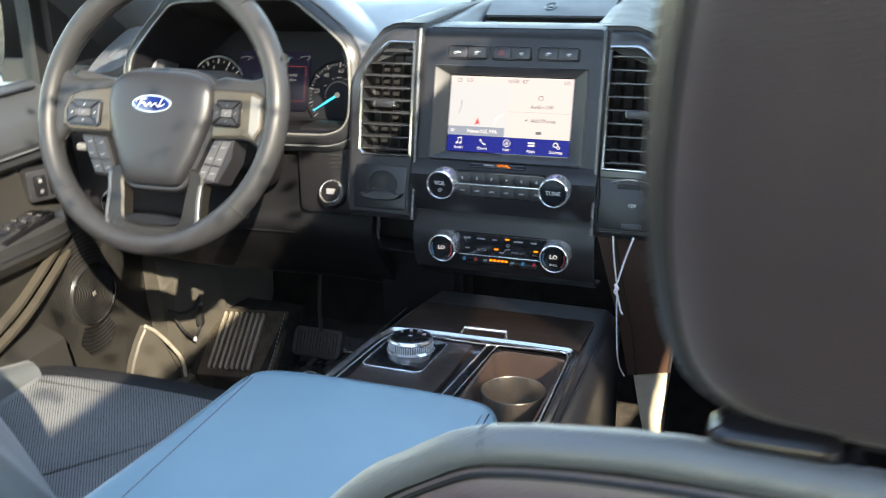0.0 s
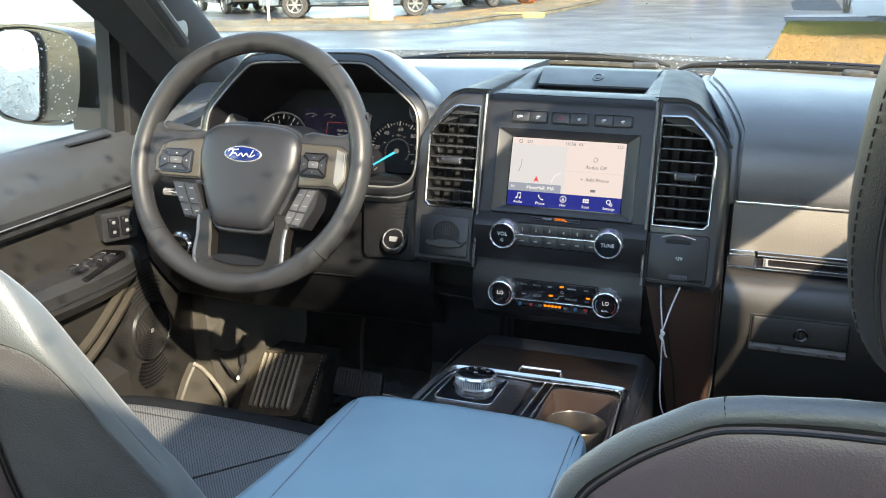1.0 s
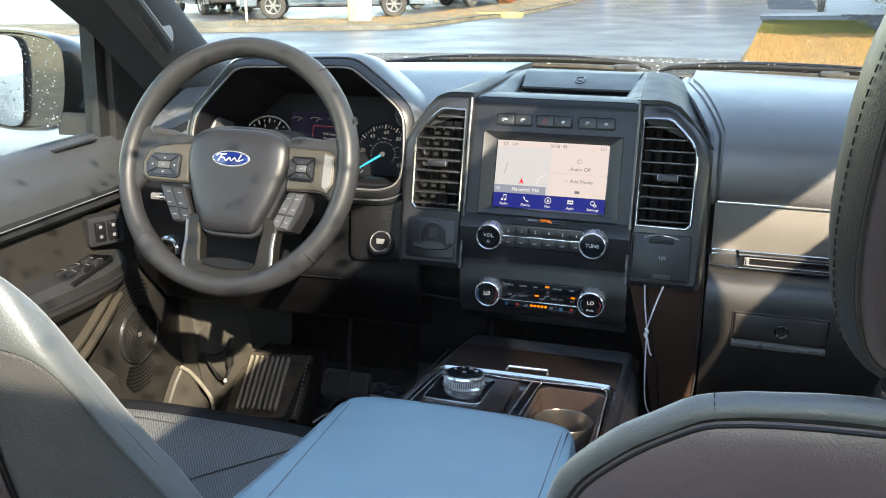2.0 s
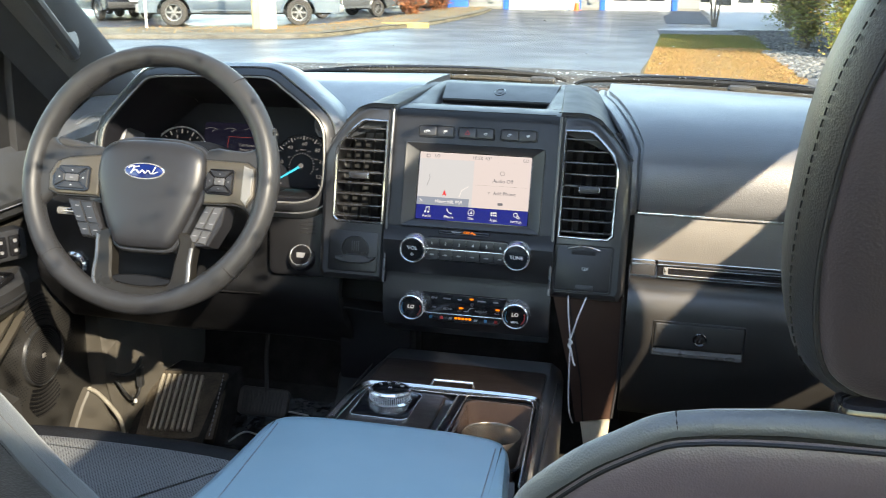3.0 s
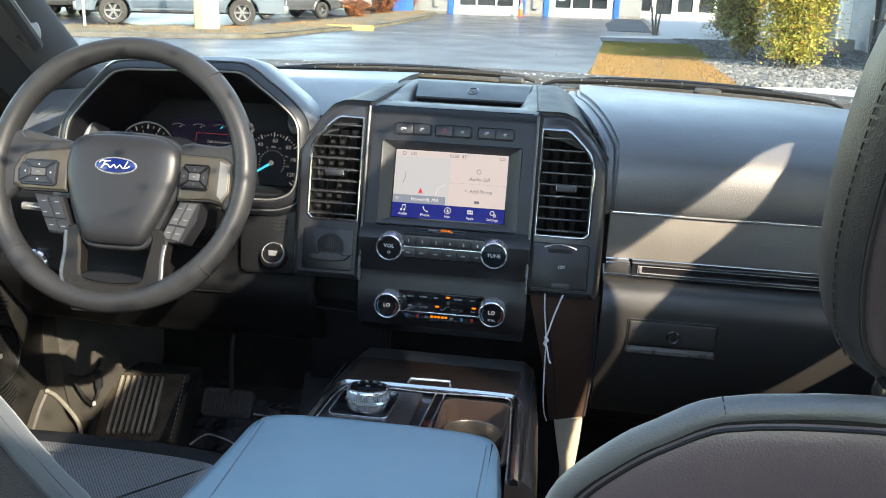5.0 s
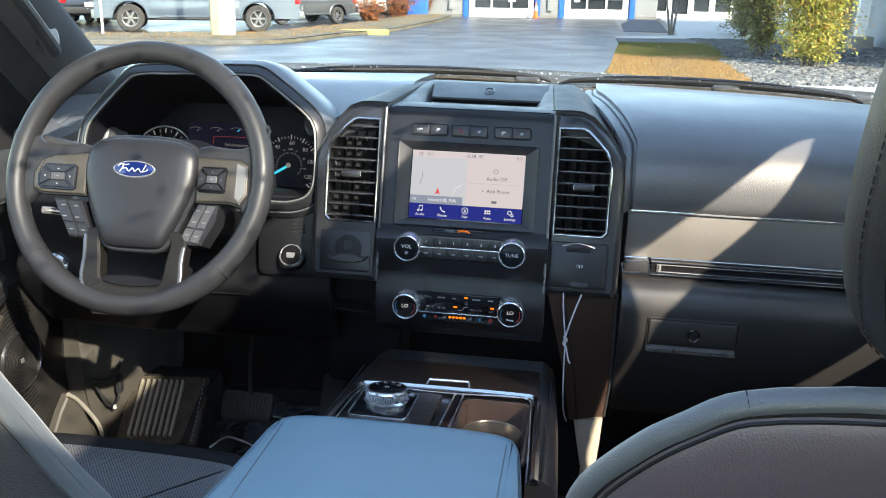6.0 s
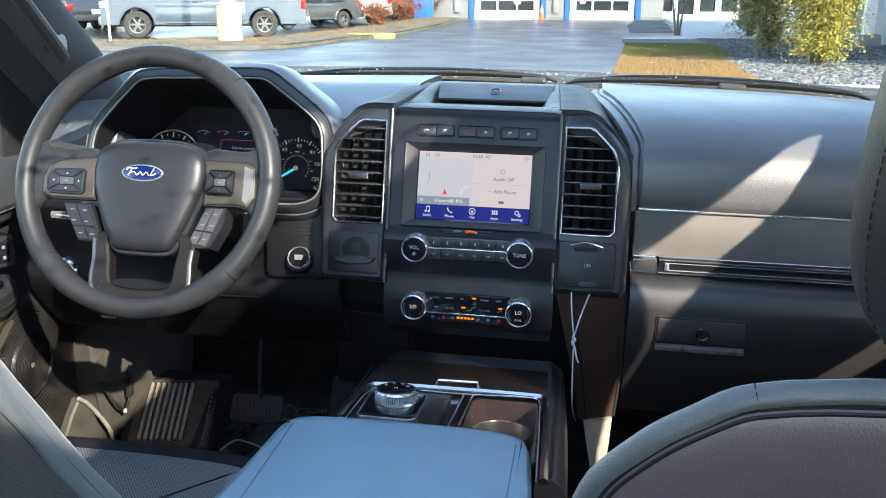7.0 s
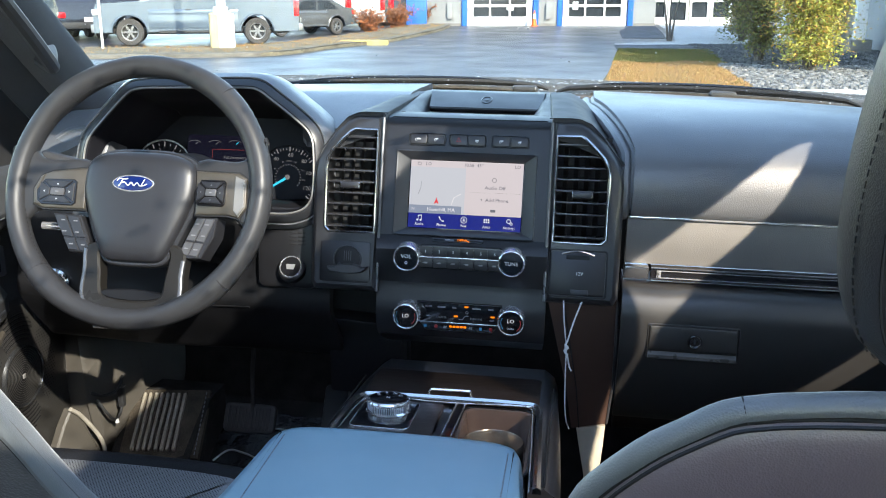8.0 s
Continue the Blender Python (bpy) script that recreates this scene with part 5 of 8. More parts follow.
for dy, w in ((-0.0545, 0.022), (-0.0695, 0.011)):
    part("air_bag_mark", slab(rounded(w, 0.0024, 0.0008), at(mhub, 0, dy, 0.0212 if dy > -0.06 else 0.0198), 0.001, 0.0001), PLASTIC_LOW, hub)


def turned(pts):
    """A loop made anticlockwise."""
    q = poly(pts)
    return q if sum(a.x * b.y - b.x * a.y for a, b in zip(q, q[1:] + q[:1])) > 0 else q[::-1]


WEB = {-1: [(-0.180, 0.07), (-0.1655, 0.056), (-0.152, 0.043), (-0.13, 0.0395), (-0.074, 0.0405), (-0.074, 0.0), (-0.15, -0.034), (-0.162, -0.045), (-0.178, -0.065), (-0.186, 0.0)],
       1: [(0.182, 0.085), (0.170, 0.068), (0.158, 0.053), (0.14, 0.0475), (0.086, 0.047), (0.086, 0.0), (0.15, -0.036), (0.164, -0.05), (0.178, -0.07), (0.186, 0.0)]}
FRAME = {-1: [(-0.074, 0.0295), (-0.1276, 0.0225), (-0.146, 0.0155), (-0.1565, -0.004), (-0.1545, -0.027), (-0.139, -0.032), (-0.074, -0.032)],
         1: [(0.088, 0.031), (0.151, 0.030), (0.1637, 0.0225), (0.1660, -0.0176), (0.156, -0.034), (0.14, -0.030), (0.092, -0.032)]}
END = {-1: [(-0.139, 0.0165), (-0.146, 0.0125), (-0.1535, -0.006), (-0.1515, -0.0255), (-0.1405, -0.028), (-0.1490, -0.006)],
       1: [(0.147, 0.0255), (0.1605, 0.0205), (0.1625, -0.0165), (0.1545, -0.0305), (0.1475, -0.0235)]}
KEYPAD = {-1: (-0.1155, -0.0085, 1.0, 0.85), 1: (0.1145, 0.0, 0.74, 0.84)}
BLOCK = {-1: [(-0.1236, -0.038), (-0.081, -0.0395), (-0.068, -0.066), (-0.055, -0.094), (-0.0924, -0.0926), (-0.105, -0.070)],
         1: [(0.094, -0.034), (0.1238, -0.034), (0.1215, -0.06), (0.105, -0.0926), (0.087, -0.094), (0.0704, -0.0886)]}
for s in (-1, 1):
    part("rim_web", puff(curve(turned(WEB[s]), 3, True), [(0.006, -0.014), (0.0, -0.008), (0.0, -0.001), (0.003, 0.003), (0.008, 0.005)], mw), RIMLEATHER, wheel, "leather web between rim and hub", sharp=60)
    sp = part("spoke", puff(turned(FRAME[s]), [(0.0, -0.004), (0, 0.0055), (0.0012, 0.0078), (0.004, 0.009)], mw), BRONZE, wheel, "dark satin spoke with a switch pad", sharp=25)
    part("spoke_gap", puff(inset(turned(FRAME[s]), -0.0022), [(0, -0.004), (0, 0.0052), (0.0004, 0.0055)], mw), DARK, sp)
    # right end takes a lighter paint that stands for the sun on it
    part("spoke_edge", puff(turned(END[s]), [(0, 0.006), (0, 0.0092), (0.001, 0.0102)], mw), SILVER if s > 0 else BRONZE, sp, "satin spoke end")
    px_, py_, kx, ky_ = KEYPAD[s]
    pad_m = at(mw, px_, py_, 0.0088) @ Matrix.Diagonal((kx, ky_, 1, 1))
    kp = part("switch_pad", puff(turned([(0.028, -0.018), (0.028, 0.018), (0.023, 0.0222), (-0.022, 0.0215), (-0.033, 0.002), (-0.031, -0.016), (-0.024, -0.022), (0.023, -0.0222)]), [(0, -0.004), (0, 0.002), (0.001, 0.003)], pad_m), GLOSS, sp, "black five-way switch pad")
    for q in (((-0.0225, 0.0185), (0.0225, 0.0185), (0.0105, 0.007), (-0.0105, 0.007)), ((-0.0225, -0.0185), (-0.0105, -0.007), (0.0105, -0.007), (0.0225, -0.0185)),
              ((-0.0275, -0.0165), (-0.0275, 0.0165), (-0.0122, 0.006), (-0.0122, -0.006)), ((0.0255, -0.0165), (0.0122, -0.006), (0.0122, 0.006), (0.0255, 0.0165))):
        lp = turned(q)
        ky = part("key", puff(lp, [(0, 0.001), (0.0004, 0.0042), (0.0012, 0.005)], pad_m), BUTTON, kp)
        cx, cy = (sum(p.x for p in lp) / 4, sum(p.y for p in lp) / 4)
        part("mark", puff(poly([(-0.0018, -0.0010), (0.0018, -0.0010), (0, 0.0014)]), [(0, 0.0049), (0, 0.0053)], at(pad_m, cx, cy, 0, math.degrees(math.atan2(cy, cx)) - 90)), LABEL if s < 0 else LABEL_DIM, ky)
    ky = part("key", slab(rounded(0.0205, 0.0125, 0.002), at(pad_m, 0, 0, 0.0058), 0.005, 0.0008), BUTTON_GREY, kp)
    part("mark", slab(rounded(0.005, 0.0018, 0.0004), at(pad_m, 0, 0, 0.006), 0.0002, 0.0001), LABEL_DIM, ky)
    # lower switch block: two columns, two rows
    lp = turned(BLOCK[s])
    blk = part("switch_block", puff(lp, [(0, -0.03), (0, 0.002), (0.0015, 0.004)], mw), BUTTON, wheel, "black switch block under the spoke")
    c = [Vector((x, y, 0)) for x, y in ([(-0.1215, -0.040), (-0.083, -0.0415), (-0.058, -0.092), (-0.0925, -0.0905)] if s < 0 else [(0.0945, -0.036), (0.1215, -0.036), (0.1005, -0.091), (0.0735, -0.0875)])]

    def spot(u, v):
        return (c[0].lerp(c[1], u)).lerp(c[3].lerp(c[2], u), v)

    for u0, u1 in ((0.0, 0.485), (0.515, 1.0)):
        for v0, v1 in ((0.0, 0.62), (0.645, 1.0)):
            q = [spot(u0, v0), spot(u1, v0), spot(u1, v1), spot(u0, v1)]
            ky = part("key", puff(turned([(p.x, p.y) for p in q]), [(0, 0.001), (0.0003, 0.0052), (0.0012, 0.0062)], mw), BUTTON if s < 0 else BUTTON_GREY, blk)
            m_ = spot((u0 + u1) / 2, (v0 + v1) / 2)
            for dy in ((0.008, -0.008) if v0 == 0 else (0.0,)):
                part("mark", slab(rounded(0.0062, 0.0015, 0.0004), at(mw, m_.x - 0.25 * s * -dy, m_.y + dy, 0.0064), 0.0002, 0.0001), LABEL_DIM, ky)

# lower spoke: a satin U with an open middle
uo_ = [(-0.072, -0.080), (-0.0745, -0.12), (-0.0755, -0.150), (-0.068, -0.165), (-0.045, -0.1715), (0.0, -0.1755)]
ui_ = [(-0.050, -0.085), (-0.0485, -0.12), (-0.0455, -0.145), (-0.040, -0.1525), (-0.022, -0.156), (0.0, -0.157)]
uo = curve(poly(uo_ + [(-x, y) for x, y in uo_[-2::-1]] + [(0.0, -0.075)]), 4, True)
ui = curve(poly(ui_ + [(-x, y) for x, y in ui_[-2::-1]] + [(0.0, -0.08)]), 4, True)
mu = at(mw, 0.008, 0, 0.0065)
part("lower_spoke", ring(uo, ui, mu, 0.022, 0.003), SPOKELOW, wheel, "U-shaped satin lower spoke", sharp=40)
ub = [uo[k] for k in range(1, len(uo) - 9)]
ubi = [inset(uo, 0.0062)[k] for k in range(1, len(uo) - 9)]
part("spoke_edge", loft(bmesh.new(), [[mu @ (a + Vector((0, 0, -0.006))), mu @ (a + Vector((0, 0, 0.0002))), mu @ (a.lerp(b, 0.25) + Vector((0, 0, 0.0014))), mu @ (a.lerp(b, 0.8) + Vector((0, 0, 0.0014))), mu @ (b + Vector((0, 0, -0.001)))] for a, b in zip(ub, ubi)]), SILVERDARK, wheel, "broad satin edge of the lower spoke", sharp=40)
part("spoke_floor", puff(curve(poly([(-0.047, -0.146), (-0.040, -0.1535), (0.0, -0.158), (0.040, -0.1535), (0.047, -0.146), (0.030, -0.142), (0.0, -0.1405), (-0.030, -0.142)]), 3, True), [(0, -0.02), (0, -0.005), (0.002, -0.003)], mu), PLASTIC_LOW, wheel, "dark hollow at the foot of the spoke")
part("column_shroud", loft(bmesh.new(), [[at(mw, 0, 0, z) @ p for p in rounded(w, h, 0.03)] for z, w, h in ((-0.03, 0.11, 0.12), (-0.08, 0.15, 0.15), (-0.20, 0.17, 0.16))]), PLASTIC_LOW, wheel, "black column shroud")
stalk = part("stalk", tubed(curve([at(mw, -0.06, 0.02, -0.07) @ Vector((0, 0, 0)), at(mw, -0.13, 0.045, -0.06) @ Vector((0, 0, 0)), at(mw, -0.185, 0.055, -0.05) @ Vector((0, 0, 0))], 6), [0.007] * 6 + [0.0095] * 7, 12), PLASTIC, wheel, "black indicator stalk with white marks")
for k in range(4):
    part("mark", boxed(at(mw, -0.125 - 0.009 * k, 0.047, -0.049, 15), (0.004, 0.003, 0.0008)), LABEL, stalk)
part("stalk", tubed(curve([at(mw, -0.05, -0.05, -0.07) @ Vector((0, 0, 0)), at(mw, -0.10, -0.052, -0.05) @ Vector((0, 0, 0)), at(mw, -0.165, -0.052, -0.04) @ Vector((0, 0, 0))], 6), [0.006] * 7 + [0.006] * 6, 12), CHROME, wheel, "bright lever behind the wheel")
part("light_switch_panel", slab(rounded(0.10, 0.07, 0.006), face(-0.615, 0.0, 1.12, 4), 0.03, 0.003), PLASTIC, dash, "black light switch panel")
for k in range(4):
    part("panel_groove", boxed(face(-0.60, -0.001, 1.14 - 0.014 * k, 4), (0.04, 0.0014, 0.001)), LABEL_DIM, dash)
part("light_knob", lathe([(0.0, -0.01), (0.024, -0.01), (0.024, 0.006), (0.021, 0.01), (0.0, 0.01)], face(-0.700, -0.004, 1.030, 4), 28), CHROME, dash, "chrome ringed light knob")
part("light_knob_face", lathe([(0.0, 0.0), (0.019, 0.0), (0.018, 0.0125), (0.0, 0.013)], face(-0.700, -0.004, 1.030, 4), 28), GLOSS, dash)

# ---- centre console ----
con = thing("centre_console", (0, -0.4, 0.52), "black centre console with dark wood, chrome frame and leather armrest", "console")


def con_z(y):
    return 0.9350 - 0.1 * (y + 0.155)


bm = loft(bmesh.new(), [[Vector((x, y, z)) for x, z in ((-w, 0.52), (-w, zt - 0.03), (-w + 0.006, zt - 0.012), (-w + 0.022, zt), (0.0235, zt), (0.024, zt - dep), (0.130, zt - dep), (0.1305, zt), (w - 0.022, zt), (w - 0.006, zt - 0.012), (w, zt - 0.03), (w, 0.52))]
                for y, w, zt, dep in ((0.06, 0.154, 0.905, 0), (-0.05, 0.158, 0.9215, 0), (-0.16, 0.164, 0.9305, 0), (-0.170, 0.1643, 0.9314, 0.0), (-0.1705, 0.1643, 0.9314, 0.075), (-0.30, 0.168, 0.9435, 0.075), (-0.40, 0.170, 0.9545, 0.075))])
part("body", bm, CONSIDE, con, "black padded console sides", sharp=40)
part("rear_body", loft(bmesh.new(), [[Vector((x, y, z)) for x, z in ((-w, 0.52), (-w, 0.97), (w, 0.97), (w, 0.52))] for y, w in ((-0.43, 0.128), (-0.49, 0.132), (-1.0, 0.132))]), PLASTIC, con)
for s in (-1, 1):
    part("side_seam", tubed([Vector((s * 0.150, y, con_z(y) - 0.0035)) for y in (-0.05, -0.16, -0.3, -0.4)], 0.0012, 5), THREAD_DARK, con)


def con_m(x, y, up=0.0):
    return pose(x, y, con_z(y) + up, -5.7)


part("wood_panel", slab(rounded(0.262, 0.12, 0.01), con_m(0, -0.085, 0.003), 0.006, 0.0015), WOOD, con, "dark wood panel with a small chrome pull")
part("wood_panel", slab(rounded(0.115, 0.25, 0.006), con_m(-0.062, -0.292, 0.0028), 0.006, 0.0012), WOOD, con, "dark wood panel round the gear dial")
fr = [Vector((x, y, con_z(y) + 0.007)) for x, y in ((-0.140, -0.43), (-0.136, -0.22), (-0.130, -0.172), (-0.118, -0.158), (0.0, -0.152), (0.118, -0.152), (0.130, -0.160), (0.134, -0.20), (0.142, -0.43))]
cf = bmesh.new()
frc = curve(fr, 5)
loft(cf, [[p + Vector((q.x, q.y, 0)) * w + Vector((0, 0, h)) for w, h in ((-0.0055, -0.006), (-0.0045, 0.0004), (0.0, 0.003), (0.0045, 0.0004), (0.0055, -0.006))]
          for p, q in ((p, Vector((-(frc[min(i + 1, len(frc) - 1)] - frc[max(i - 1, 0)]).y, (frc[min(i + 1, len(frc) - 1)] - frc[max(i - 1, 0)]).x, 0)).normalized()) for i, p in enumerate(frc))])
part("chrome_frame", cf, BRIGHTMETAL, con, "bright chrome frame", sharp=50)
part("chrome_pull", tubed([Vector((x, y, con_z(y) + h)) for x, y, h in ((-0.033, -0.142, 0.006), (-0.031, -0.128, 0.010), (0.028, -0.125, 0.010), (0.031, -0.139, 0.006))], 0.0024, 8), CHROME, con, "small chrome pull")
mg = con_m(-0.078, -0.212, 0.003) @ Matrix.Diagonal((0.86, 0.86, 0.86, 1))
part("dial_plinth", slab(rounded(0.092, 0.12, 0.012), at(mg, 0, -0.02, 0.002), 0.006, 0.0015), GLOSS, con, "gloss black dial plinth")
part("plinth_edge", ring(rounded(0.096, 0.124, 0.014), rounded(0.0925, 0.1205, 0.0125), at(mg, 0, -0.02, 0.003), 0.004, 0.0006), CHROME, con)
dial = part("gear_dial", lathe([(0.0, 0.0), (0.0365, 0.0), (0.0368, 0.0022), (0.0350, 0.0040), (0.0338, 0.0050), (0.0338, 0.0150), (0.0352, 0.0164), (0.0352, 0.0190), (0.0338, 0.0212), (0.0312, 0.0222), (0.0300, 0.0212), (0.0, 0.0210)], mg, 64), CHROME, con, "polished metal gear dial with letters on top")
part("dial_face", lathe([(0.0, 0.02), (0.0298, 0.02), (0.0298, 0.0222), (0.0285, 0.0230), (0.0, 0.0232)], mg, 40), GLOSS, dial)
for i, ch in enumerate("PRND"):
    a = radians(150 - 40 * i)
    words(ch, 0.0092, at(mg, 0.0205 * math.cos(a), 0.0215 * math.sin(a), 0.0233, math.degrees(a) - 90), LABEL, dial)
words("M", 0.0085, at(mg, 0.0, -0.002, 0.0233), LABEL, dial)
for k in range(60):
    a = 2 * math.pi * k / 60
    part("dial_rib", boxed(at(mg, 0.0337 * math.cos(a), 0.0337 * math.sin(a), 0.0100, math.degrees(a)), (0.0008, 0.0020, 0.0098), 0.0004, 1), DIALMETAL, dial)
part("divider", loft(bmesh.new(), [[Vector((x, y, con_z(y) + h)) for x, h in ((x0 - 0.007, -0.004), (x0 - 0.006, 0.004), (x0 + 0.006, 0.004), (x0 + 0.007, -0.004))] for y, x0 in ((-0.165, 0.020), (-0.42, 0.012))]), GLOSS, con)
for dx in (-0.0065, 0.0065):
    part("divider_edge", tubed([Vector((x0 + dx, y, con_z(y) + 0.0048)) for y, x0 in ((-0.166, 0.020), (-0.42, 0.012))], 0.0011, 6), CHROME, con)
part("inner_line", tubed(curve([p + Vector((0.0, -0.011 if abs(p.x) < 0.115 else -0.004, -0.002)) + Vector((-0.009 if p.x > 0.1 else 0.009 if p.x < -0.1 else 0, 0, 0)) for p in fr], 4), 0.0012, 6), CHROME, con, "thin inner chrome line")
# cup tray: a dark well with a rounded rear wall
well = bmesh.new()
wl = rounded(0.096, 0.22, 0.02)
mwell = con_m(0.077, -0.285, 0.0035)
loft(well, [[mwell @ (p + Vector((0, 0, h))) for p in inset(wl, d)] for d, h in ((-0.002, 0.0), (0.002, -0.001), (0.006, -0.03), (0.010, -0.055), (0.02, -0.06))], True, False)
bot = [v for v in well.verts][-len(wl):]
well.faces.new(bot)
part("cup_well", well, mat("polished_brown_tray", (0.12, 0.082, 0.068), 0.16, var=0.15, vscale=20, rvar=0.04), con, "deep polished cup tray")
part("well_rim", ring(rounded(0.104, 0.228, 0.022), rounded(0.0985, 0.2225, 0.02), at(mwell, 0, 0, 0.0018), 0.003, 0.0006), GLOSS, con)
part("cup_ring", lathe([(0.0375, -0.05), (0.0385, -0.012), (0.0395, -0.010), (0.0405, -0.012), (0.0395, -0.05)], at(mwell, 0.0, 0.02, 0.0), 40), mat("satin_cup_ring", (0.3, 0.26, 0.22), 0.25, metal=0.8, var=0.1), con, "satin metal cup ring")

# armrest lid
ARM = curve(poly([(0.136, 0.18), (0.128, 0.222), (0.10, 0.236), (0.0, 0.240), (-0.10, 0.236), (-0.132, 0.222), (-0.142, 0.18), (-0.146, -0.25), (0.146, -0.25)]), 5, True)
ma = pose(-0.006, -0.708, 1.052, 0.0)
arm = part("armrest", puff(ARM, [(0.01, -0.085), (0.0, -0.07), (-0.001, -0.025), (0.001, -0.009), (0.004, -0.003), (0.008, -0.0006), (0.011, 0.0), (0.013, 0.0002), (0.02, 0.0003)], ma), LEATHER_LID, con, "padded black leather armrest lid with stitched edges, sky reflection put into its blue")
for s in (-1, 1):
    part("stitching", dashes([ma @ Vector((s * 0.121 - 0.002, y, 0.0004)) for y in (0.205, 0.1, 0.0, -0.2)], 0.0062, 0.0042, 0.0008), THREAD, arm, "grey stitches")
    part("seam", tubed([ma @ Vector((s * 0.1265 - 0.002, y, -0.0006)) for y in (0.21, 0.1, 0.0, -0.2)], 0.0009, 5), THREAD_DARK, arm)

# ---- seats ----
BACK = [(0.0, 0.0), (-0.13, -0.001), (-0.197, -0.009), (-0.226, -0.026), (-0.249, -0.046), (-0.271, -0.074), (-0.282, -0.112), (-0.288, -0.18), (-0.287, -0.28), (-0.278, -0.40), (-0.25, -0.50)]

# the reclined driver backrest: its rear seam and, 3 cm further forward, the outer edge of its rolled border
ROLL_SEAM = [(0.0, 0.008), (-0.10, 0.008), (-0.17, 0.008), (-0.205, 0.006), (-0.226, -0.002), (-0.238, -0.020), (-0.246, -0.047), (-0.254, -0.085), (-0.266, -0.13), (-0.279, -0.18), (-0.290, -0.28), (-0.28, -0.40), (-0.25, -0.50)]
ROLL_EDGE = [(0.0, 0.078), (-0.09, 0.077), (-0.145, 0.073), (-0.182, 0.062), (-0.204, 0.042), (-0.218, 0.012), (-0.228, -0.035), (-0.239, -0.08), (-0.251, -0.13), (-0.267, -0.18), (-0.278, -0.28), (-0.268, -0.40), (-0.238, -0.50)]
REAR_PANEL = [(0.0, -0.02), (-0.09, -0.022), (-0.135, -0.03), (-0.156, -0.045), (-0.158, -0.066), (-0.148, -0.09), (-0.137, -0.124), (-0.122, -0.167), (-0.106, -0.225), (-0.09, -0.32), (-0.07, -0.40)]


def mirrored(outline):
    """The closed smooth loop of a left half outline, anticlockwise."""
    loop = curve([Vector((x, y, 0)) for x, y in outline] + [Vector((-x, y, 0)) for x, y in outline[:0:-1]], 4, True)
    area = sum(p.x * q.y - q.x * p.y for p, q in zip(loop, loop[1:] + loop[:1]))
    return loop if area > 0 else loop[::-1]


def rolled(loop, edge, m):
    """A backrest whose wide border rolls forward from the rear seam to the outer edge and round to the front."""
    def ring_(k, d, h):
        mid = Vector((0, -0.22, 0))
        return [m @ (mid + (a.lerp(b, k) - mid) * (1 - d / 0.27) + Vector((0, 0, h))) for a, b in zip(loop, edge)]
    return loft(bmesh.new(), [ring_(1, d, h) for d, h in ((0.16, -0.12), (0.13, -0.10), (0.09, -0.072), (0.05, -0.050), (0.025, -0.040), (0.010, -0.0345), (0.002, -0.031), (-0.001, -0.027))]
                + [ring_(k, d, h) for k, d, h in ((0.85, -0.003, -0.0215), (0.6, -0.005, -0.0125), (0.35, -0.006, -0.0045), (0.16, -0.0045, 0.002), (0.05, -0.002, 0.0052), (0, 0.0008, 0.0060), (0, 0.003, 0.003))])


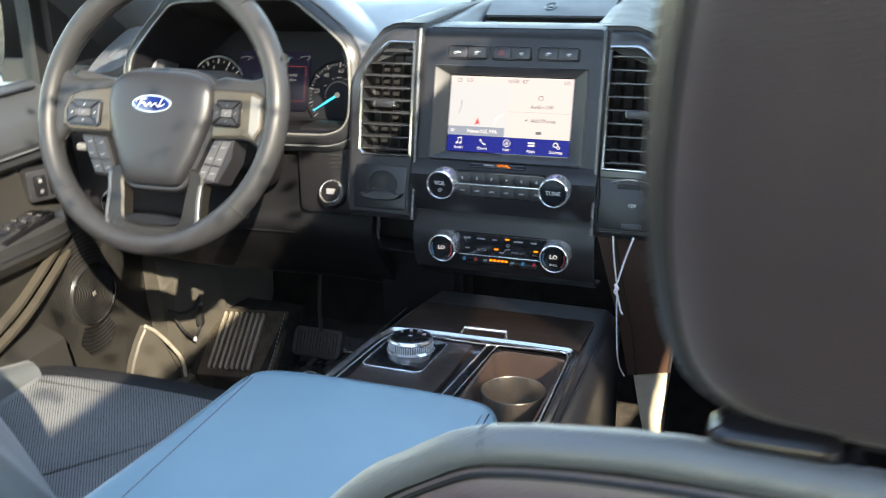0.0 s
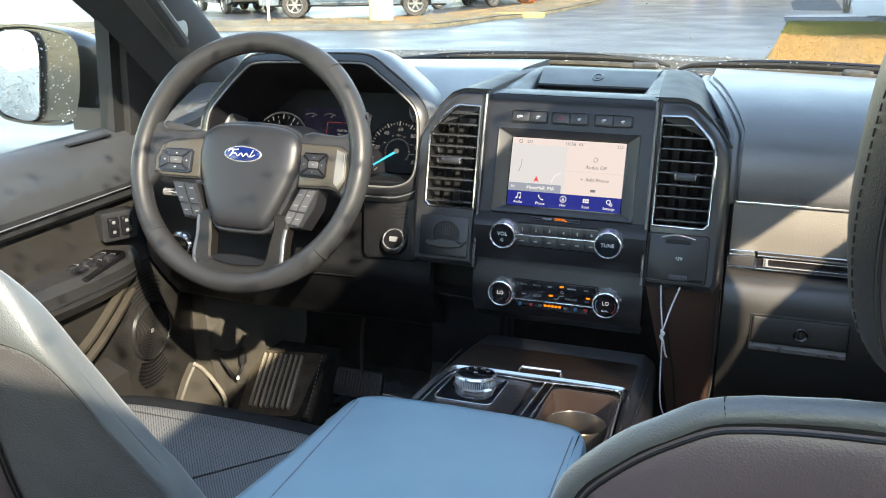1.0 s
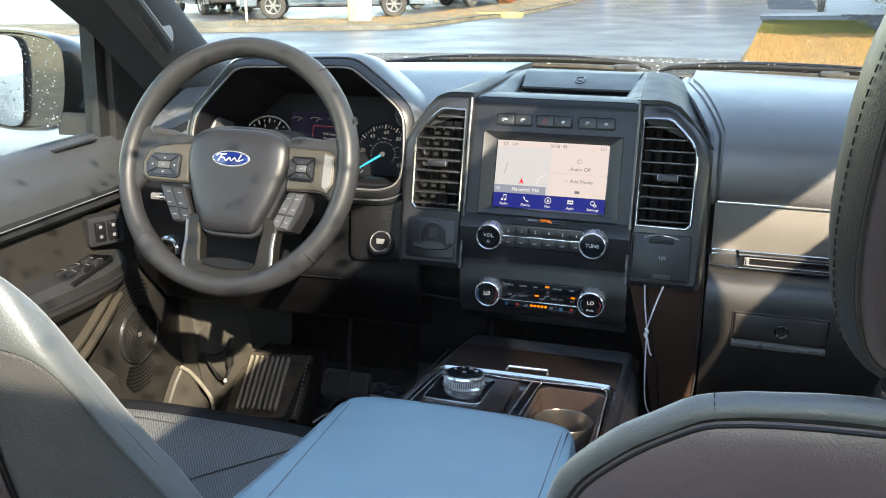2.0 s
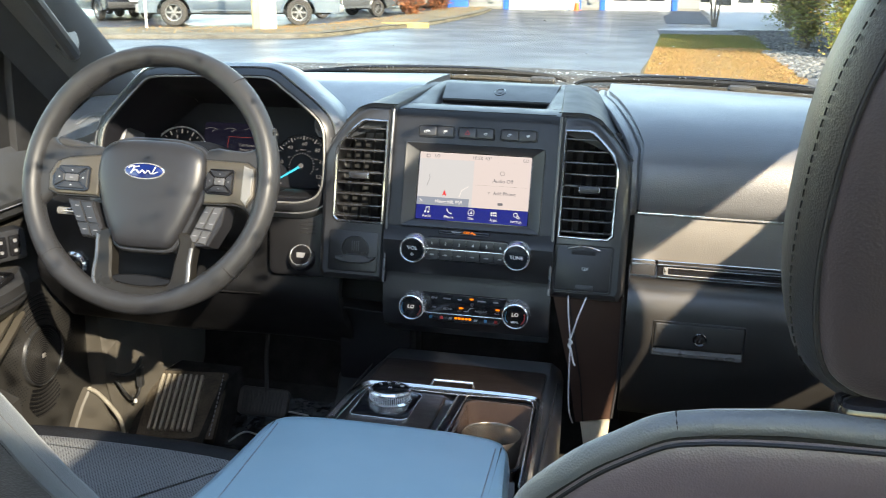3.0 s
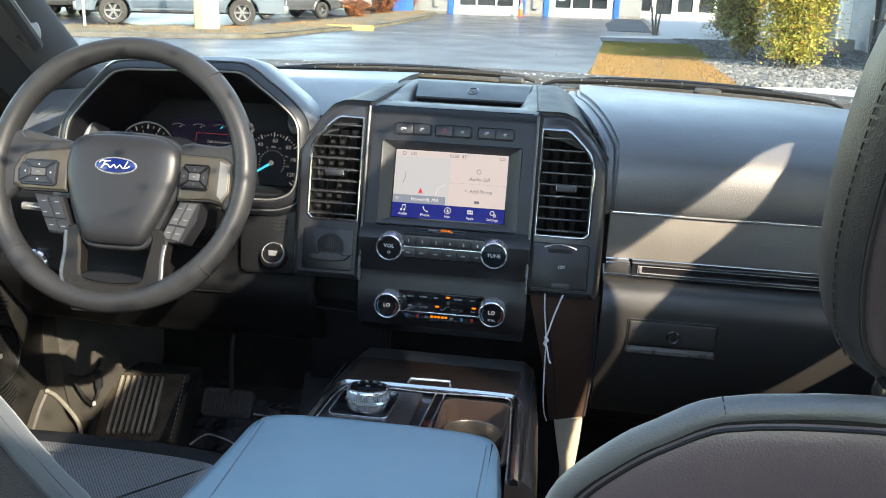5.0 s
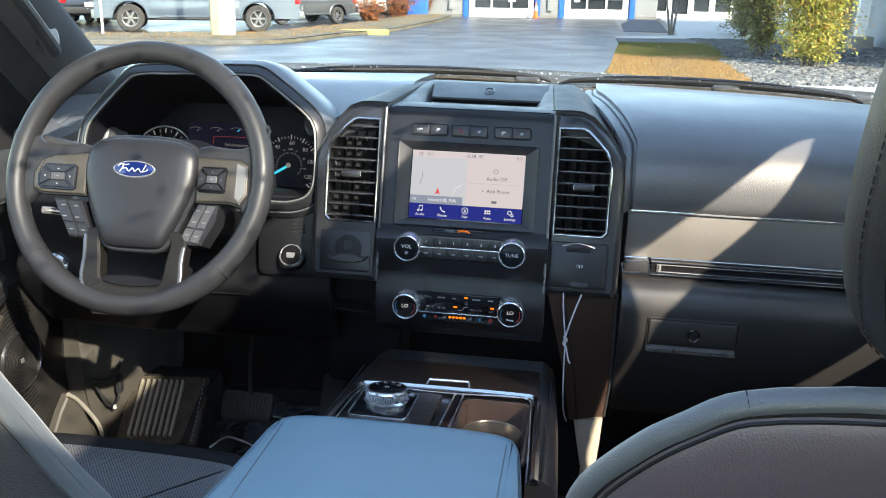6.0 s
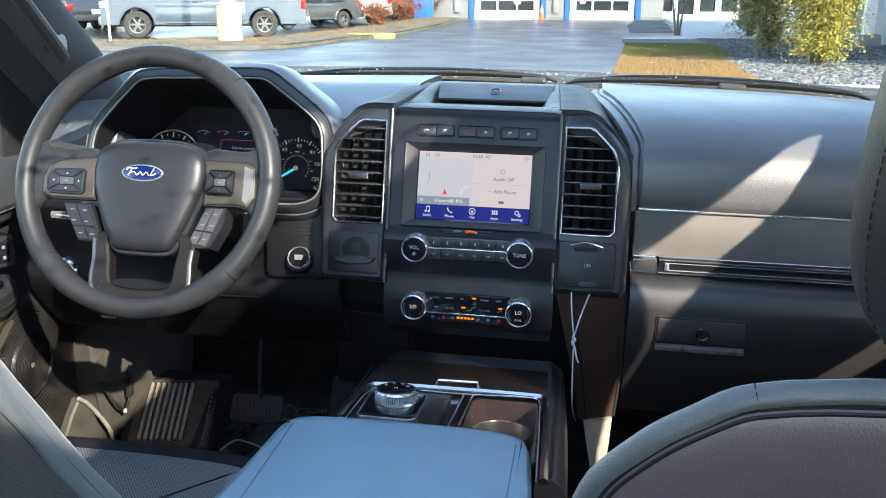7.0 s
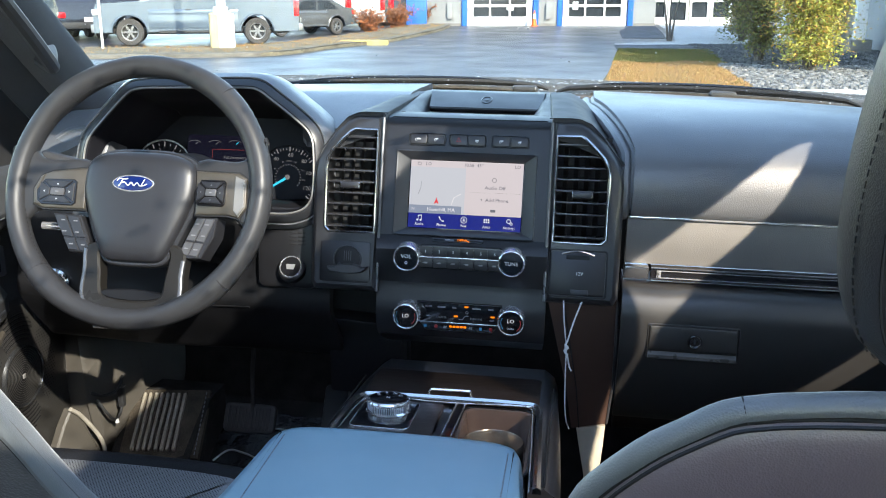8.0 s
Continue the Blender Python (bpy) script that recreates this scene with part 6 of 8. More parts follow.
def seat(at_xy, top_y, top_z, lean, label, group, thick=1.0, edge=None, rest_back=0.025, post_x=0.108):
    """A front seat: cushion, bolsters, backrest with a vinyl rear panel, headrest on two posts, base."""
    t = thing("car_seat", (at_xy[0], at_xy[1], 0.52), label, "seat", group)
    cx, cy = at_xy
    loop = mirrored(ROLL_SEAM if edge else BACK)
    mb = face(cx, top_y, top_z, -lean)
    br_ = rolled(loop, mirrored(edge), mb) if edge else puff(loop, [(d_, h if h > 0 else h * thick) for d_, h in ((0.12, -0.115), (0.085, -0.108), (0.07, -0.099), (0.058, -0.088), (0.045, -0.074), (0.034, -0.058), (0.023, -0.042), (0.013, -0.026), (0.006, -0.015), (0.002, -0.006), (0.0, 0.0), (0.0008, 0.004), (0.003, 0.0072), (0.006, 0.0088), (0.009, 0.0085), (0.0105, 0.005))], mb)
    for v in br_.verts:
        w_ = v.co + Vector((cx * 3, 0, 0))
        v.co.z += 0.0035 * noise.noise(w_ * 11) + 0.0012 * noise.noise(w_ * 38)
    part("backrest", br_, LEATHER, t, "black leather backrest with a rolled edge", sharp=50)
    if edge:
        mid = Vector((0, -0.22, 0))
        part("rear_border", loft(bmesh.new(), [[mb @ (mid + (p - mid) * k + Vector((0, 0, h))) for p in loop] for k, h in ((0.993, -0.01), (0.993, 0.003), (0.988, 0.0052), (0.972, 0.0066), (0.9, 0.0074), (0.7, 0.0078), (0.4, 0.008), (0.05, 0.008))]), BORDER, t, "grey-black wrinkled leather border", sharp=50)
        part("seam", tubed([mb @ (p + Vector((0, 0, 0.0042))) for p in inset(loop, 0.0020)], 0.0014, 6, True), THREAD_DARK, t)
        loop = [p + Vector((0, 0, 0.003)) for p in mirrored(REAR_PANEL)]
    bp0 = puff(loop, [(0.0095, -0.01), (0.0105, 0.006), (0.013, 0.0085), (0.02, 0.0115), (0.035, 0.0145)], mb, None, 0.007)
    part("back_panel", bp0, SEATBACK, t, "brownish black vinyl rear panel", sharp=50)
    part("seam", tubed([mb @ (p + Vector((0, 0, 0.0068))) for p in inset(loop, 0.0104)], 0.0013, 6, True), THREAD_DARK, t)
    pip = [mb @ (p + Vector((0, 0, 0.0090))) for p in inset(loop, 0.0132)]
    part("piping", tubed(pip, 0.0012, 6, True), LEATHER_DARK, t)
    for s in () if edge else (-1, 1):
        c0 = [mb @ Vector((s * (0.196 - 0.25 * d_), -0.0085 - d_, h if h > 0 else h * thick)) for d_, h in ((0.0035, -0.006), (0.0012, 0.0), (0.004, 0.0068), (0.0105, 0.0078))]
        part("corner_seam", tubed(curve(c0, 4), 0.0009, 6), THREAD_DARK, t)
    # headrest
    mhz = face(cx - math.copysign(0.015, cx), top_y + rest_back, top_z + 0.123, -8) @ Matrix.Diagonal((0.9, 1, 1, 1))
    HR = curve(poly([(0.0, 0.115), (-0.075, 0.112), (-0.118, 0.085), (-0.142, 0.035), (-0.150, -0.02), (-0.148, -0.075), (-0.134, -0.114), (-0.10, -0.131), (0.0, -0.135),
                     (0.10, -0.131), (0.134, -0.114), (0.148, -0.075), (0.150, -0.02), (0.142, 0.035), (0.118, 0.085), (0.075, 0.112)]), 4, True)
    hr = part("headrest", puff(HR, [(0.055, -0.062), (0.03, -0.060), (0.010, -0.045), (0.001, -0.02), (0.0, 0.0), (0.004, 0.019), (0.0095, 0.0262), (0.0112, 0.0255), (0.013, 0.022), (0.03, 0.022)], mhz, None, 0.002), LEATHER_DARK, t, "black leather headrest with a stitched rear panel")
    part("seam", tubed([mhz @ (p + Vector((0, 0, 0.0266))) for p in inset(HR, 0.0112)], 0.0013, 6, True), THREAD_DARK, hr)
    part("rear_panel", puff(inset(HR, 0.0115), [(0, 0.018), (0.0004, 0.0262), (0.002, 0.0285), (0.007, 0.0330), (0.014, 0.0365), (0.024, 0.0385)], mhz, None, 0.004), BORDER_DARK, hr, "wrinkled black leather rear panel")
    part("stitching", dashes([mhz @ (p + Vector((0, 0, 0.010))) for p in inset(HR, 0.0012)], 0.0055, 0.0035, 0.0005), THREAD_DARK, hr)
    for dy in (0.052, 0.062):
        part("stitching", dashes([mhz @ Vector((x, dy, 0.0425 - 1.2 * max(0, abs(x) - 0.07) ** 2 * 6)) for x in (-0.10, -0.06, 0.0, 0.06, 0.10)], 0.0055, 0.0035, 0.0006), THREAD_DARK, hr)
    for s in (-1, 1):
        p0 = mb @ Vector((s * post_x, -0.03, -0.03))
        p1 = mhz @ Vector((s * post_x, -0.07, -0.01))
        part("post", tubed([p0, p1], 0.006, 12), CHROME, t, "chrome headrest post")
        mco = Matrix.Translation(mb @ Vector((s * (post_x - 0.004), -0.003, -0.010)))
        col = part("post_collar", puff(rounded(0.040, 0.022, 0.007), [(0.0, -0.018), (0.0, -0.001), (0.0012, 0.003), (0.0035, 0.0045)], mco), GLOSS, t, "black plastic post collar")
        part("collar_button", boxed(mco @ pose(s * -0.0225, 0.0, -0.005), (0.006, 0.012, 0.009), 0.0018), GLOSS, col)
    # cushion
    CU = curve(poly([(0.0, 0.262), (-0.16, 0.255), (-0.215, 0.235), (-0.238, 0.19), (-0.245, 0.0), (-0.235, -0.24), (0.235, -0.24), (0.245, 0.0), (0.238, 0.19), (0.215, 0.235), (0.16, 0.255)]), 5, True)
    mcu = pose(cx, cy + 0.095, 0.846, 3.0)
    area = sum(p.x * q.y - q.x * p.y for p, q in zip(CU, CU[1:] + CU[:1]))
    CU = CU if area > 0 else CU[::-1]
    part("cushion", puff(CU, [(0.03, -0.16), (0.005, -0.13), (0.0, -0.05), (0.008, -0.012), (0.022, 0.002), (0.04, 0.006), (0.052, 0.003)], mcu), LEATHER_DARK, t, "black leather cushion")
    ins = inset(CU, 0.05)
    part("cushion_insert", puff(ins, [(0.0, -0.01), (0.001, 0.003), (0.006, 0.0055), (0.02, 0.0065)], mcu), PERF, t, "perforated leather seat insert")
    holes = bmesh.new()
    for i in range(76):
        for j in range(78):
            x, y = -0.17 + 0.34 * (i + 0.5 * (j % 2)) / 76, -0.02 + 0.225 * j / 78
            q = [mcu @ Vector((x + 0.0011 * math.cos(a), y + 0.0011 * math.sin(a), 0.0072)) for a in (0.3, 1.87, 3.44, 5.01)]
            holes.faces.new([holes.verts.new(v) for v in q])
    tagged(part("seat_perforation", holes, DARK, t), kind="stuff")
    part("cushion_seam", tubed([mcu @ Vector((x, -0.035 - 0.02 * abs(x), 0.0068)) for x in (-0.18, -0.09, 0.0, 0.09, 0.18)], 0.001, 6), THREAD_DARK, t)
    for s in (-1, 1):
        bl = curve([mcu @ Vector((s * x, y, z)) for x, y, z in ((0.205, 0.20, -0.005), (0.222, 0.08, 0.018), (0.226, -0.06, 0.026), (0.222, -0.20, 0.03))], 6)
        part("bolster", tubed(bl, [0.026 + 0.008 * math.sin(math.pi * k / (len(bl) - 1)) for k in range(len(bl))], 14), LEATHER, t, "raised side bolster")
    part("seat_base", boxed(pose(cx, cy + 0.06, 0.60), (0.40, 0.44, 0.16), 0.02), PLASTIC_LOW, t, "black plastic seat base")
    return t


seat((0.449, -0.585), -0.935, 1.339, 12, "black leather front passenger seat with a vinyl back and raised headrest", "front seats", 0.52)
seat((-0.455, -0.585), -0.85, 1.25, 25, "black leather driver seat reclined, with a perforated cushion", "front seats", 1.0, ROLL_EDGE, -0.02, 0.06)

# ---- driver door ----
def door(s, detail):
    t = thing("door_1" if s < 0 else "door_2", (0.82 * s, -0.2, 0.6), "dark plastic car door panel with a padded top, switches and a round speaker" if detail else "dark plastic car door panel with a padded top", "door", kind="structure")

    def D(x, y, z):
        return Vector((s * x, y, z))

    prof = [(0.885, 1.222), (0.862, 1.214), (0.835, 1.195), (0.815, 1.165), (0.808, 1.135), (0.818, 1.108), (0.838, 1.095)]
    ys = [0.20 - 0.92 * k / 14 for k in range(15)]

    def swell(y):
        return 0.02 * max(0, (y - 0.02) / 0.18) ** 2

    part("upper_pad", loft(bmesh.new(), [[D(x + swell(y) * 0.8, y, z + 0.012 * (0.1 - y) * 0.6) for x, z in prof] + [D(0.90, y, 1.095), D(0.90, y, 1.222)] for y in ys]), DOORPAD, t, "padded black door top")
    part("pad_seam", tubed([D(0.8075 + swell(y), y, 1.128) for y in ys], 0.0012, 5), THREAD, t)
    part("demister_slot", boxed(pose(s * 0.858, -0.03, 1.2165, 0, 0, 0), (0.012, 0.11, 0.003), 0.001), DARK, t)
    low = [(0.842, 1.10), (0.836, 1.07), (0.828, 1.03), (0.815, 1.005), (0.80, 0.985), (0.798, 0.95), (0.80, 0.85), (0.805, 0.75), (0.80, 0.66), (0.81, 0.60)]
    part("lower_panel", loft(bmesh.new(), [[D(x + swell(y), y, z) for x, z in low] + [D(0.90, y, 0.60), D(0.90, y, 1.10)] for y in ys]), DOORSKIN, t, "grained dark door panel")
    part("outer_skin", boxed(pose(s * 0.94, -0.26, 0.86), (0.05, 1.0, 0.70), 0.02), BONNET, t, "dark painted outer skin")
    # armrest with switches
    arm_ = [D(0.80, 0.0, 1.0), D(0.772, -0.06, 1.004), D(0.757, -0.16, 1.01), D(0.752, -0.35, 1.02), D(0.755, -0.65, 1.03)]
    ac = curve(arm_, 4)
    part("armrest", loft(bmesh.new(), [[p + Vector((s * a, 0, b_)) for a, b_ in ((0.0, 0.0), (0.012, 0.014), (0.055, 0.016), (0.06, -0.06), (0.02, -0.052), (0.0, -0.03))] for p in ac]), PLASTIC, t, "black door armrest")
    if detail:
        part("armrest_strip", tubed([p + Vector((s * 0.0, 0, -0.018)) for p in ac[3:]], 0.0028, 6), SATIN, t)
        wsw = part("window_switch_plate", slab(rounded(0.05, 0.14, 0.01), Matrix.Translation(D(0.79, -0.135, 1.024)) @ pose(0, 0, 0, 3, 0, 8), 0.008, 0.002), GLOSS, t, "gloss plate with window switches")
        for i in range(2):
            for j in range(3):
                part("window_switch", puff(rounded(0.014, 0.022, 0.004), [(0, -0.004), (0, 0.003), (0.003, 0.0055)], Matrix.Translation(D(0.80 - 0.020 * i, -0.175 + 0.035 * j, 1.026))), BUTTON, wsw, "small black switch")
                part("chrome_tip", boxed(Matrix.Translation(D(0.80 - 0.020 * i, -0.165 + 0.035 * j, 1.0305)), (0.010, 0.003, 0.002), 0.0008), CHROME, wsw)
        mlk = Matrix.Translation(D(0.797, -0.045, 1.066)) @ pose(0, 0, 0, 90, 0, 62)
        lk = part("lock_plate", slab(rounded(0.066, 0.054, 0.006), at(mlk, 0, 0, -0.004), 0.03, 0.003), SATIN, t, "satin plate with the lock switch")
        for dx in (-0.012, 0.012):
            ky = part("lock_switch", slab(rounded(0.020, 0.036, 0.003), at(mlk, dx, 0, -0.0005), 0.01, 0.0015), GLOSS, lk)
            for dy in (-0.009, 0.009):
                part("icon", slab(rounded(0.006, 0.006, 0.0015), at(mlk, dx, dy, 0.0), 0.0006, 0.0001), LABEL_DIM, ky)
        part("door_handle", tubed(curve([D(0.80, -0.06, 1.00), D(0.775, -0.10, 1.0), D(0.768, -0.15, 0.998), D(0.78, -0.20, 0.995)], 5), 0.008, 10), CHROME, t, "chrome inner handle")
        msp = Matrix.Translation(D(0.7985, 0.006, 0.843)) @ pose(0, 0, 0, 90, 0, 90) @ Matrix.Diagonal((0.83, 0.83, 1, 1))
        spk = part("speaker_grille", lathe([(0.0, 0.0), (0.066, 0.0), (0.066, 0.004), (0.062, 0.005), (0.0, 0.006)], msp, 48), PLASTIC_LOW, t, "round black speaker grille with a bright rim")
        part("speaker_rim", lathe([(0.0645, -0.002), (0.0690, 0.002), (0.0676, 0.0085), (0.0655, 0.0095), (0.0640, 0.006)], msp, 64), DARKCHROME, spk)
        for k in range(11):
            r = 0.012 + 0.0048 * k
            part("grille_ring", tubed([msp @ Vector((r * math.cos(a), r * math.sin(a), 0.006)) for a in [2 * math.pi * j / 36 for j in range(36)]], 0.0008, 4, True), DOORSKIN, spk)
        part("speaker_badge", slab(rounded(0.010, 0.010, 0.001), at(msp, 0, 0, 0.0075), 0.003, 0.0006), SILVER, spk)
        for k in range(15):
            r = 0.076 + 0.0046 * k
            for d0, d1 in ((60, 121), (238, 303)):
                q = max(0, k - 8) * 3
                pts = [msp @ Vector((r * math.cos(math.radians(d)), r * math.sin(math.radians(d)), 0.0006)) for d in range(d0 + q, d1 - q, 5)]
                part("grille_groove", tubed(pts, 0.0012, 5), PLASTIC_LOW if k % 2 else DOORSKIN, t)
        dots = bmesh.new()
        for i in range(-16, 17):
            for j in range(-15, 16):
                u, v = 0.0062 * (i + 0.5 * (j % 2)), 0.0058 * j
                if 0.066 < math.hypot(u, v) < 0.104 and abs(u) > abs(v) * 0.9:
                    q = [msp @ Vector((u * 1.2 + 0.0019 * math.cos(a), v * 1.2 + 0.0019 * math.sin(a), 0.0012)) for a in (0.3, 1.35, 2.4, 3.45, 4.5, 5.55)]
                    dots.faces.new([dots.verts.new(p) for p in q])
        tagged(part("speaker_perforation", dots, DARK, t), kind="stuff")
        part("map_pocket", loft(bmesh.new(), [[D(x, y, z) for x, z in ((0.80, 0.84), (0.755, 0.82), (0.745, 0.74), (0.80, 0.68))] for y in (-0.12, -0.3, -0.62)]), DOORSKIN, t, "dark door pocket")
        for a, b_ in ((0.0, 0.0), (0.016, -0.02)):
            part("pocket_edge", loft(bmesh.new(), [[p + Vector((s * u, 0, v)) for u, v in ((0.006, -0.008), (-0.006, -0.004), (-0.006, 0.003), (0.006, 0.008))] for p in curve([D(0.772, -0.32 + a, 0.855 + b_), D(0.778, -0.19 + a, 0.895 + b_), D(0.785, -0.105 + a, 0.935 + b_), D(0.799, -0.045 + a, 0.958 + b_)], 6)]), BRONZE, t, "pale curved pocket edge")
        part("handle_tip", puff(oval(0.02, 0.02, 20), [(0, -0.006), (0, 0.003), (0.004, 0.006)], Matrix.Translation(D(0.776, -0.118, 0.982)) @ pose(0, 0, 0, 80, 0, 75)), CHROME, t, "bright handle tip")
    # window frame and glass
    top = [(0.812, -0.80, 1.662), (0.812, -0.50, 1.657), (0.813, -0.42, 1.650), (0.816, -0.36, 1.634), (0.820, -0.31, 1.610), (0.829, -0.20, 1.548), (0.842, -0.05, 1.475), (0.858, 0.08, 1.40)]
    part("upper_frame", loft(bmesh.new(), [[D(x + a, y, z + b_) for a, b_ in ((-0.008, 0.0), (0.022, 0.0), (0.012, 0.07), (-0.018, 0.07))] for x, y, z in top]), RUBBER, t, "black upper window frame")
    part("window_frame", loft(bmesh.new(), [[D(x + a, y + b_, z) for a, b_ in ((0, -0.014), (0, 0.014), (0.03, 0.014), (0.03, -0.014))] for x, y, z in ((0.865, 0.065, 1.20), (0.86, 0.068, 1.34), (0.845, 0.058, 1.46), (0.825, 0.0, 1.56))]), RUBBER, t, "black window divider")
    part("sail_panel", loft(bmesh.new(), [[D(0.852, y, z), D(0.90, y, z)] + [D(0.90, y, zt), D(0.84, y, zt)] for y, z, zt in ((0.08, 1.19, 1.45), (0.15, 1.2, 1.41), (0.25, 1.2, 1.34), (0.33, 1.2, 1.27))]), PLASTIC, t, "black triangular mirror panel")
    pn = part("door_glass", loft(bmesh.new(), [[D(0.884, y, 1.20), D(0.806, y, 1.685), D(0.809, y, 1.686), D(0.887, y, 1.201)] for y in (0.06, -0.3, -0.73)]), GLASS, t, "clear door glass")
    pn.visible_shadow = False


door(-1, True)
door(1, False)
# unseen blocker, added; its outline is set by the sun patch on the dash
ps = thing("window_sun_blocker", (0.862, -0.4, 1.24), "unseen white sheet added inside the passenger window to shape the sunlight", "paper")
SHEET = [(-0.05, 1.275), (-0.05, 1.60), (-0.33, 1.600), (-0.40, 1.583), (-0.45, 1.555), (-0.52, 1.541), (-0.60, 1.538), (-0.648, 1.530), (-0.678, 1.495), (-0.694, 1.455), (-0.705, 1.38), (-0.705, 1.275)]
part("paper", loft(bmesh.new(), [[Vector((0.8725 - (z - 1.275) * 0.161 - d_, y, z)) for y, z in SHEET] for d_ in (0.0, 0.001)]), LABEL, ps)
PALEEDGE = mat("pale_edge_plastic", (0.34, 0.31, 0.26), 0.4, var=0.15, vscale=30, bump=0.1, bscale=300)
FOOT = mat("kick_panel_plastic", (0.08, 0.071, 0.06), 0.42, var=0.15, vscale=9, bump=0.25, bscale=800)
kp_ = thing("kick_panel", (-0.72, 0.25, 0.52), "dark plastic kick panel with a fuse cover beside the footwell", "trim panel")
part("panel", loft(bmesh.new(), [[Vector((x - d_, y, z)) for x, z in ((-0.80, 0.52), (-0.768, 0.56), (-0.760, 0.70), (-0.768, 0.86), (-0.80, 0.90))] for y, d_ in ((0.175, 0.02), (0.20, 0.0), (0.30, -0.012), (0.40, -0.03), (0.50, -0.04))]), FOOT, kp_)
part("inner_cover", puff(curve(poly([(-0.052, 0.062), (0.038, 0.066), (0.052, 0.02), (0.046, -0.055), (0.0, -0.078), (-0.046, -0.052)]), 4, True), [(0, -0.012), (0, 0.002), (0.006, 0.007), (0.02, 0.009)], pose(-0.760, 0.245, 0.705, 90, 0, 72)), FOOT, kp_, "rounded wiring cover")
part("cable", tubed(curve([(-0.765, 0.165, 0.738), (-0.745, 0.175, 0.730), (-0.735, 0.200, 0.728), (-0.735, 0.222, 0.734), (-0.737, 0.240, 0.745)], 6), 0.0036, 8), RUBBER, kp_, "black cable")
part("cable", tubed(curve([(-0.757, 0.172, 0.720), (-0.742, 0.178, 0.690), (-0.736, 0.195, 0.668), (-0.735, 0.214, 0.672), (-0.735, 0.226, 0.690)], 6), 0.0028, 8), RUBBER, kp_, "looped black cable")
plug = part("plug", boxed(pose(-0.735, 0.226, 0.706, 0, 0, 8), (0.012, 0.016, 0.044), 0.003), RUBBER, kp_, "black wiring plug")
part("clip", boxed(pose(-0.7275, 0.2235, 0.731, 0, 30, 8), (0.006, 0.012, 0.005), 0.0015), BUTTON_GREY, plug)
part("cable_tip", lathe([(0.0, -0.004), (0.004, -0.003), (0.0035, 0.004), (0.0, 0.005)], pose(-0.733, 0.197, 0.664), 12), LABEL, kp_, "pale cable tip")
part("sill_trim", loft(bmesh.new(), [[Vector((x, y, z)) for x, z in ((-0.80, 0.52), (-0.80, 0.60), (-0.74, 0.58), (-0.70, 0.52))] for y in (-0.6, 0.1, 0.15, 0.2)]), FOOT, kp_)
part("sill_end", puff(curve(poly([(0.0, 0.075), (-0.055, -0.02), (-0.06, -0.13), (0.072, -0.13), (0.066, -0.055), (0.022, 0.055)]), 3, True), [(0, -0.012), (0, 0.002), (0.004, 0.005)], pose(-0.778, 0.105, 0.655, 90, 0, 76)), FOOT, kp_, "triangular sill end trim")
part("sill_edge", tubed(curve([(-0.770, 0.098, 0.735), (-0.765, 0.118, 0.715), (-0.758, 0.150, 0.668), (-0.754, 0.172, 0.625), (-0.754, 0.176, 0.585)], 6), 0.0042, 8), PALEEDGE, kp_, "pale sill edge")

# ---- footwell ----
dp = thing("footrest", (-0.64, 0.3, 0.53), "pale ribbed driver footrest on carpet", "footrest")
mdp = pose(-0.672, 0.255, 0.640, 33, 0, 9)
part("base", boxed(at(mdp, 0.012, 0, -0.016), (0.165, 0.165, 0.022), 0.006), SUNCARPET, dp, "black carpet base, sunlight put into its brown colour")
part("support", loft(bmesh.new(), [[Vector((x, y, z)) for y, z in ((0.19, 0.50), (0.19, 0.585), (0.32, 0.668), (0.40, 0.668), (0.40, 0.50))] for x in (-0.755, -0.585)]), CARPET, dp)
for k in range(8):
    part("rib", boxed(at(mdp, -0.043 + 0.0122 * k, 0.0, 0.0), (0.0066, 0.135, 0.011), 0.0025, 2), PEDAL, dp, "pale rib")
part("edge_stitching", dashes([at(mdp, 0.086, y, -0.0035) @ Vector((0, 0, 0)) for y in (-0.075, 0.0, 0.075)], 0.011, 0.006, 0.0012), THREAD, dp)
bp_ = thing("brake_pedal", (-0.46, 0.22, 0.7), "black rubber brake pedal hanging on its arm", "pedal")
mbp = pose(-0.452, 0.20, 0.694, 60)
part("pad", slab(rounded(0.105, 0.058, 0.012), mbp, 0.014, 0.004), RUBBER, bp_)
for k in range(13):
    part("rib", boxed(at(mbp, -0.042 + 0.007 * k, 0, 0.001), (0.003, 0.044, 0.003), 0.001, 1), RUBBER, bp_)
part("arm", tubed(curve([(-0.447, 0.213, 0.71), (-0.447, 0.222, 0.80), (-0.445, 0.28, 0.95)], 6), 0.0045, 8), RUBBER, bp_)
ap = thing("accelerator_pedal", (-0.31, 0.25, 0.58), "long black accelerator pedal", "pedal")
part("pad", slab(rounded(0.05, 0.16, 0.01), pose(-0.30, 0.27, 0.66, 58), 0.016, 0.004), RUBBER, ap)


def film(u, v):
    x, y = -0.585 + 0.33 * u, 0.06 + 0.36 * v
    return Vector((x, y, 0.532 + 0.50 * max(0.0, y - 0.298) + 0.008 * noise.noise(Vector((x * 16, y * 16, 1))) + 0.006 * noise.noise(Vector((x * 45, y * 45, 4)))))


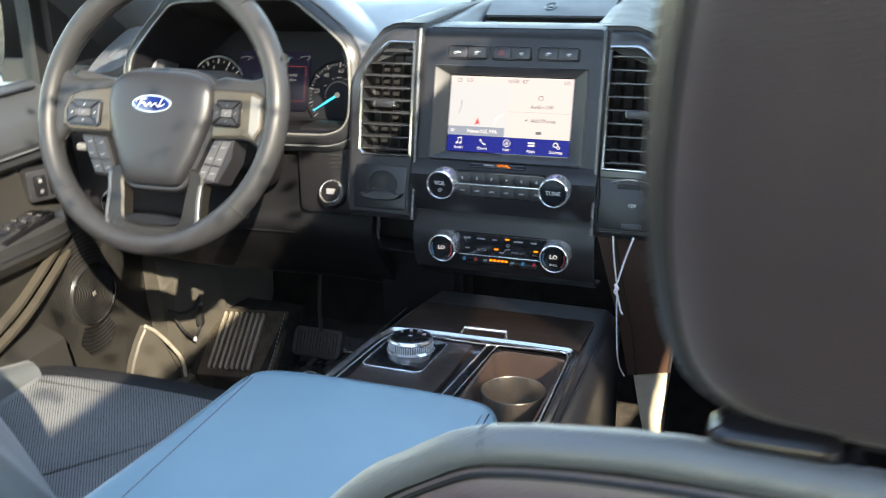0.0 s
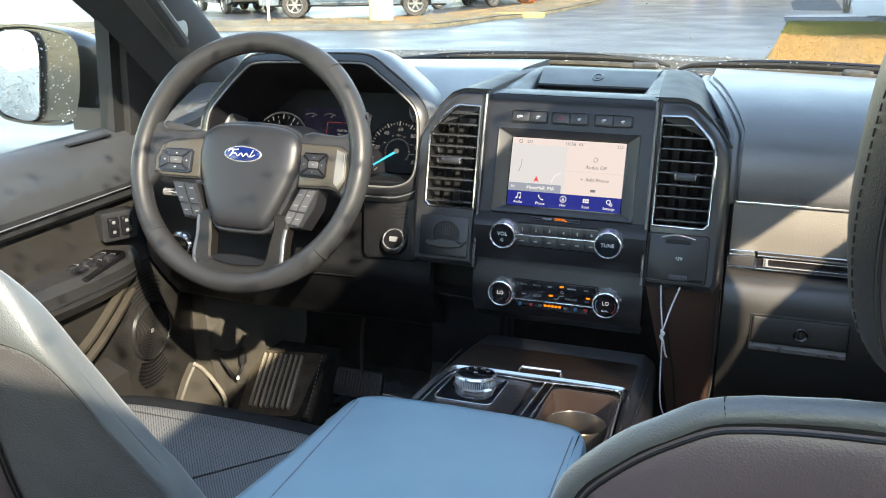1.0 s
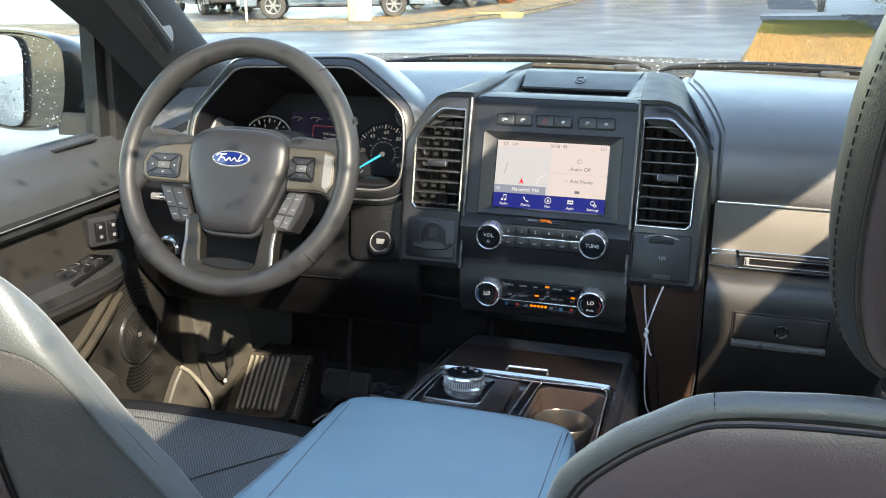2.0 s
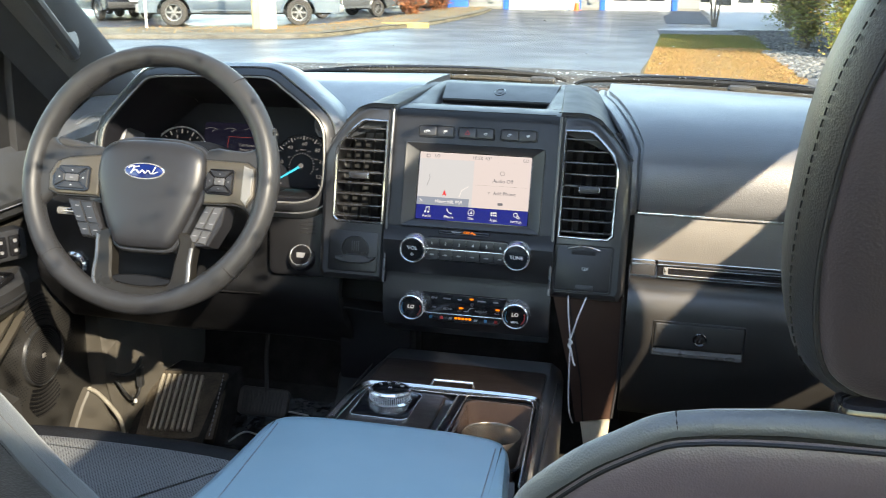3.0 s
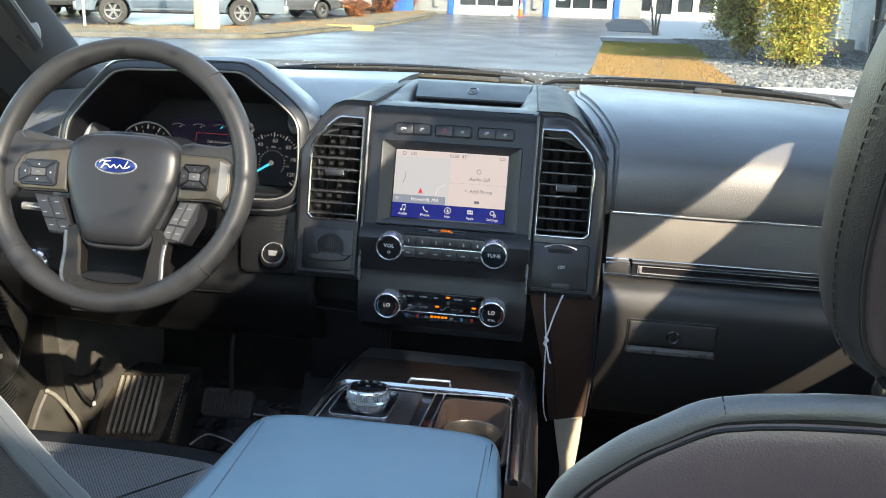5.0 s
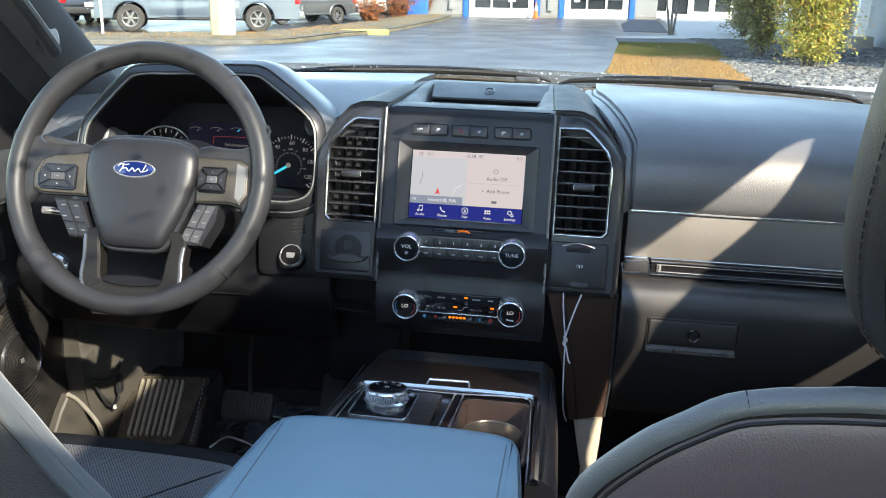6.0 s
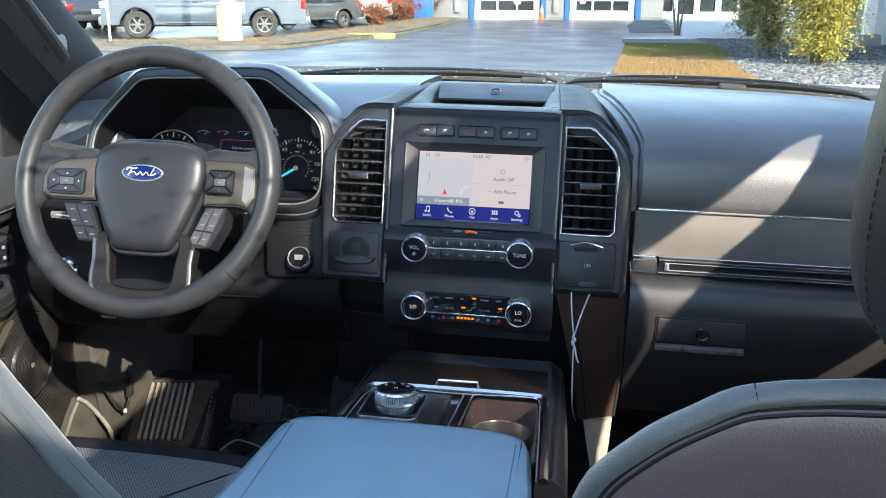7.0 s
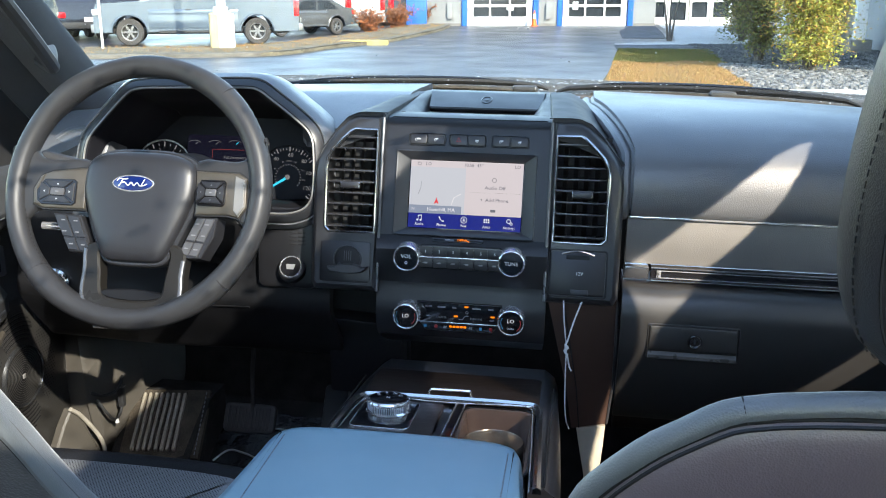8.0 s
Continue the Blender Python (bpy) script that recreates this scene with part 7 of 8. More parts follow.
fm = solo("floor_mat", sheet(film, 60, 60, 0.003), MATPLASTIC, "black floor mat under crinkled protective film", "floor mat", sharp=80)
# pale tubes stand for the glints along the film's folds
for line in (((0.02, 0.66), (0.10, 0.73), (0.20, 0.72), (0.30, 0.70), (0.42, 0.64)), ((0.05, 0.90), (0.16, 0.93), (0.24, 0.89), (0.36, 0.90), (0.50, 0.88)), ((0.22, 0.97), (0.26, 0.92), (0.30, 0.91)), ((0.34, 0.60), (0.42, 0.58))):
    part("film_crease", tubed(curve([film(u, v) + Vector((0, 0, 0.003)) for u, v in line], 4), 0.0022, 5), FILM, fm, "pale tube drawn as a glint along a fold of the film")

# ---- outside mirror ----
mr = thing("wing_mirror", (-0.98, 0.15, 1.2), "wet black car wing mirror dotted with rain", "mirror")
MIR = curve(poly([(0.105, 0.06), (0.06, 0.092), (-0.10, 0.098), (-0.15, 0.07), (-0.15, -0.07), (-0.12, -0.098), (0.03, -0.098), (0.09, -0.07)]), 5, True)
mmr = face(-1.075, 0.12, 1.305, 4, -8)
part("housing", puff(MIR, [(0.07, -0.12), (0.03, -0.105), (0.006, -0.06), (0.0, -0.01), (0.003, 0.004), (0.008, 0.004), (0.012, -0.004)], mmr), BONNET, mr, "black mirror housing")
MG = curve(poly([(-0.012, 0.075), (-0.10, 0.082), (-0.14, 0.06), (-0.14, -0.06), (-0.11, -0.085), (-0.025, -0.088), (-0.008, -0.03)]), 5, True)
part("mirror_glass", slab(MG, at(mmr, 0, 0, 0.007), 0.004, 0.001), mat("mirror_silver", (0.9, 0.92, 0.92), 0.02, metal=1.0, var=0.01), mr, "mirror glass")
part("arm", loft(bmesh.new(), [[Vector((x, y, z)) for y, z in ((0.10, 1.205), (0.10, 1.25), (0.18, 1.25), (0.18, 1.205))] for x in (-1.0, -0.89)]), BONNET, mr)
bm = bmesh.new()
rng = random.Random(11)
for i in range(240):
    k = rng.uniform(0.0007, 0.0022)
    u, v = rng.uniform(-0.14, 0.09), rng.uniform(-0.085, 0.085)
    bmesh.ops.create_icosphere(bm, subdivisions=1, radius=1, matrix=at(mmr, u, v, 0.0085) @ Matrix.Diagonal((k, k, k * 0.5, 1)))
tagged(part("rain_drops", bm, DROP, mr), kind="stuff")


# ---- the car's own outer shell ----
OWNTYRE = mat("black_tyre_rubber", (0.025, 0.025, 0.026), 0.8, var=0.2, vscale=6, bump=0.3, bscale=60)
OWNRIM = mat("grey_alloy_wheel", (0.4, 0.4, 0.41), 0.3, metal=0.6, var=0.1, vscale=10)
shell = thing("car_body", (0, -0.5, GZ), "dark wet car body with a glass roof and alloy wheels", "car", kind="structure")
for x0, x1, y0, y1 in ((-0.72, SR[0], -2.42, -0.16), (SR[1], 0.72, -2.42, -0.16), (SR[0], SR[1], -2.42, SR[2]), (SR[0], SR[1], SR[3], -0.16)):
    part("roof_panel", boxed(pose((x0 + x1) / 2, (y0 + y1) / 2, ROOF_Z + 0.045), (x1 - x0, y1 - y0, 0.03)), BONNET, shell)
part("tailgate", loft(bmesh.new(), [[Vector((x, y, z)) for y, z in ((-2.46, 0.42), (-2.56, 0.60), (-2.56, 1.16), (-2.53, 1.24), (-2.45, 1.24), (-2.45, 0.42))] for x in (-0.86, 0.86)]), BONNET, shell)
rw = part("rear_glass", loft(bmesh.new(), [[Vector((x, y, z)) for y, z in ((-2.53, 1.24), (-2.45, 1.81), (-2.446, 1.81), (-2.526, 1.24))] for x in (-0.80, 0.80)]), GLASS, shell, "clear rear window")
rw.visible_shadow = False
for s in (-1, 1):
    def arch(cy, r=0.47, n=9):
        return [(cy + r * math.cos(math.pi * k / n), 0.29 + r * math.sin(math.pi * k / n)) for k in range(n + 1)]

    rear = [(-0.76, 1.21), (-2.50, 1.21), (-2.54, 0.42)] + arch(-1.92)[::-1] + [(-0.76, 0.42)]
    part("rear_side", loft(bmesh.new(), [[Vector((s * x, y, z)) for y, z in rear] for x in (0.915, 0.965)]), BONNET, shell)
    wing = [(0.26, 1.10), (0.26, 0.42)] + arch(0.95)[::-1] + [(1.50, 0.45), (1.52, 0.95), (1.40, 1.07)]
    part("front_wing", loft(bmesh.new(), [[Vector((s * x, y, z)) for y, z in wing] for x in (0.86, 0.965)]), BONNET, shell)
    part("sill", boxed(pose(s * 0.93, -0.25, 0.40), (0.09, 1.02, 0.12), 0.02), PLASTIC, shell)
    part("roof_side", loft(bmesh.new(), [[Vector((s * x, y, z)) for x, z in ((0.72, 1.83), (0.72, 1.86), (0.80, 1.82), (0.855 - up * 0.7, 1.70 + up), (0.84 - up * 0.7, 1.69 + up))] for y, up in ((-2.46, 0.05), (-0.92, 0.05), (-0.80, 0.0), (-0.2, 0.0))]), BONNET, shell)
    for y in (0.95, -1.92):
        q = pose(s * 0.84, y, 0.29, 0, 90 * s, 0)
        w = part("wheel", lathe([(0.26, -0.11), (0.38, -0.12), (0.41, -0.08), (0.41, 0.08), (0.38, 0.12), (0.26, 0.11)], q, 36), OWNTYRE, shell)
        part("rim", lathe([(0.0, 0.06), (0.05, 0.06), (0.06, 0.03), (0.20, 0.03), (0.235, 0.10), (0.262, 0.105), (0.262, -0.10), (0.0, -0.10)], q, 32), OWNRIM, w)
part("nose", loft(bmesh.new(), [[Vector((x, y, z)) for y, z in ((1.42, 0.40), (1.58, 0.45), (1.60, 0.80), (1.54, 1.02), (1.42, 1.10))] for x in (-0.88, 0.88)]), BONNET, shell)
part("underbody", boxed(pose(0, -0.5, 0.42), (1.5, 3.7, 0.08)), RUBBER, shell)

# ---- outside ----
OUT_FROM = set(scene.objects)
ASPHALT = mat("wet_asphalt", (0.05, 0.051, 0.055), 0.4, var=0.12, vscale=0.25, grain=0.2, gscale=40, bump=0.1, bscale=40, rvar=0.09)
PAVING = mat("light_walkway_concrete", (0.42, 0.41, 0.39), 0.8, var=0.12, vscale=0.8, grain=0.15, gscale=30, bump=0.3, bscale=40)
KERBSTONE = mat("muddy_kerb_concrete", (0.12, 0.11, 0.095), 0.9, var=0.35, vscale=1.2, grain=0.3, gscale=30, bump=0.3, bscale=40)
CONCRETE = mat("pale_concrete", (0.2, 0.19, 0.175), 0.8, var=0.2, vscale=0.8, grain=0.2, gscale=30, bump=0.3, bscale=40)
VERGE = mat("dead_grass_and_gravel", (0.135, 0.118, 0.082), 0.95, var=0.4, vscale=1.2, grain=0.5, gscale=12, bump=0.8, bscale=14)
SOIL = mat("dark_gravel_bed", (0.085, 0.085, 0.09), 0.9, var=0.3, vscale=1.5, grain=0.5, gscale=14, bump=0.8, bscale=14)
LAWN = mat("autumn_lawn", (0.16, 0.105, 0.042), 0.95, var=0.3, vscale=0.8, grain=0.4, gscale=20, bump=0.6, bscale=30)
SIDING = mat("grey_metal_siding", (0.24, 0.24, 0.24), 0.5, var=0.08, vscale=0.6, per_object=0.05)
WHITEPAINT = mat("white_paint", (0.78, 0.78, 0.77), 0.4, var=0.06, vscale=1.5)
WORNPAINT = mat("worn_line_paint", (0.26, 0.26, 0.26), 0.6, var=0.4, vscale=3, grain=0.4, gscale=30)
BLUEPAINT = mat("bright_blue_paint", (0.02, 0.13, 0.55), 0.4, var=0.08, vscale=1.5)
DARKGLASS = mat("dark_window_glass", (0.03, 0.035, 0.04), 0.06, var=0.4, vscale=0.9)
YELLOWPAINT = mat("faded_yellow_paint", (0.55, 0.42, 0.12), 0.7, var=0.25, vscale=4)
TYRE = mat("dusty_tyre_rubber", (0.05, 0.045, 0.042), 0.85, var=0.2, vscale=6, bump=0.3, bscale=60)
RIMMETAL = mat("cast_wheel_metal", (0.216, 0.216, 0.222), 0.3, metal=0.45, var=0.15, vscale=14)
TAIL = mat("red_tail_lamp", (0.55, 0.012, 0.015), 0.2, var=0.1, vscale=9, coat=0.5)
LAMP = mat("clear_head_lamp", (0.6, 0.62, 0.65), 0.15, metal=0.5, var=0.2, vscale=9)
CONE = mat("orange_cone", (0.8, 0.14, 0.02), 0.5, var=0.1, vscale=9)
BARK = mat("grey_bark", (0.12, 0.10, 0.085), 0.9, var=0.3, vscale=20, bump=0.6, bscale=60)
TANPAINT = mat("weathered_tan_concrete", (0.46, 0.36, 0.2), 0.8, var=0.2, vscale=2.5, grain=0.15, gscale=30, bump=0.3, bscale=40)


def paint(name, color, rough=0.25):
    return mat(name, color, rough, var=0.06, vscale=1.5, coat=0.6, metal=0.2)


def leafy(name, colors, rough=0.6):
    """Leaf colours picked leaf by leaf."""
    m = bpy.data.materials.new(name)
    m.use_nodes = True
    n, l = m.node_tree.nodes, m.node_tree.links
    geo, ramp = n.new("ShaderNodeNewGeometry"), n.new("ShaderNodeValToRGB")
    while len(ramp.color_ramp.elements) < len(colors):
        ramp.color_ramp.elements.new(0.5)
    for i, (e, c) in enumerate(zip(ramp.color_ramp.elements, colors)):
        e.position = i / (len(colors) - 1)
        e.color = (*c, 1)
    l.new(geo.outputs["Random Per Island"], ramp.inputs[0])
    b = n["Principled BSDF"]
    b.inputs["Roughness"].default_value = rough
    b.inputs["Transmission Weight"].default_value = 0.0
    l.new(ramp.outputs[0], b.inputs["Base Color"])
    return m


LEAF_GOLD = leafy("yellow_green_leaves", [(0.26, 0.29, 0.05), (0.40, 0.37, 0.06), (0.20, 0.25, 0.045), (0.46, 0.36, 0.06), (0.45, 0.2, 0.05)])
LEAF_GREEN = leafy("olive_leaves", [(0.13, 0.16, 0.05), (0.19, 0.2, 0.055), (0.26, 0.19, 0.06), (0.11, 0.145, 0.045)])
LEAF_RED = leafy("rust_red_twigs", [(0.32, 0.085, 0.02), (0.40, 0.12, 0.03), (0.22, 0.06, 0.02), (0.36, 0.16, 0.05)])
GRASS = leafy("dry_and_green_blades", [(0.30, 0.185, 0.06), (0.36, 0.21, 0.08), (0.22, 0.155, 0.045), (0.36, 0.15, 0.075), (0.15, 0.15, 0.035)], 0.8)
PEBBLE_SUNLIT = leafy("sunlit_pebble_tones", [(0.10, 0.10, 0.10), (0.18, 0.175, 0.17), (0.06, 0.06, 0.062), (0.26, 0.25, 0.24), (0.13, 0.127, 0.122)], 0.85)
PEBBLE_SHADED = leafy("shaded_pebble_tones", [(0.05, 0.05, 0.053), (0.095, 0.093, 0.09), (0.038, 0.038, 0.04), (0.15, 0.145, 0.137), (0.065, 0.065, 0.067)], 0.85)


def G(x, y, z=0.0):
    return Vector((x, y, GZ + z))


solo("ground", boxed(pose(0, 300, GZ - 0.05), (1400, 1400, 0.1)), ASPHALT, "damp grey asphalt car park with a blue sheen", "ground", kind="structure")


def strip_mesh(a, b, z, skirt=0.1):
    """A raised bed between two lines of the plan."""
    bm = bmesh.new()
    n = max(len(a), len(b))
    loft(bm, [[G(p[0], p[1], -skirt), G(p[0], p[1], z * 0.8), G(p[0] * 0.5 + q[0] * 0.5, p[1] * 0.5 + q[1] * 0.5, z * 1.3), G(q[0], q[1], z), G(q[0], q[1], -skirt)] for p, q in zip(a, b)])
    return bm


FRONT = [(-30, 14.2), (-20, 17.8), (-12.67, 20.43), (-10.56, 21.17), (-8.6, 21.9), (-7.9, 22.9), (-7.37, 26.2), (-6.87, 27.86), (-6.51, 29.67), (-6.3, 34.5), (-6.27, 39.4), (-6.6, 44.5)]
REAR = [(-31, 17.2), (-21, 20.6), (-13.97, 23.26), (-11.6, 24.0), (-10.3, 24.5), (-9.96, 25.4), (-9.4, 27.5), (-9.2, 29.3), (-8.9, 31.0), (-8.7, 35.5), (-8.5, 40.5), (-8.6, 44.8)]
fs = [(p.x, p.y) for p in curve([Vector((*p, 0)) for p in FRONT], 4)]
rs = [(p.x, p.y) for p in curve([Vector((*p, 0)) for p in REAR], 4)]
solo("verge", strip_mesh(fs, rs, 0.12), VERGE, "patchy dead grass and gravel verge", "verge", kind="structure")
kb = bmesh.new()
loft(kb, [[G(x - 0.06, y - 0.06, -0.05), G(x - 0.06, y - 0.06, 0.10), G(x, y, 0.12), G(x + 0.1 * (q[0] - x) / 3, y + 0.1 * (q[1] - y) / 3, 0.12)] for (x, y), q in zip(fs, rs)])
solo("kerb", kb, KERBSTONE, "low weathered concrete kerb", "kerb", kind="structure")
solo("yellow_kerb_end", puff(curve(poly([(-0.8, -0.12), (0.7, 0.1), (0.6, 0.42), (-0.7, 0.2)]), 4, True), [(0, -0.02), (0, 0.13), (0.04, 0.15)], Matrix.Translation(G(-6.95, 27.9))), YELLOWPAINT, "faded yellow painted kerb end", "kerb")

# paint marks on the asphalt
pm_ = thing("painted_line", G(-2, 28.3), "worn white parking line marks on the asphalt", "road marking", kind="structure")
for x0, y0, x1, y1 in ((-5.9, 26.9, -5.0, 28.0), (-4.3, 27.7, -3.4, 28.6), (-3.2, 27.2, -2.6, 27.6), (-1.5, 28.5, -0.6, 28.8), (0.2, 28.7, 0.9, 29.0), (-0.9, 29.2, -0.2, 29.3)):
    d = Vector((x1 - x0, y1 - y0, 0))
    part("mark", boxed(Matrix.Translation(G((x0 + x1) / 2, (y0 + y1) / 2, 0.004)) @ pose(0, 0, 0, 0, 0, math.degrees(math.atan2(d.y, d.x))), (d.length, 0.07, 0.004)), WORNPAINT, pm_)

# lamp base and sign pole
lp = thing("lamp_post", G(-10.07, 23.58), "white lamp pole on a tan concrete base, its sunlit faces coloured white", "lamp post")
part("base", puff(rounded(0.66, 0.6, 0.05), [(0, -0.05), (0, 1.05), (0.02, 1.08), (0.05, 1.10)], Matrix.Translation(G(-10.07, 23.58)) @ pose(0, 0, 0, 0, 0, 25)), TANPAINT, lp, "tan concrete base")
mlp = Matrix.Translation(G(-10.07, 23.58, 0.55)) @ pose(0, 0, 0, 0, 0, 25)
# white slabs put sunlight into the colour of the base's sunny faces
part("base_patch", boxed(mlp @ pose(0.336, 0.0, 0), (0.012, 0.56, 1.06), 0.004), WHITEPAINT, lp, "white face, coloured as the sunlit side")
part("base_patch", boxed(mlp @ pose(0.11, -0.306, 0.02), (0.42, 0.012, 1.02), 0.004), WHITEPAINT, lp, "white face, coloured as the sunlit side")
part("collar", puff(rounded(0.40, 0.40, 0.04), [(0, 1.0), (0, 1.24), (0.02, 1.26)], Matrix.Translation(G(-10.07, 23.58)) @ pose(0, 0, 0, 0, 0, 25)), WHITEPAINT, lp)
part("pole", tubed([G(-10.05, 23.58, 1.2), G(-10.05, 23.58, 6.5)], [0.13, 0.09], 16), WHITEPAINT, lp, "white pole")
sp_ = thing("sign_pole", G(-13.2, 22.6), "thin galvanised sign pole in the verge", "pole")
part("post", tubed([G(-13.2, 22.6, -0.05), G(-13.2, 22.6, 2.6)], 0.035, 10), WHITEPAINT, sp_)


# ---- vehicles ----
def wheel_at(t, m, r):
    """A tyre with a cast rim; m: X outward."""
    q = m @ pose(0, 0, 0, 0, 90, 0)
    w = part("wheel", lathe([(r * 0.58, -0.10), (r * 0.9, -0.11), (r * 0.985, -0.07), (r, 0.0), (r * 0.985, 0.08), (r * 0.9, 0.115), (r * 0.62, 0.11), (r * 0.58, 0.09)], q, 36), TYRE, t, "dusty tyre on a bright cast rim")
    part("rim_well", lathe([(0.0, -0.02), (r * 0.5, -0.02), (r * 0.56, 0.02), (r * 0.50, -0.05), (0.0, -0.05)], q, 28), RUBBER, w)
    part("rim", lathe([(r * 0.53, 0.04), (r * 0.57, 0.10), (r * 0.61, 0.105), (r * 0.62, 0.08), (r * 0.56, -0.04)], q, 36), RIMMETAL, w)
    part("hub_cap", lathe([(0.0, 0.06), (r * 0.12, 0.058), (r * 0.15, 0.03), (r * 0.15, -0.02), (0.0, -0.02)], q, 20), RIMMETAL, w)
    for k in range(6):
        a = 60.0 * k
        part("rim_spoke", boxed(q @ pose(0, 0, 0, 0, 0, a) @ pose(r * 0.33, 0, 0.03), (r * 0.46, r * 0.15, 0.04), 0.008, 1), RIMMETAL, w)


def vehicle(name, x, y, heading, colour, label, category, shape, base_len, wheels, r=0.41, width=1.98):
    """A parked vehicle. shape: its side outline (length, height), nose at +; wheels: the axles' places."""
    t = thing(name, G(x, y), label, category, "parked vehicles")
    m = Matrix.Translation(G(x, y)) @ pose(0, 0, 0, 0, 0, heading)
    mside = m @ pose(0, width / 2, 0, 90, 0, 0)
    loop = []
    for p in shape["body"]:
        loop.append(Vector((p[0], p[1], 0)))
    # arches cut into the lower edge
    low = []
    for ax in sorted(wheels):
        for k in range(9):
            a = math.pi * (1 - k / 8)
            low.append(Vector((ax + (r + 0.11) * math.cos(a), max(0.36, r + (r + 0.10) * math.sin(a)), 0)))
    rear, front = shape["ends"]
    loop = [Vector((rear, 0.42, 0))] + low + [Vector((front, 0.42, 0))] + loop
    lv = [(0.03, 0.0), (0.0, 0.05), (0.0, width - 0.05), (0.03, width)]
    bm = bmesh.new()
    rows = [[mside @ (p + Vector((0, 0, h))) for p in (loop if d == 0 else [Vector((p.x, p.y, 0)) for p in loop])] for d, h in lv]
    loft(bm, rows)
    part("body", bm, colour, t)
    for k, win in enumerate(shape["windows"]):
        for h in (-0.004, width + 0.004):
            part("window", puff(poly(win), [(0, h - 0.006), (0, h + 0.006)], mside), DARKGLASS, t, "dark side glass")
    for s, h in ((1, width), (-1, 0.0)):
        for ax in wheels:
            wm = mside @ pose(ax, r, h - s * 0.10)
            wheel_at(t, wm @ pose(0, 0, 0, 0, -90 if s > 0 else 90, 0), r)
            arch = [mside @ Vector((ax + (r + 0.12) * math.cos(math.pi * k / 12), r + (r + 0.12) * math.sin(math.pi * k / 12), h + s * 0.012)) for k in range(13)]
            part("arch_lip", tubed(arch, 0.035, 8), shape.get("lip", colour), t)
        for lx in shape["doors"]:
            part("door_gap", boxed(mside @ pose(lx, 0.85, h), (0.014, 0.75, 0.012)), RUBBER, t)
        for lx in shape["handles"]:
            part("door_handle", boxed(mside @ pose(lx, 1.12, h + s * 0.02), (0.20, 0.04, 0.03), 0.01), RUBBER, t)
        if "step" in shape:
            part("side_step", tubed([mside @ Vector((q, 0.42, h + s * 0.03)) for q in shape["step"]], 0.055, 10), RUBBER, t)
            part("sill_line", boxed(mside @ pose(sum(shape["step"]) / 2, 0.60, h + s * 0.008), (shape["step"][1] - shape["step"][0] + 0.3, 0.05, 0.03), 0.01), shape.get("lip", colour), t)
        for ax in wheels:
            well = [[mside @ Vector((ax + (r + 0.085) * math.cos(math.pi * k / 10), r - 0.02 + (r + 0.085) * math.sin(math.pi * k / 10), h - s * q)) for k in range(11)] for q in (0.01, 0.55)]
            part("wheel_well", loft(bmesh.new(), well, False, False), RUBBER, t, "dark wheel arch liner")
        a0, a1 = min(wheels) + r + 0.16, max(wheels) - r - 0.16
        sec = [(0.47, -0.03), (0.52, 0.0), (0.62, 0.03), (0.74, 0.042), (0.86, 0.036), (0.95, 0.02), (1.0, 0.026), (1.06, 0.03), (1.12, 0.012), (1.16, -0.02)]
        k1 = 1.0 if "step" in shape else 0.84
        part("side_panel", loft(bmesh.new(), [[mside @ Vector((x_, z_ * k1, h + s * o_ * e_)) for z_, o_ in sec] for x_, e_ in ((a0, 0.2), (a0 + 0.1, 1.0), (a1 - 0.1, 1.0), (a1, 0.2))]), colour, t, "rounded door side", sharp=50)
    rz = shape["tail_z"]
    for v in (0.10, width - 0.10):
        part("tail_lamp", boxed(mside @ pose(rear + 0.06, rz, v), (0.18, shape["tail_h"], 0.24), 0.03), TAIL, t, "red tail lamp")
        part("head_lamp", boxed(mside @ pose(front - 0.10, shape["nose_z"], v), (0.26, 0.2, 0.3), 0.05), LAMP, t, "clear head lamp")
    part("bumper", boxed(mside @ pose(rear - 0.06, 0.55, width / 2), (0.16, 0.22, width - 0.06), 0.04), shape.get("bumper", RUBBER), t)
    part("bumper", boxed(mside @ pose(front + 0.02, 0.55, width / 2), (0.16, 0.26, width - 0.06), 0.04), shape.get("bumper", RUBBER), t)
    part("number_plate", boxed(mside @ pose(rear - 0.15, 0.75, width / 2), (0.012, 0.15, 0.30), 0.004), WHITEPAINT, t)
    part("underbody", boxed(mside @ pose((rear + front) / 2, 0.45, width / 2), (front - rear - 0.6, 0.18, width - 0.5)), RUBBER, t)
    return t


PICKUP = dict(ends=(-1.35, 5.05), body=[(5.05, 0.95), (4.95, 1.30), (3.35, 1.40), (2.55, 1.98), (1.0, 2.0), (0.55, 1.46), (-1.30, 1.44), (-1.35, 0.75)],
              windows=[[(3.1, 1.42), (2.45, 1.90), (1.95, 1.90), (1.95, 1.42)], [(1.85, 1.42), (1.85, 1.90), (1.15, 1.90), (0.78, 1.42)]], doors=(3.05, 1.9, 0.72), handles=(2.15, 0.95),
              step=(0.75, 3.1), tail_z=1.15, tail_h=0.50, nose_z=1.05, bumper=RIMMETAL)
SUV = dict(ends=(-0.95, 3.85), body=[(3.85, 0.80), (3.75, 1.08), (2.6, 1.16), (1.95, 1.74), (-0.55, 1.76), (-0.92, 1.10)],
           windows=[[(2.3, 1.16), (1.85, 1.64), (1.2, 1.66), (1.2, 1.14)], [(1.1, 1.14), (1.1, 1.66), (-0.45, 1.66), (-0.6, 1.14)]], doors=(2.3, 1.15, 0.05), handles=(1.4, 0.3),
           tail_z=0.90, tail_h=0.2, nose_z=0.88)
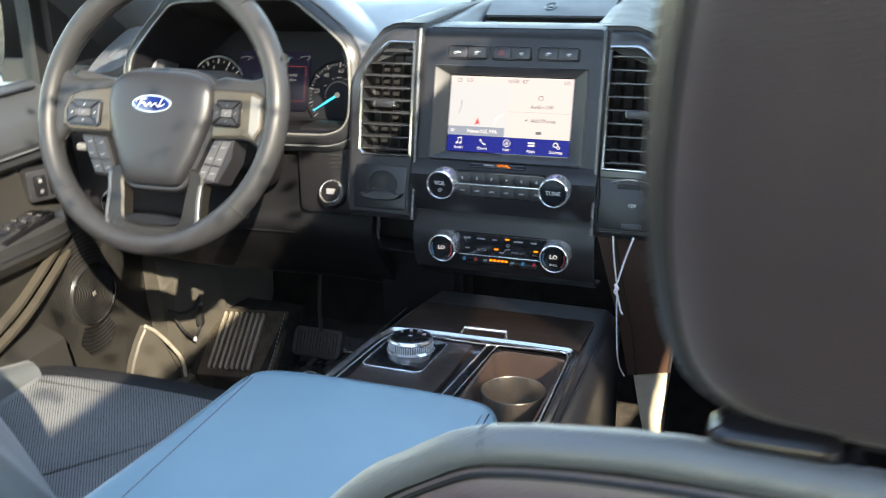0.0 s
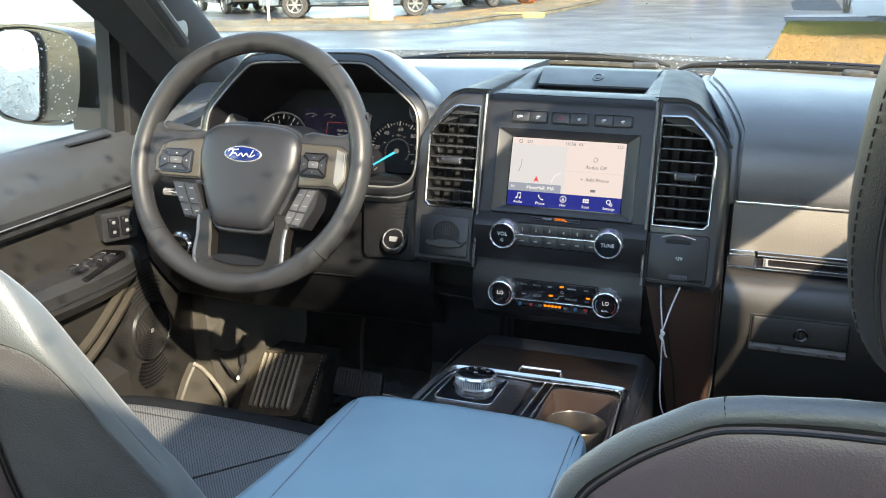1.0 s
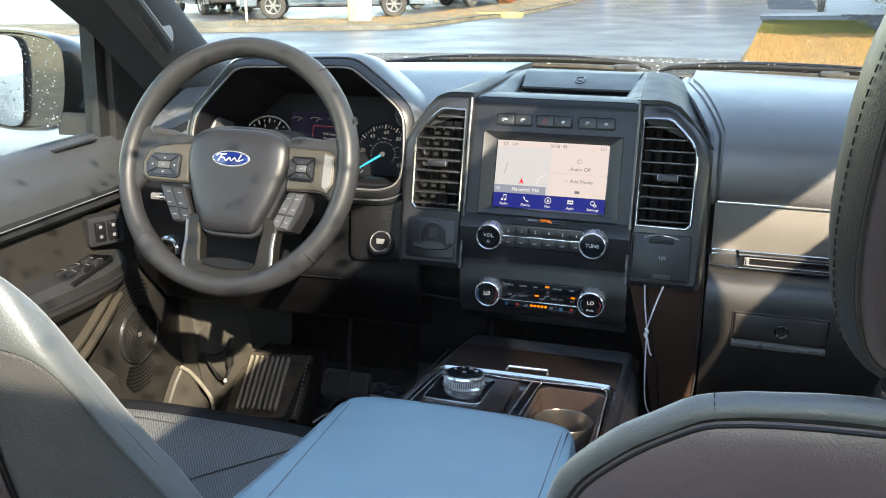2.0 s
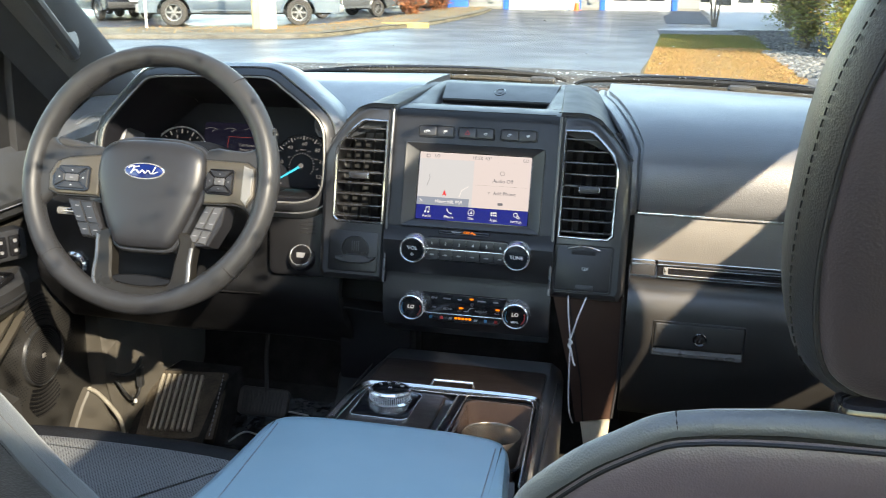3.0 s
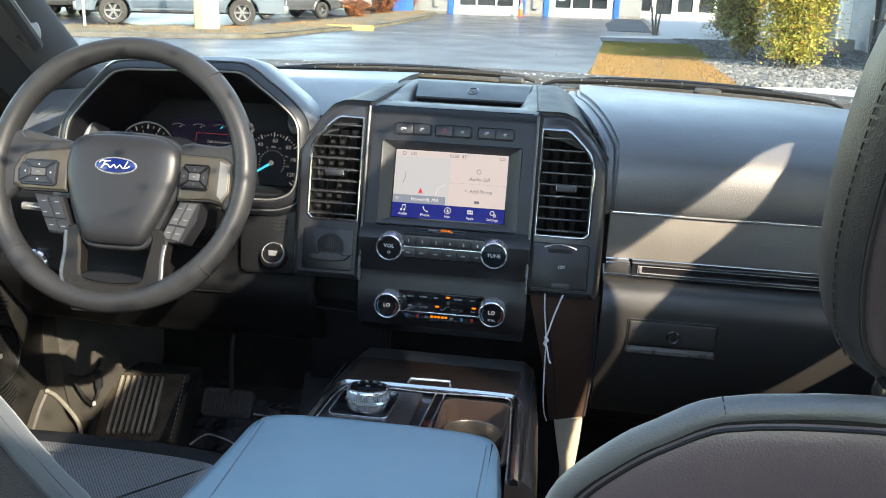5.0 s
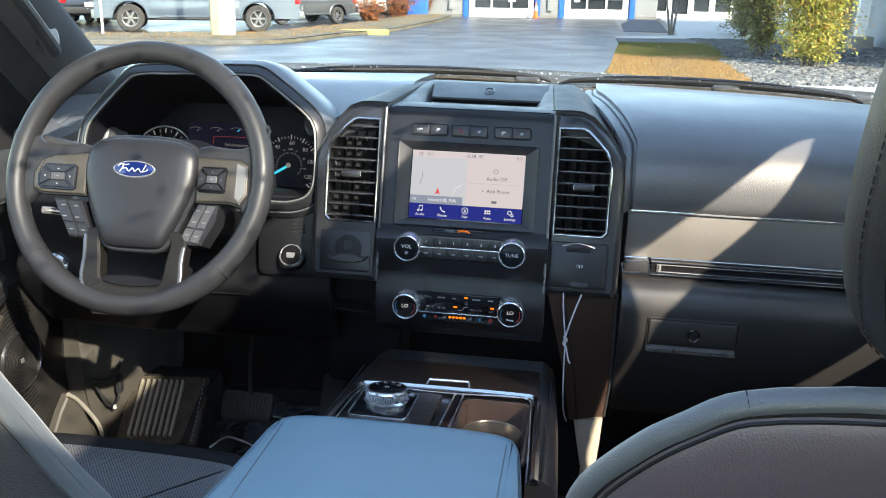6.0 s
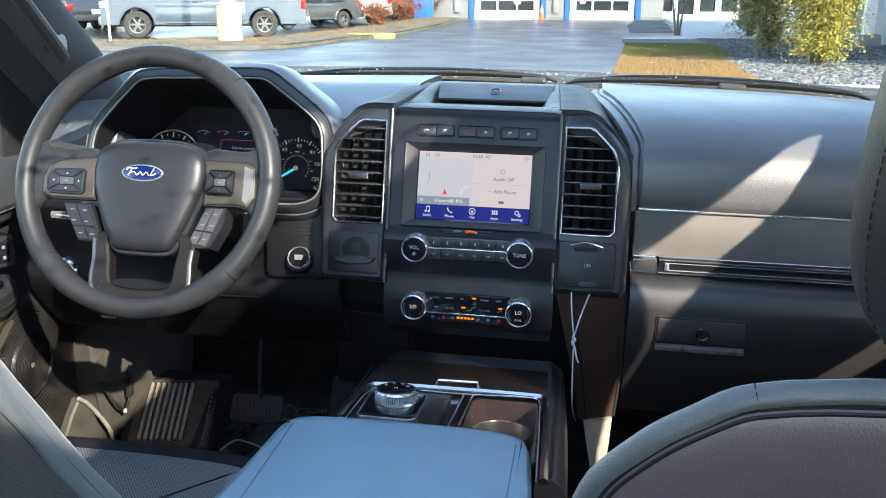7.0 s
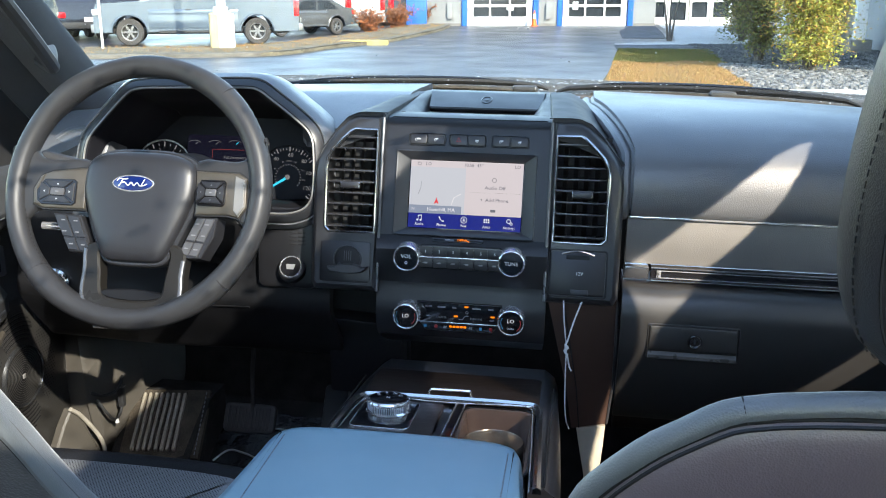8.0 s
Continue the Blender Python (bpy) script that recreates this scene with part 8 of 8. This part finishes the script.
SEDAN = dict(ends=(-0.95, 3.7), body=[(3.7, 0.65), (3.6, 0.86), (2.5, 0.98), (1.75, 1.42), (0.35, 1.44), (-0.4, 1.08), (-0.92, 1.04)],
             windows=[[(2.15, 1.0), (1.65, 1.34), (1.05, 1.36), (1.05, 0.98)], [(0.95, 0.98), (0.95, 1.36), (0.4, 1.34), (-0.1, 1.02)]], doors=(2.2, 1.0, 0.1), handles=(1.3, 0.3),
             tail_z=0.88, tail_h=0.16, nose_z=0.72)
HEAD = math.degrees(math.atan2(26.12 - 27.66, -14.18 + 10.51))
d = Vector((math.cos(radians(HEAD)), math.sin(radians(HEAD)), 0))
nrm = Vector((d.y, -d.x, 0))
nrm = nrm if nrm.y < 0 else -nrm
c0 = Vector((-10.51, 27.66, 0)) - nrm * 0.92
vehicle("pickup_truck", c0.x, c0.y, HEAD, paint("silver_blue_paint", (0.105, 0.135, 0.17)), "silver-blue crew cab pickup truck with chrome wheels parked behind the verge", "truck", PICKUP, 6.4, (0.0, 3.98), 0.43)
BLACKP = paint("black_car_paint", (0.015, 0.016, 0.02))
GREYP = paint("dark_grey_car_paint", (0.10, 0.105, 0.11))
WHITEP = paint("white_car_paint", (0.74, 0.74, 0.73), 0.3)
vehicle("suv", -17.8, 29.26, 140, BLACKP, "black sport utility car with red tail lamps", "car", SUV, 4.8, (0.0, 2.85), 0.36, 1.88)
vehicle("suv", -18.2, 32.26, 140, BLACKP, "black sport utility car behind another, red tail lamps", "car", SUV, 4.8, (0.0, 2.85), 0.36, 1.88)
vehicle("sedan", -10.6, 35.6, 235, GREYP, "dark grey sedan with bright head lamps", "car", SEDAN, 4.7, (0.0, 2.75), 0.33, 1.82)
vehicle("pickup_truck", -10.3, 38.6, 140, WHITEP, "white pickup truck with a red tail lamp", "truck", PICKUP, 6.4, (0.0, 3.9), 0.41)
vehicle("pickup_truck", -10.2, 45.5, 150, GREYP, "dark grey pickup truck with a red tail lamp", "truck", PICKUP, 6.4, (0.0, 3.9), 0.41)

# ---- service building ----
WALL_A, WALL_B = Vector((-6.27, 45.89, 0)), Vector((2.23, 47.12, 0))
WDIR = math.degrees(math.atan2(WALL_B.y - WALL_A.y, WALL_B.x - WALL_A.x))
mwall = Matrix.Translation(G(WALL_A.x, WALL_A.y)) @ pose(0, 0, 0, 90, 0, WDIR)     # X along the wall, Y up, Z to the viewer
bld = thing("service_building", G(-2, 50), "grey sided service garage with two white and blue glazed doors", "building")
DOORS = ((0.05, 4.0), (4.95, 8.85))
segs = [(-5.0, DOORS[0][0]), (DOORS[0][1], DOORS[1][0]), (DOORS[1][1], 10.0)]
for a, b_ in segs:
    part("wall", boxed(mwall @ pose((a + b_) / 2, 3.0, -0.15), (b_ - a, 6.0, 0.3)), SIDING, bld)
part("wall", boxed(mwall @ pose(2.5, 4.85, -0.15), (15.0, 2.3, 0.296)), SIDING, bld)
part("wall", boxed(mwall @ pose(2.5, 3.0, -9.0), (15.0, 6.0, 0.3)), SIDING, bld, "rear wall")
part("roof", boxed(mwall @ pose(2.5, 6.06, -4.5), (15.4, 0.12, 9.6)), SIDING, bld, "flat grey roof")
for k in range(40):
    z = 0.12 + 0.15 * k
    for a, b_ in (segs if z < 3.7 else [(-5.0, 10.0)]):
        part("siding_board", boxed(mwall @ pose((a + b_) / 2, z, 0.008), (b_ - a - 0.02, 0.135, 0.022), 0.004, 1), SIDING, bld)
for a, b_ in segs:
    part("plinth", boxed(mwall @ pose((a + b_) / 2, 0.06, 0.01), (b_ - a, 0.14, 0.05)), CONCRETE, bld)
for a, b_ in DOORS:
    gd = part("garage_door", boxed(mwall @ pose((a + b_) / 2, 1.85, -0.2), (b_ - a - 0.5, 3.7, 0.05)), DARKGLASS, bld, "glazed white garage door in a blue frame")
    for x in (a + 0.14, b_ - 0.14):
        part("blue_frame", boxed(mwall @ pose(x, 1.9, 0.02), (0.26, 3.8, 0.16), 0.01), BLUEPAINT, gd)
    part("blue_frame", boxed(mwall @ pose((a + b_) / 2, 3.82, 0.02), (b_ - a, 0.2, 0.16), 0.01), BLUEPAINT, gd)
    x0, x1 = a + 0.30, b_ - 0.30
    part("door_rail", boxed(mwall @ pose((x0 + x1) / 2, 0.22, -0.1), (x1 - x0, 0.46, 0.12), 0.01), WHITEPAINT, gd)
    for z in (1.0, 1.75, 2.5, 3.3):
        part("door_rail", boxed(mwall @ pose((x0 + x1) / 2, z, -0.1), (x1 - x0, 0.13, 0.12), 0.01), WHITEPAINT, gd)
    for k in range(4):
        x = x0 + 0.16 + (x1 - x0 - 0.32) * k / 3
        part("door_stile", boxed(mwall @ pose(x, 1.85, -0.1), (0.30 if k in (0, 3) else 0.09, 3.6, 0.124), 0.01), WHITEPAINT, gd)
    for k in range(3):
        for j, z in enumerate((0.72, 1.38, 2.12, 2.9)):
            part("pane", boxed(mwall @ pose(x0 + 0.16 + (x1 - x0 - 0.32) * (k + 0.5) / 3, z, -0.14), ((x1 - x0) / 3 - 0.12, 0.56, 0.012)), DARKGLASS, gd)
part("notice", boxed(mwall @ pose(2.55, 0.88, -0.12), (0.36, 0.22, 0.01)), WHITEPAINT, bld, "white notice")
part("notice", boxed(mwall @ pose(5.9, 1.0, -0.12), (0.28, 0.4, 0.01)), WHITEPAINT, bld, "white notice")
for x in (-0.55, 4.5):
    part("wall_box", boxed(mwall @ pose(x, 0.72, 0.08), (0.28, 0.75, 0.16), 0.04), SIDING, bld, "small grey wall box")
cn = thing("traffic_cone", mwall @ Vector((3.75, 0, 0.5)), "orange traffic cone with a white band", "cone")
mcn = mwall @ pose(3.75, 0, 0.55, -90)
part("cone", lathe([(0.0, 0.03), (0.14, 0.03), (0.03, 0.80), (0.0, 0.80)], mcn, 20), CONE, cn)
part("band", lathe([(0.09, 0.38), (0.094, 0.38), (0.062, 0.60), (0.058, 0.60)], mcn, 20), WHITEPAINT, cn)
part("foot", boxed(at(mcn, 0, 0, 0.015), (0.4, 0.4, 0.03), 0.01), CONE, cn)

ent = thing("entrance_front", G(5.5, 51), "grey entrance wall with white framed glass doors", "building")
ment = Matrix.Translation(G(2.9, 49.9)) @ pose(0, 0, 0, 90, 0, WDIR)
part("wall", boxed(ment @ pose(3.5, 3.0, -0.4), (8.5, 6.0, 0.3)), SIDING, ent)
for k in range(4):
    x = 1.0 + 1.15 * k
    fr_ = part("door_frame", ring(poly([(-0.55, 0.0), (0.55, 0.0), (0.55, 2.6), (-0.55, 2.6)]), poly([(-0.42, 0.35 if k != 1 else 0.2), (0.42, 0.35 if k != 1 else 0.2), (0.42, 2.5), (-0.42, 2.5)]), ment @ pose(x, 0, 0.02), 0.2, 0.01), WHITEPAINT, ent, "white door frame")
    part("pane", boxed(ment @ pose(x, 1.4, -0.1), (0.9, 2.3, 0.02)), DARKGLASS, fr_)
    part("rail", boxed(ment @ pose(x, 1.2, 0.0), (0.86, 0.1, 0.08)), WHITEPAINT, fr_)

# neighbouring block
nb = thing("side_building", G(11, 22), "pale grey building with a white column and steps", "building")
PALE = mat("pale_grey_render", (0.34, 0.36, 0.38), 0.7, var=0.1, vscale=0.7, bump=0.2, bscale=30)
part("wall", boxed(pose(13.0, 26.5, GZ + 3.6), (9.6, 21.0, 7.2), 0.05), PALE, nb)
part("roof", boxed(pose(13.0, 26.5, GZ + 7.3), (10.2, 21.6, 0.25), 0.05), SIDING, nb)
part("column", boxed(pose(7.6, 25.5, GZ + 2.0), (0.28, 0.28, 4.0), 0.02), WHITEPAINT, nb, "white column")
part("column_foot", boxed(pose(7.6, 25.5, GZ + 0.2), (0.6, 0.6, 0.4), 0.03), CONCRETE, nb)
part("door", boxed(pose(8.17, 24.2, GZ + 1.2), (0.1, 1.1, 2.3), 0.02), DARKGLASS, nb, "dark glass door")
part("handrail", tubed(curve([G(7.2, 21.6, 0.0), G(7.2, 21.7, 0.6), G(7.25, 21.9, 0.95), G(7.5, 22.6, 1.0), G(8.1, 23.0, 1.0)], 5), 0.025, 8), BARK, nb, "dark bent handrail")
hb = thing("blue_bin", mwall @ Vector((-2.2, 0, 1.2)), "blue waste bin beside the garage wall", "bin")
part("bin_body", boxed(mwall @ pose(-2.2, 0.75, 1.3), (1.0, 1.5, 0.9), 0.05), BLUEPAINT, hb)
part("bin_lid", boxed(mwall @ pose(-2.2, 1.53, 1.3), (1.06, 0.08, 0.96), 0.03), RUBBER, hb)

# ---- planting on the passenger side ----
LW = [(0.40, 13.0), (0.48, 15.4), (0.72, 18.5), (0.88, 20.9), (1.02, 23.6), (1.12, 25.7)]
LR = [(3.0, 13.0), (3.02, 16.4), (3.18, 18.8), (3.39, 21.3), (3.6, 23.6), (3.62, 25.7)]
lw = [(p.x, p.y) for p in curve([Vector((*p, 0)) for p in LW], 4)]
lr = [(p.x, p.y) for p in curve([Vector((*p, 0)) for p in LR], 4)]
solo("lawn", strip_mesh(lw, lr, 0.06), LAWN, "strip of golden autumn lawn, its far shade drawn by greener blades", "lawn", kind="structure")
BR = [(9.5, y) for y in (13.0, 16.4, 18.8, 21.3, 23.6, 25.7)]
br = [(p.x, p.y) for p in curve([Vector((*p, 0)) for p in BR], 4)]
solo("gravel_bed", strip_mesh(lr, br, 0.05), SOIL, "dark gravel planting bed", "gravel", kind="structure")
solo("gravel_bed_end", strip_mesh([(1.1, 25.72), (1.08, 28.5)], [(9.5, 25.72), (9.5, 28.5)], 0.05), SOIL, "dark gravel bed behind the lawn", "gravel", kind="structure")
solo("gravel_bed_far", strip_mesh([(1.5, 33.5), (1.6, 40), (2.3, 46.5)], [(3.1, 33.5), (3.4, 40), (3.6, 46.5)], 0.012, 0.02), SOIL, "dark gravel bed by the garage wall", "gravel", kind="structure")
wk = bmesh.new()
loft(wk, [[G(x, y0, -0.05), G(x, y0, 0.02), G(x, y1, 0.02), G(x, y1, -0.05)] for x, y0, y1 in ((1.1, 28.6, 29.6), (3.0, 29.4, 31.0), (5.0, 30.2, 32.4), (9.5, 31.0, 33.0))])
loft(wk, [[G(x0, y, -0.05), G(x0, y, 0.024), G(x1, y, 0.024), G(x1, y, -0.05)] for y, x0, x1 in ((31.0, 3.2, 5.4), (36.0, 3.6, 6.0), (49.8, 3.9, 7.4))])
loft(wk, [[G(x, y0, -0.05), G(x, y0, 0.06), G(x, y1, 0.06), G(x, y1, -0.05)] for x, y0, y1 in ((3.3, 12.0, 14.6), (6.0, 12.0, 15.4), (9.5, 12.0, 15.8))])
solo("walkway", wk, PAVING, "pale concrete walkway to the entrance", "pavement", kind="structure")


def blades(name, inside, n, seed, h, material, label):
    rng = random.Random(seed)
    v, f = [], []
    for _ in range(n):
        x, y = inside(rng)
        a, k = rng.uniform(0, 6.28), rng.uniform(0.5, 1.2) * h
        w = 0.009
        i = len(v)
        v += [(x - w * math.cos(a), y - w * math.sin(a), GZ + 0.06), (x + w * math.cos(a), y + w * math.sin(a), GZ + 0.06), (x + rng.uniform(-0.4, 0.4) * h, y + rng.uniform(-0.4, 0.4) * h, GZ + 0.06 + k)]
        f.append((i, i + 1, i + 2))
    me = bpy.data.meshes.new(name)
    me.from_pydata(v, [], f)
    me.materials.append(material)
    return tagged(new(name, me), label, "grass", kind="stuff")


def in_lawn(rng):
    y = rng.uniform(13.2, 25.6)
    t = (y - 13.0) / 12.6
    return rng.uniform(0.42 + 0.68 * t, 2.98 + 0.64 * t + 0.06 * math.sin(5 * y)), y


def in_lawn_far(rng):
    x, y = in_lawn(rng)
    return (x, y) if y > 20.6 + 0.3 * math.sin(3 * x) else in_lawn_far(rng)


blades("grass_blades", in_lawn, 42000, 3, 0.045, GRASS, "short dry golden and green grass blades")
# darker green of these blades stands in for shade on the far lawn
blades("shade_grass_blades", in_lawn_far, 34000, 13, 0.055, leafy("shade_green_blades", [(0.07, 0.095, 0.02), (0.10, 0.115, 0.025), (0.14, 0.125, 0.03), (0.085, 0.10, 0.02)], 0.8), "short grass blades with shade put into their darker green")


def in_verge(rng):
    k = rng.randrange(6, len(fs) - 1)
    s_, u = rng.random(), rng.uniform(0.15, 0.95)
    a = (fs[k][0] * (1 - s_) + fs[k + 1][0] * s_, fs[k][1] * (1 - s_) + fs[k + 1][1] * s_)
    b_ = (rs[k][0] * (1 - s_) + rs[k + 1][0] * s_, rs[k][1] * (1 - s_) + rs[k + 1][1] * s_)
    return a[0] * (1 - u) + b_[0] * u, a[1] * (1 - u) + b_[1] * u


blades("verge_grass", in_verge, 9000, 8, 0.14, GRASS, "thin dry grass on the verge")


def pebbles(name, n, seed, x0, x1, y0, y1, r0, r1, label, material):
    rng = random.Random(seed)
    v, f = [], []
    for _ in range(n):
        x, y, r, a = rng.uniform(x0, x1), rng.uniform(y0, y1), rng.uniform(r0, r1), rng.uniform(0, 6.28)
        i = len(v)
        for k in range(5):
            q = a + 1.2566 * k
            v.append((x + r * rng.uniform(0.7, 1.1) * math.cos(q), y + r * rng.uniform(0.7, 1.1) * math.sin(q), GZ + 0.05))
        for k in range(5):
            q = a + 1.2566 * k
            v.append((x + 0.6 * r * math.cos(q), y + 0.6 * r * math.sin(q), GZ + 0.05 + r * rng.uniform(0.5, 0.9)))
        f.append(tuple(range(i + 5, i + 10)))
        f += [(i + k, i + (k + 1) % 5, i + 5 + (k + 1) % 5, i + 5 + k) for k in range(5)]
    me = bpy.data.meshes.new(name)
    me.from_pydata(v, [], f)
    me.materials.append(material)
    return tagged(new(name, me), label, "gravel", kind="stuff")


# near stones take paler colours as sunlit, far ones darker as shaded
pebbles("gravel_stones", 6500, 4, 3.1, 9.4, 14.8, 20.0, 0.03, 0.08, "gravel stones with sunlight put into their pale colours", PEBBLE_SUNLIT)
pebbles("gravel_stones_far", 6500, 9, 3.4, 9.0, 20.0, 28.5, 0.03, 0.075, "gravel stones with shade put into their dark colours", PEBBLE_SHADED)


def bush(name, x, y, h, w, stems, leaves, size, material, label, seed, low=0.15, twig=0.012):
    """A shrub: stems that fork, with single leaves set along and round the twigs."""
    rng = random.Random(seed)
    t = thing(name, G(x, y), label, "bush")
    bm = bmesh.new()
    tips = []
    for s_ in range(stems):
        a = 6.283 * s_ / stems + rng.uniform(-0.4, 0.4)
        rr = w / 2 * rng.uniform(0.35, 1.0)
        top = Vector((x + rr * math.cos(a), y + rr * math.sin(a), GZ + h * rng.uniform(0.6, 1.0)))
        base = G(x + 0.08 * math.cos(a), y + 0.08 * math.sin(a), -0.02)
        mid_ = base.lerp(top, 0.5) + Vector((-rr * 0.25 * math.cos(a), -rr * 0.25 * math.sin(a), h * 0.06))
        line = curve([base, mid_, top], 5)
        tube(bm, line, [twig * (1.6 - 1.3 * k / (len(line) - 1)) for k in range(len(line))], 5)
        for p in line[2:]:
            for _ in range(3):
                q = p + Vector((rng.gauss(0, 1), rng.gauss(0, 1), rng.gauss(0, 0.8))) * w * 0.11
                q.z = max(q.z, GZ + low)
                tube(bm, [p, p.lerp(q, 0.5) + Vector((0, 0, 0.02)), q], [twig * 0.5, twig * 0.4, twig * 0.2], 4)
                tips.append((p, q))
    part("stems", bm, BARK, t, "thin grey stems")
    v, f = [], []
    for _ in range(leaves):
        p, q = tips[rng.randrange(len(tips))]
        c = p.lerp(q, rng.uniform(0.15, 1.05)) + Vector((rng.gauss(0, 1), rng.gauss(0, 1), rng.gauss(0, 1))) * w * 0.028
        d1 = Vector((rng.gauss(0, 1), rng.gauss(0, 1), rng.gauss(0.1, 0.7))).normalized()
        d2 = d1.orthogonal().normalized()
        d2 = (d2 * math.cos(rng.uniform(0, 6.28)) + d1.cross(d2) * math.sin(rng.uniform(0, 6.28)))
        k = size * rng.uniform(0.6, 1.25)
        up = d1.cross(d2).normalized() * k * 0.12
        i = len(v)
        v += [c - d1 * k * 0.5, c + d2 * k * 0.26 + up, c + d1 * k * 0.55, c - d2 * k * 0.26 + up]
        f += [(i, i + 1, i + 2), (i, i + 2, i + 3)]
    base = BASE[t.name]
    me = bpy.data.meshes.new("leaves")
    me.from_pydata([tuple(q - base) for q in v], [], f)
    me.materials.append(material)
    ob = new("leaves", me)
    ob.parent = t
    tagged(ob, kind="stuff")
    return t


bush("shrub", 4.80, 18.7, 3.1, 3.1, 42, 36000, 0.068, LEAF_GOLD, "tall loose shrub with yellow-green and orange leaves", 21, 0.3)
bush("shrub", 4.25, 21.3, 3.0, 2.0, 30, 11000, 0.075, LEAF_GREEN, "dull olive shrub in shade on the gravel", 22, 0.2)
bush("shrub", 5.5, 31.8, 2.6, 3.4, 26, 6000, 0.10, LEAF_GREEN, "low olive shrub in front of the entrance", 23, 0.1)
bush("shrub", 7.2, 29.5, 2.8, 3.4, 26, 6000, 0.10, LEAF_GREEN, "rounded olive shrub beside the walkway", 24, 0.1)
bush("red_shrub", -8.48, 35.1, 0.95, 1.5, 26, 2600, 0.10, LEAF_RED, "small rust-red shrub on the verge", 31, 0.03)
bush("red_shrub", -8.6, 41.0, 1.0, 1.7, 26, 2400, 0.11, LEAF_RED, "small rust-red shrub on the verge", 32, 0.03)
bush("red_shrub", -8.3, 45.6, 1.0, 1.6, 24, 2000, 0.11, LEAF_RED, "small rust-red shrub by the garage wall", 33, 0.03)
sap = thing("young_tree", G(3.02, 31.9), "young tree with three thin bare stems", "tree")
rng = random.Random(7)
for k, (dx, dz) in enumerate(((-0.55, 3.2), (0.1, 3.4), (0.75, 3.0))):
    st_ = curve([G(3.02 + 0.05 * k, 31.9), G(3.02 + dx * 0.35, 31.9, dz * 0.4), G(3.02 + dx, 31.9 + 0.1 * k, dz)], 6)
    part("stem", tubed(st_, [0.045 - 0.0025 * j for j in range(len(st_))], 7), BARK, sap, "thin bare stem")
v, f = [], []
for _ in range(700):
    c = Vector((3.05 + rng.gauss(0, 0.55), 31.9 + rng.gauss(0, 0.5), GZ + 2.6 + rng.gauss(0, 0.5))) - BASE[sap.name]
    d1 = Vector((rng.gauss(0, 1), rng.gauss(0, 1), rng.gauss(0, 1))).normalized() * 0.05
    d2 = d1.orthogonal() * 0.6
    i = len(v)
    v += [c - d1, c + d2, c + d1, c - d2]
    f.append((i, i + 1, i + 2, i + 3))
me = bpy.data.meshes.new("crown")
me.from_pydata([tuple(q) for q in v], [], f)
me.materials.append(LEAF_GREEN)
ob = new("crown", me)
ob.parent = sap
tagged(ob, kind="stuff")

# the car park falls a little to the driver's side of the car
FALL = Matrix.Rotation(-0.0123, 4, "Y")
for ob in [o for o in scene.objects if o not in OUT_FROM and o.parent is None]:
    ob.matrix_basis = FALL @ ob.matrix_basis
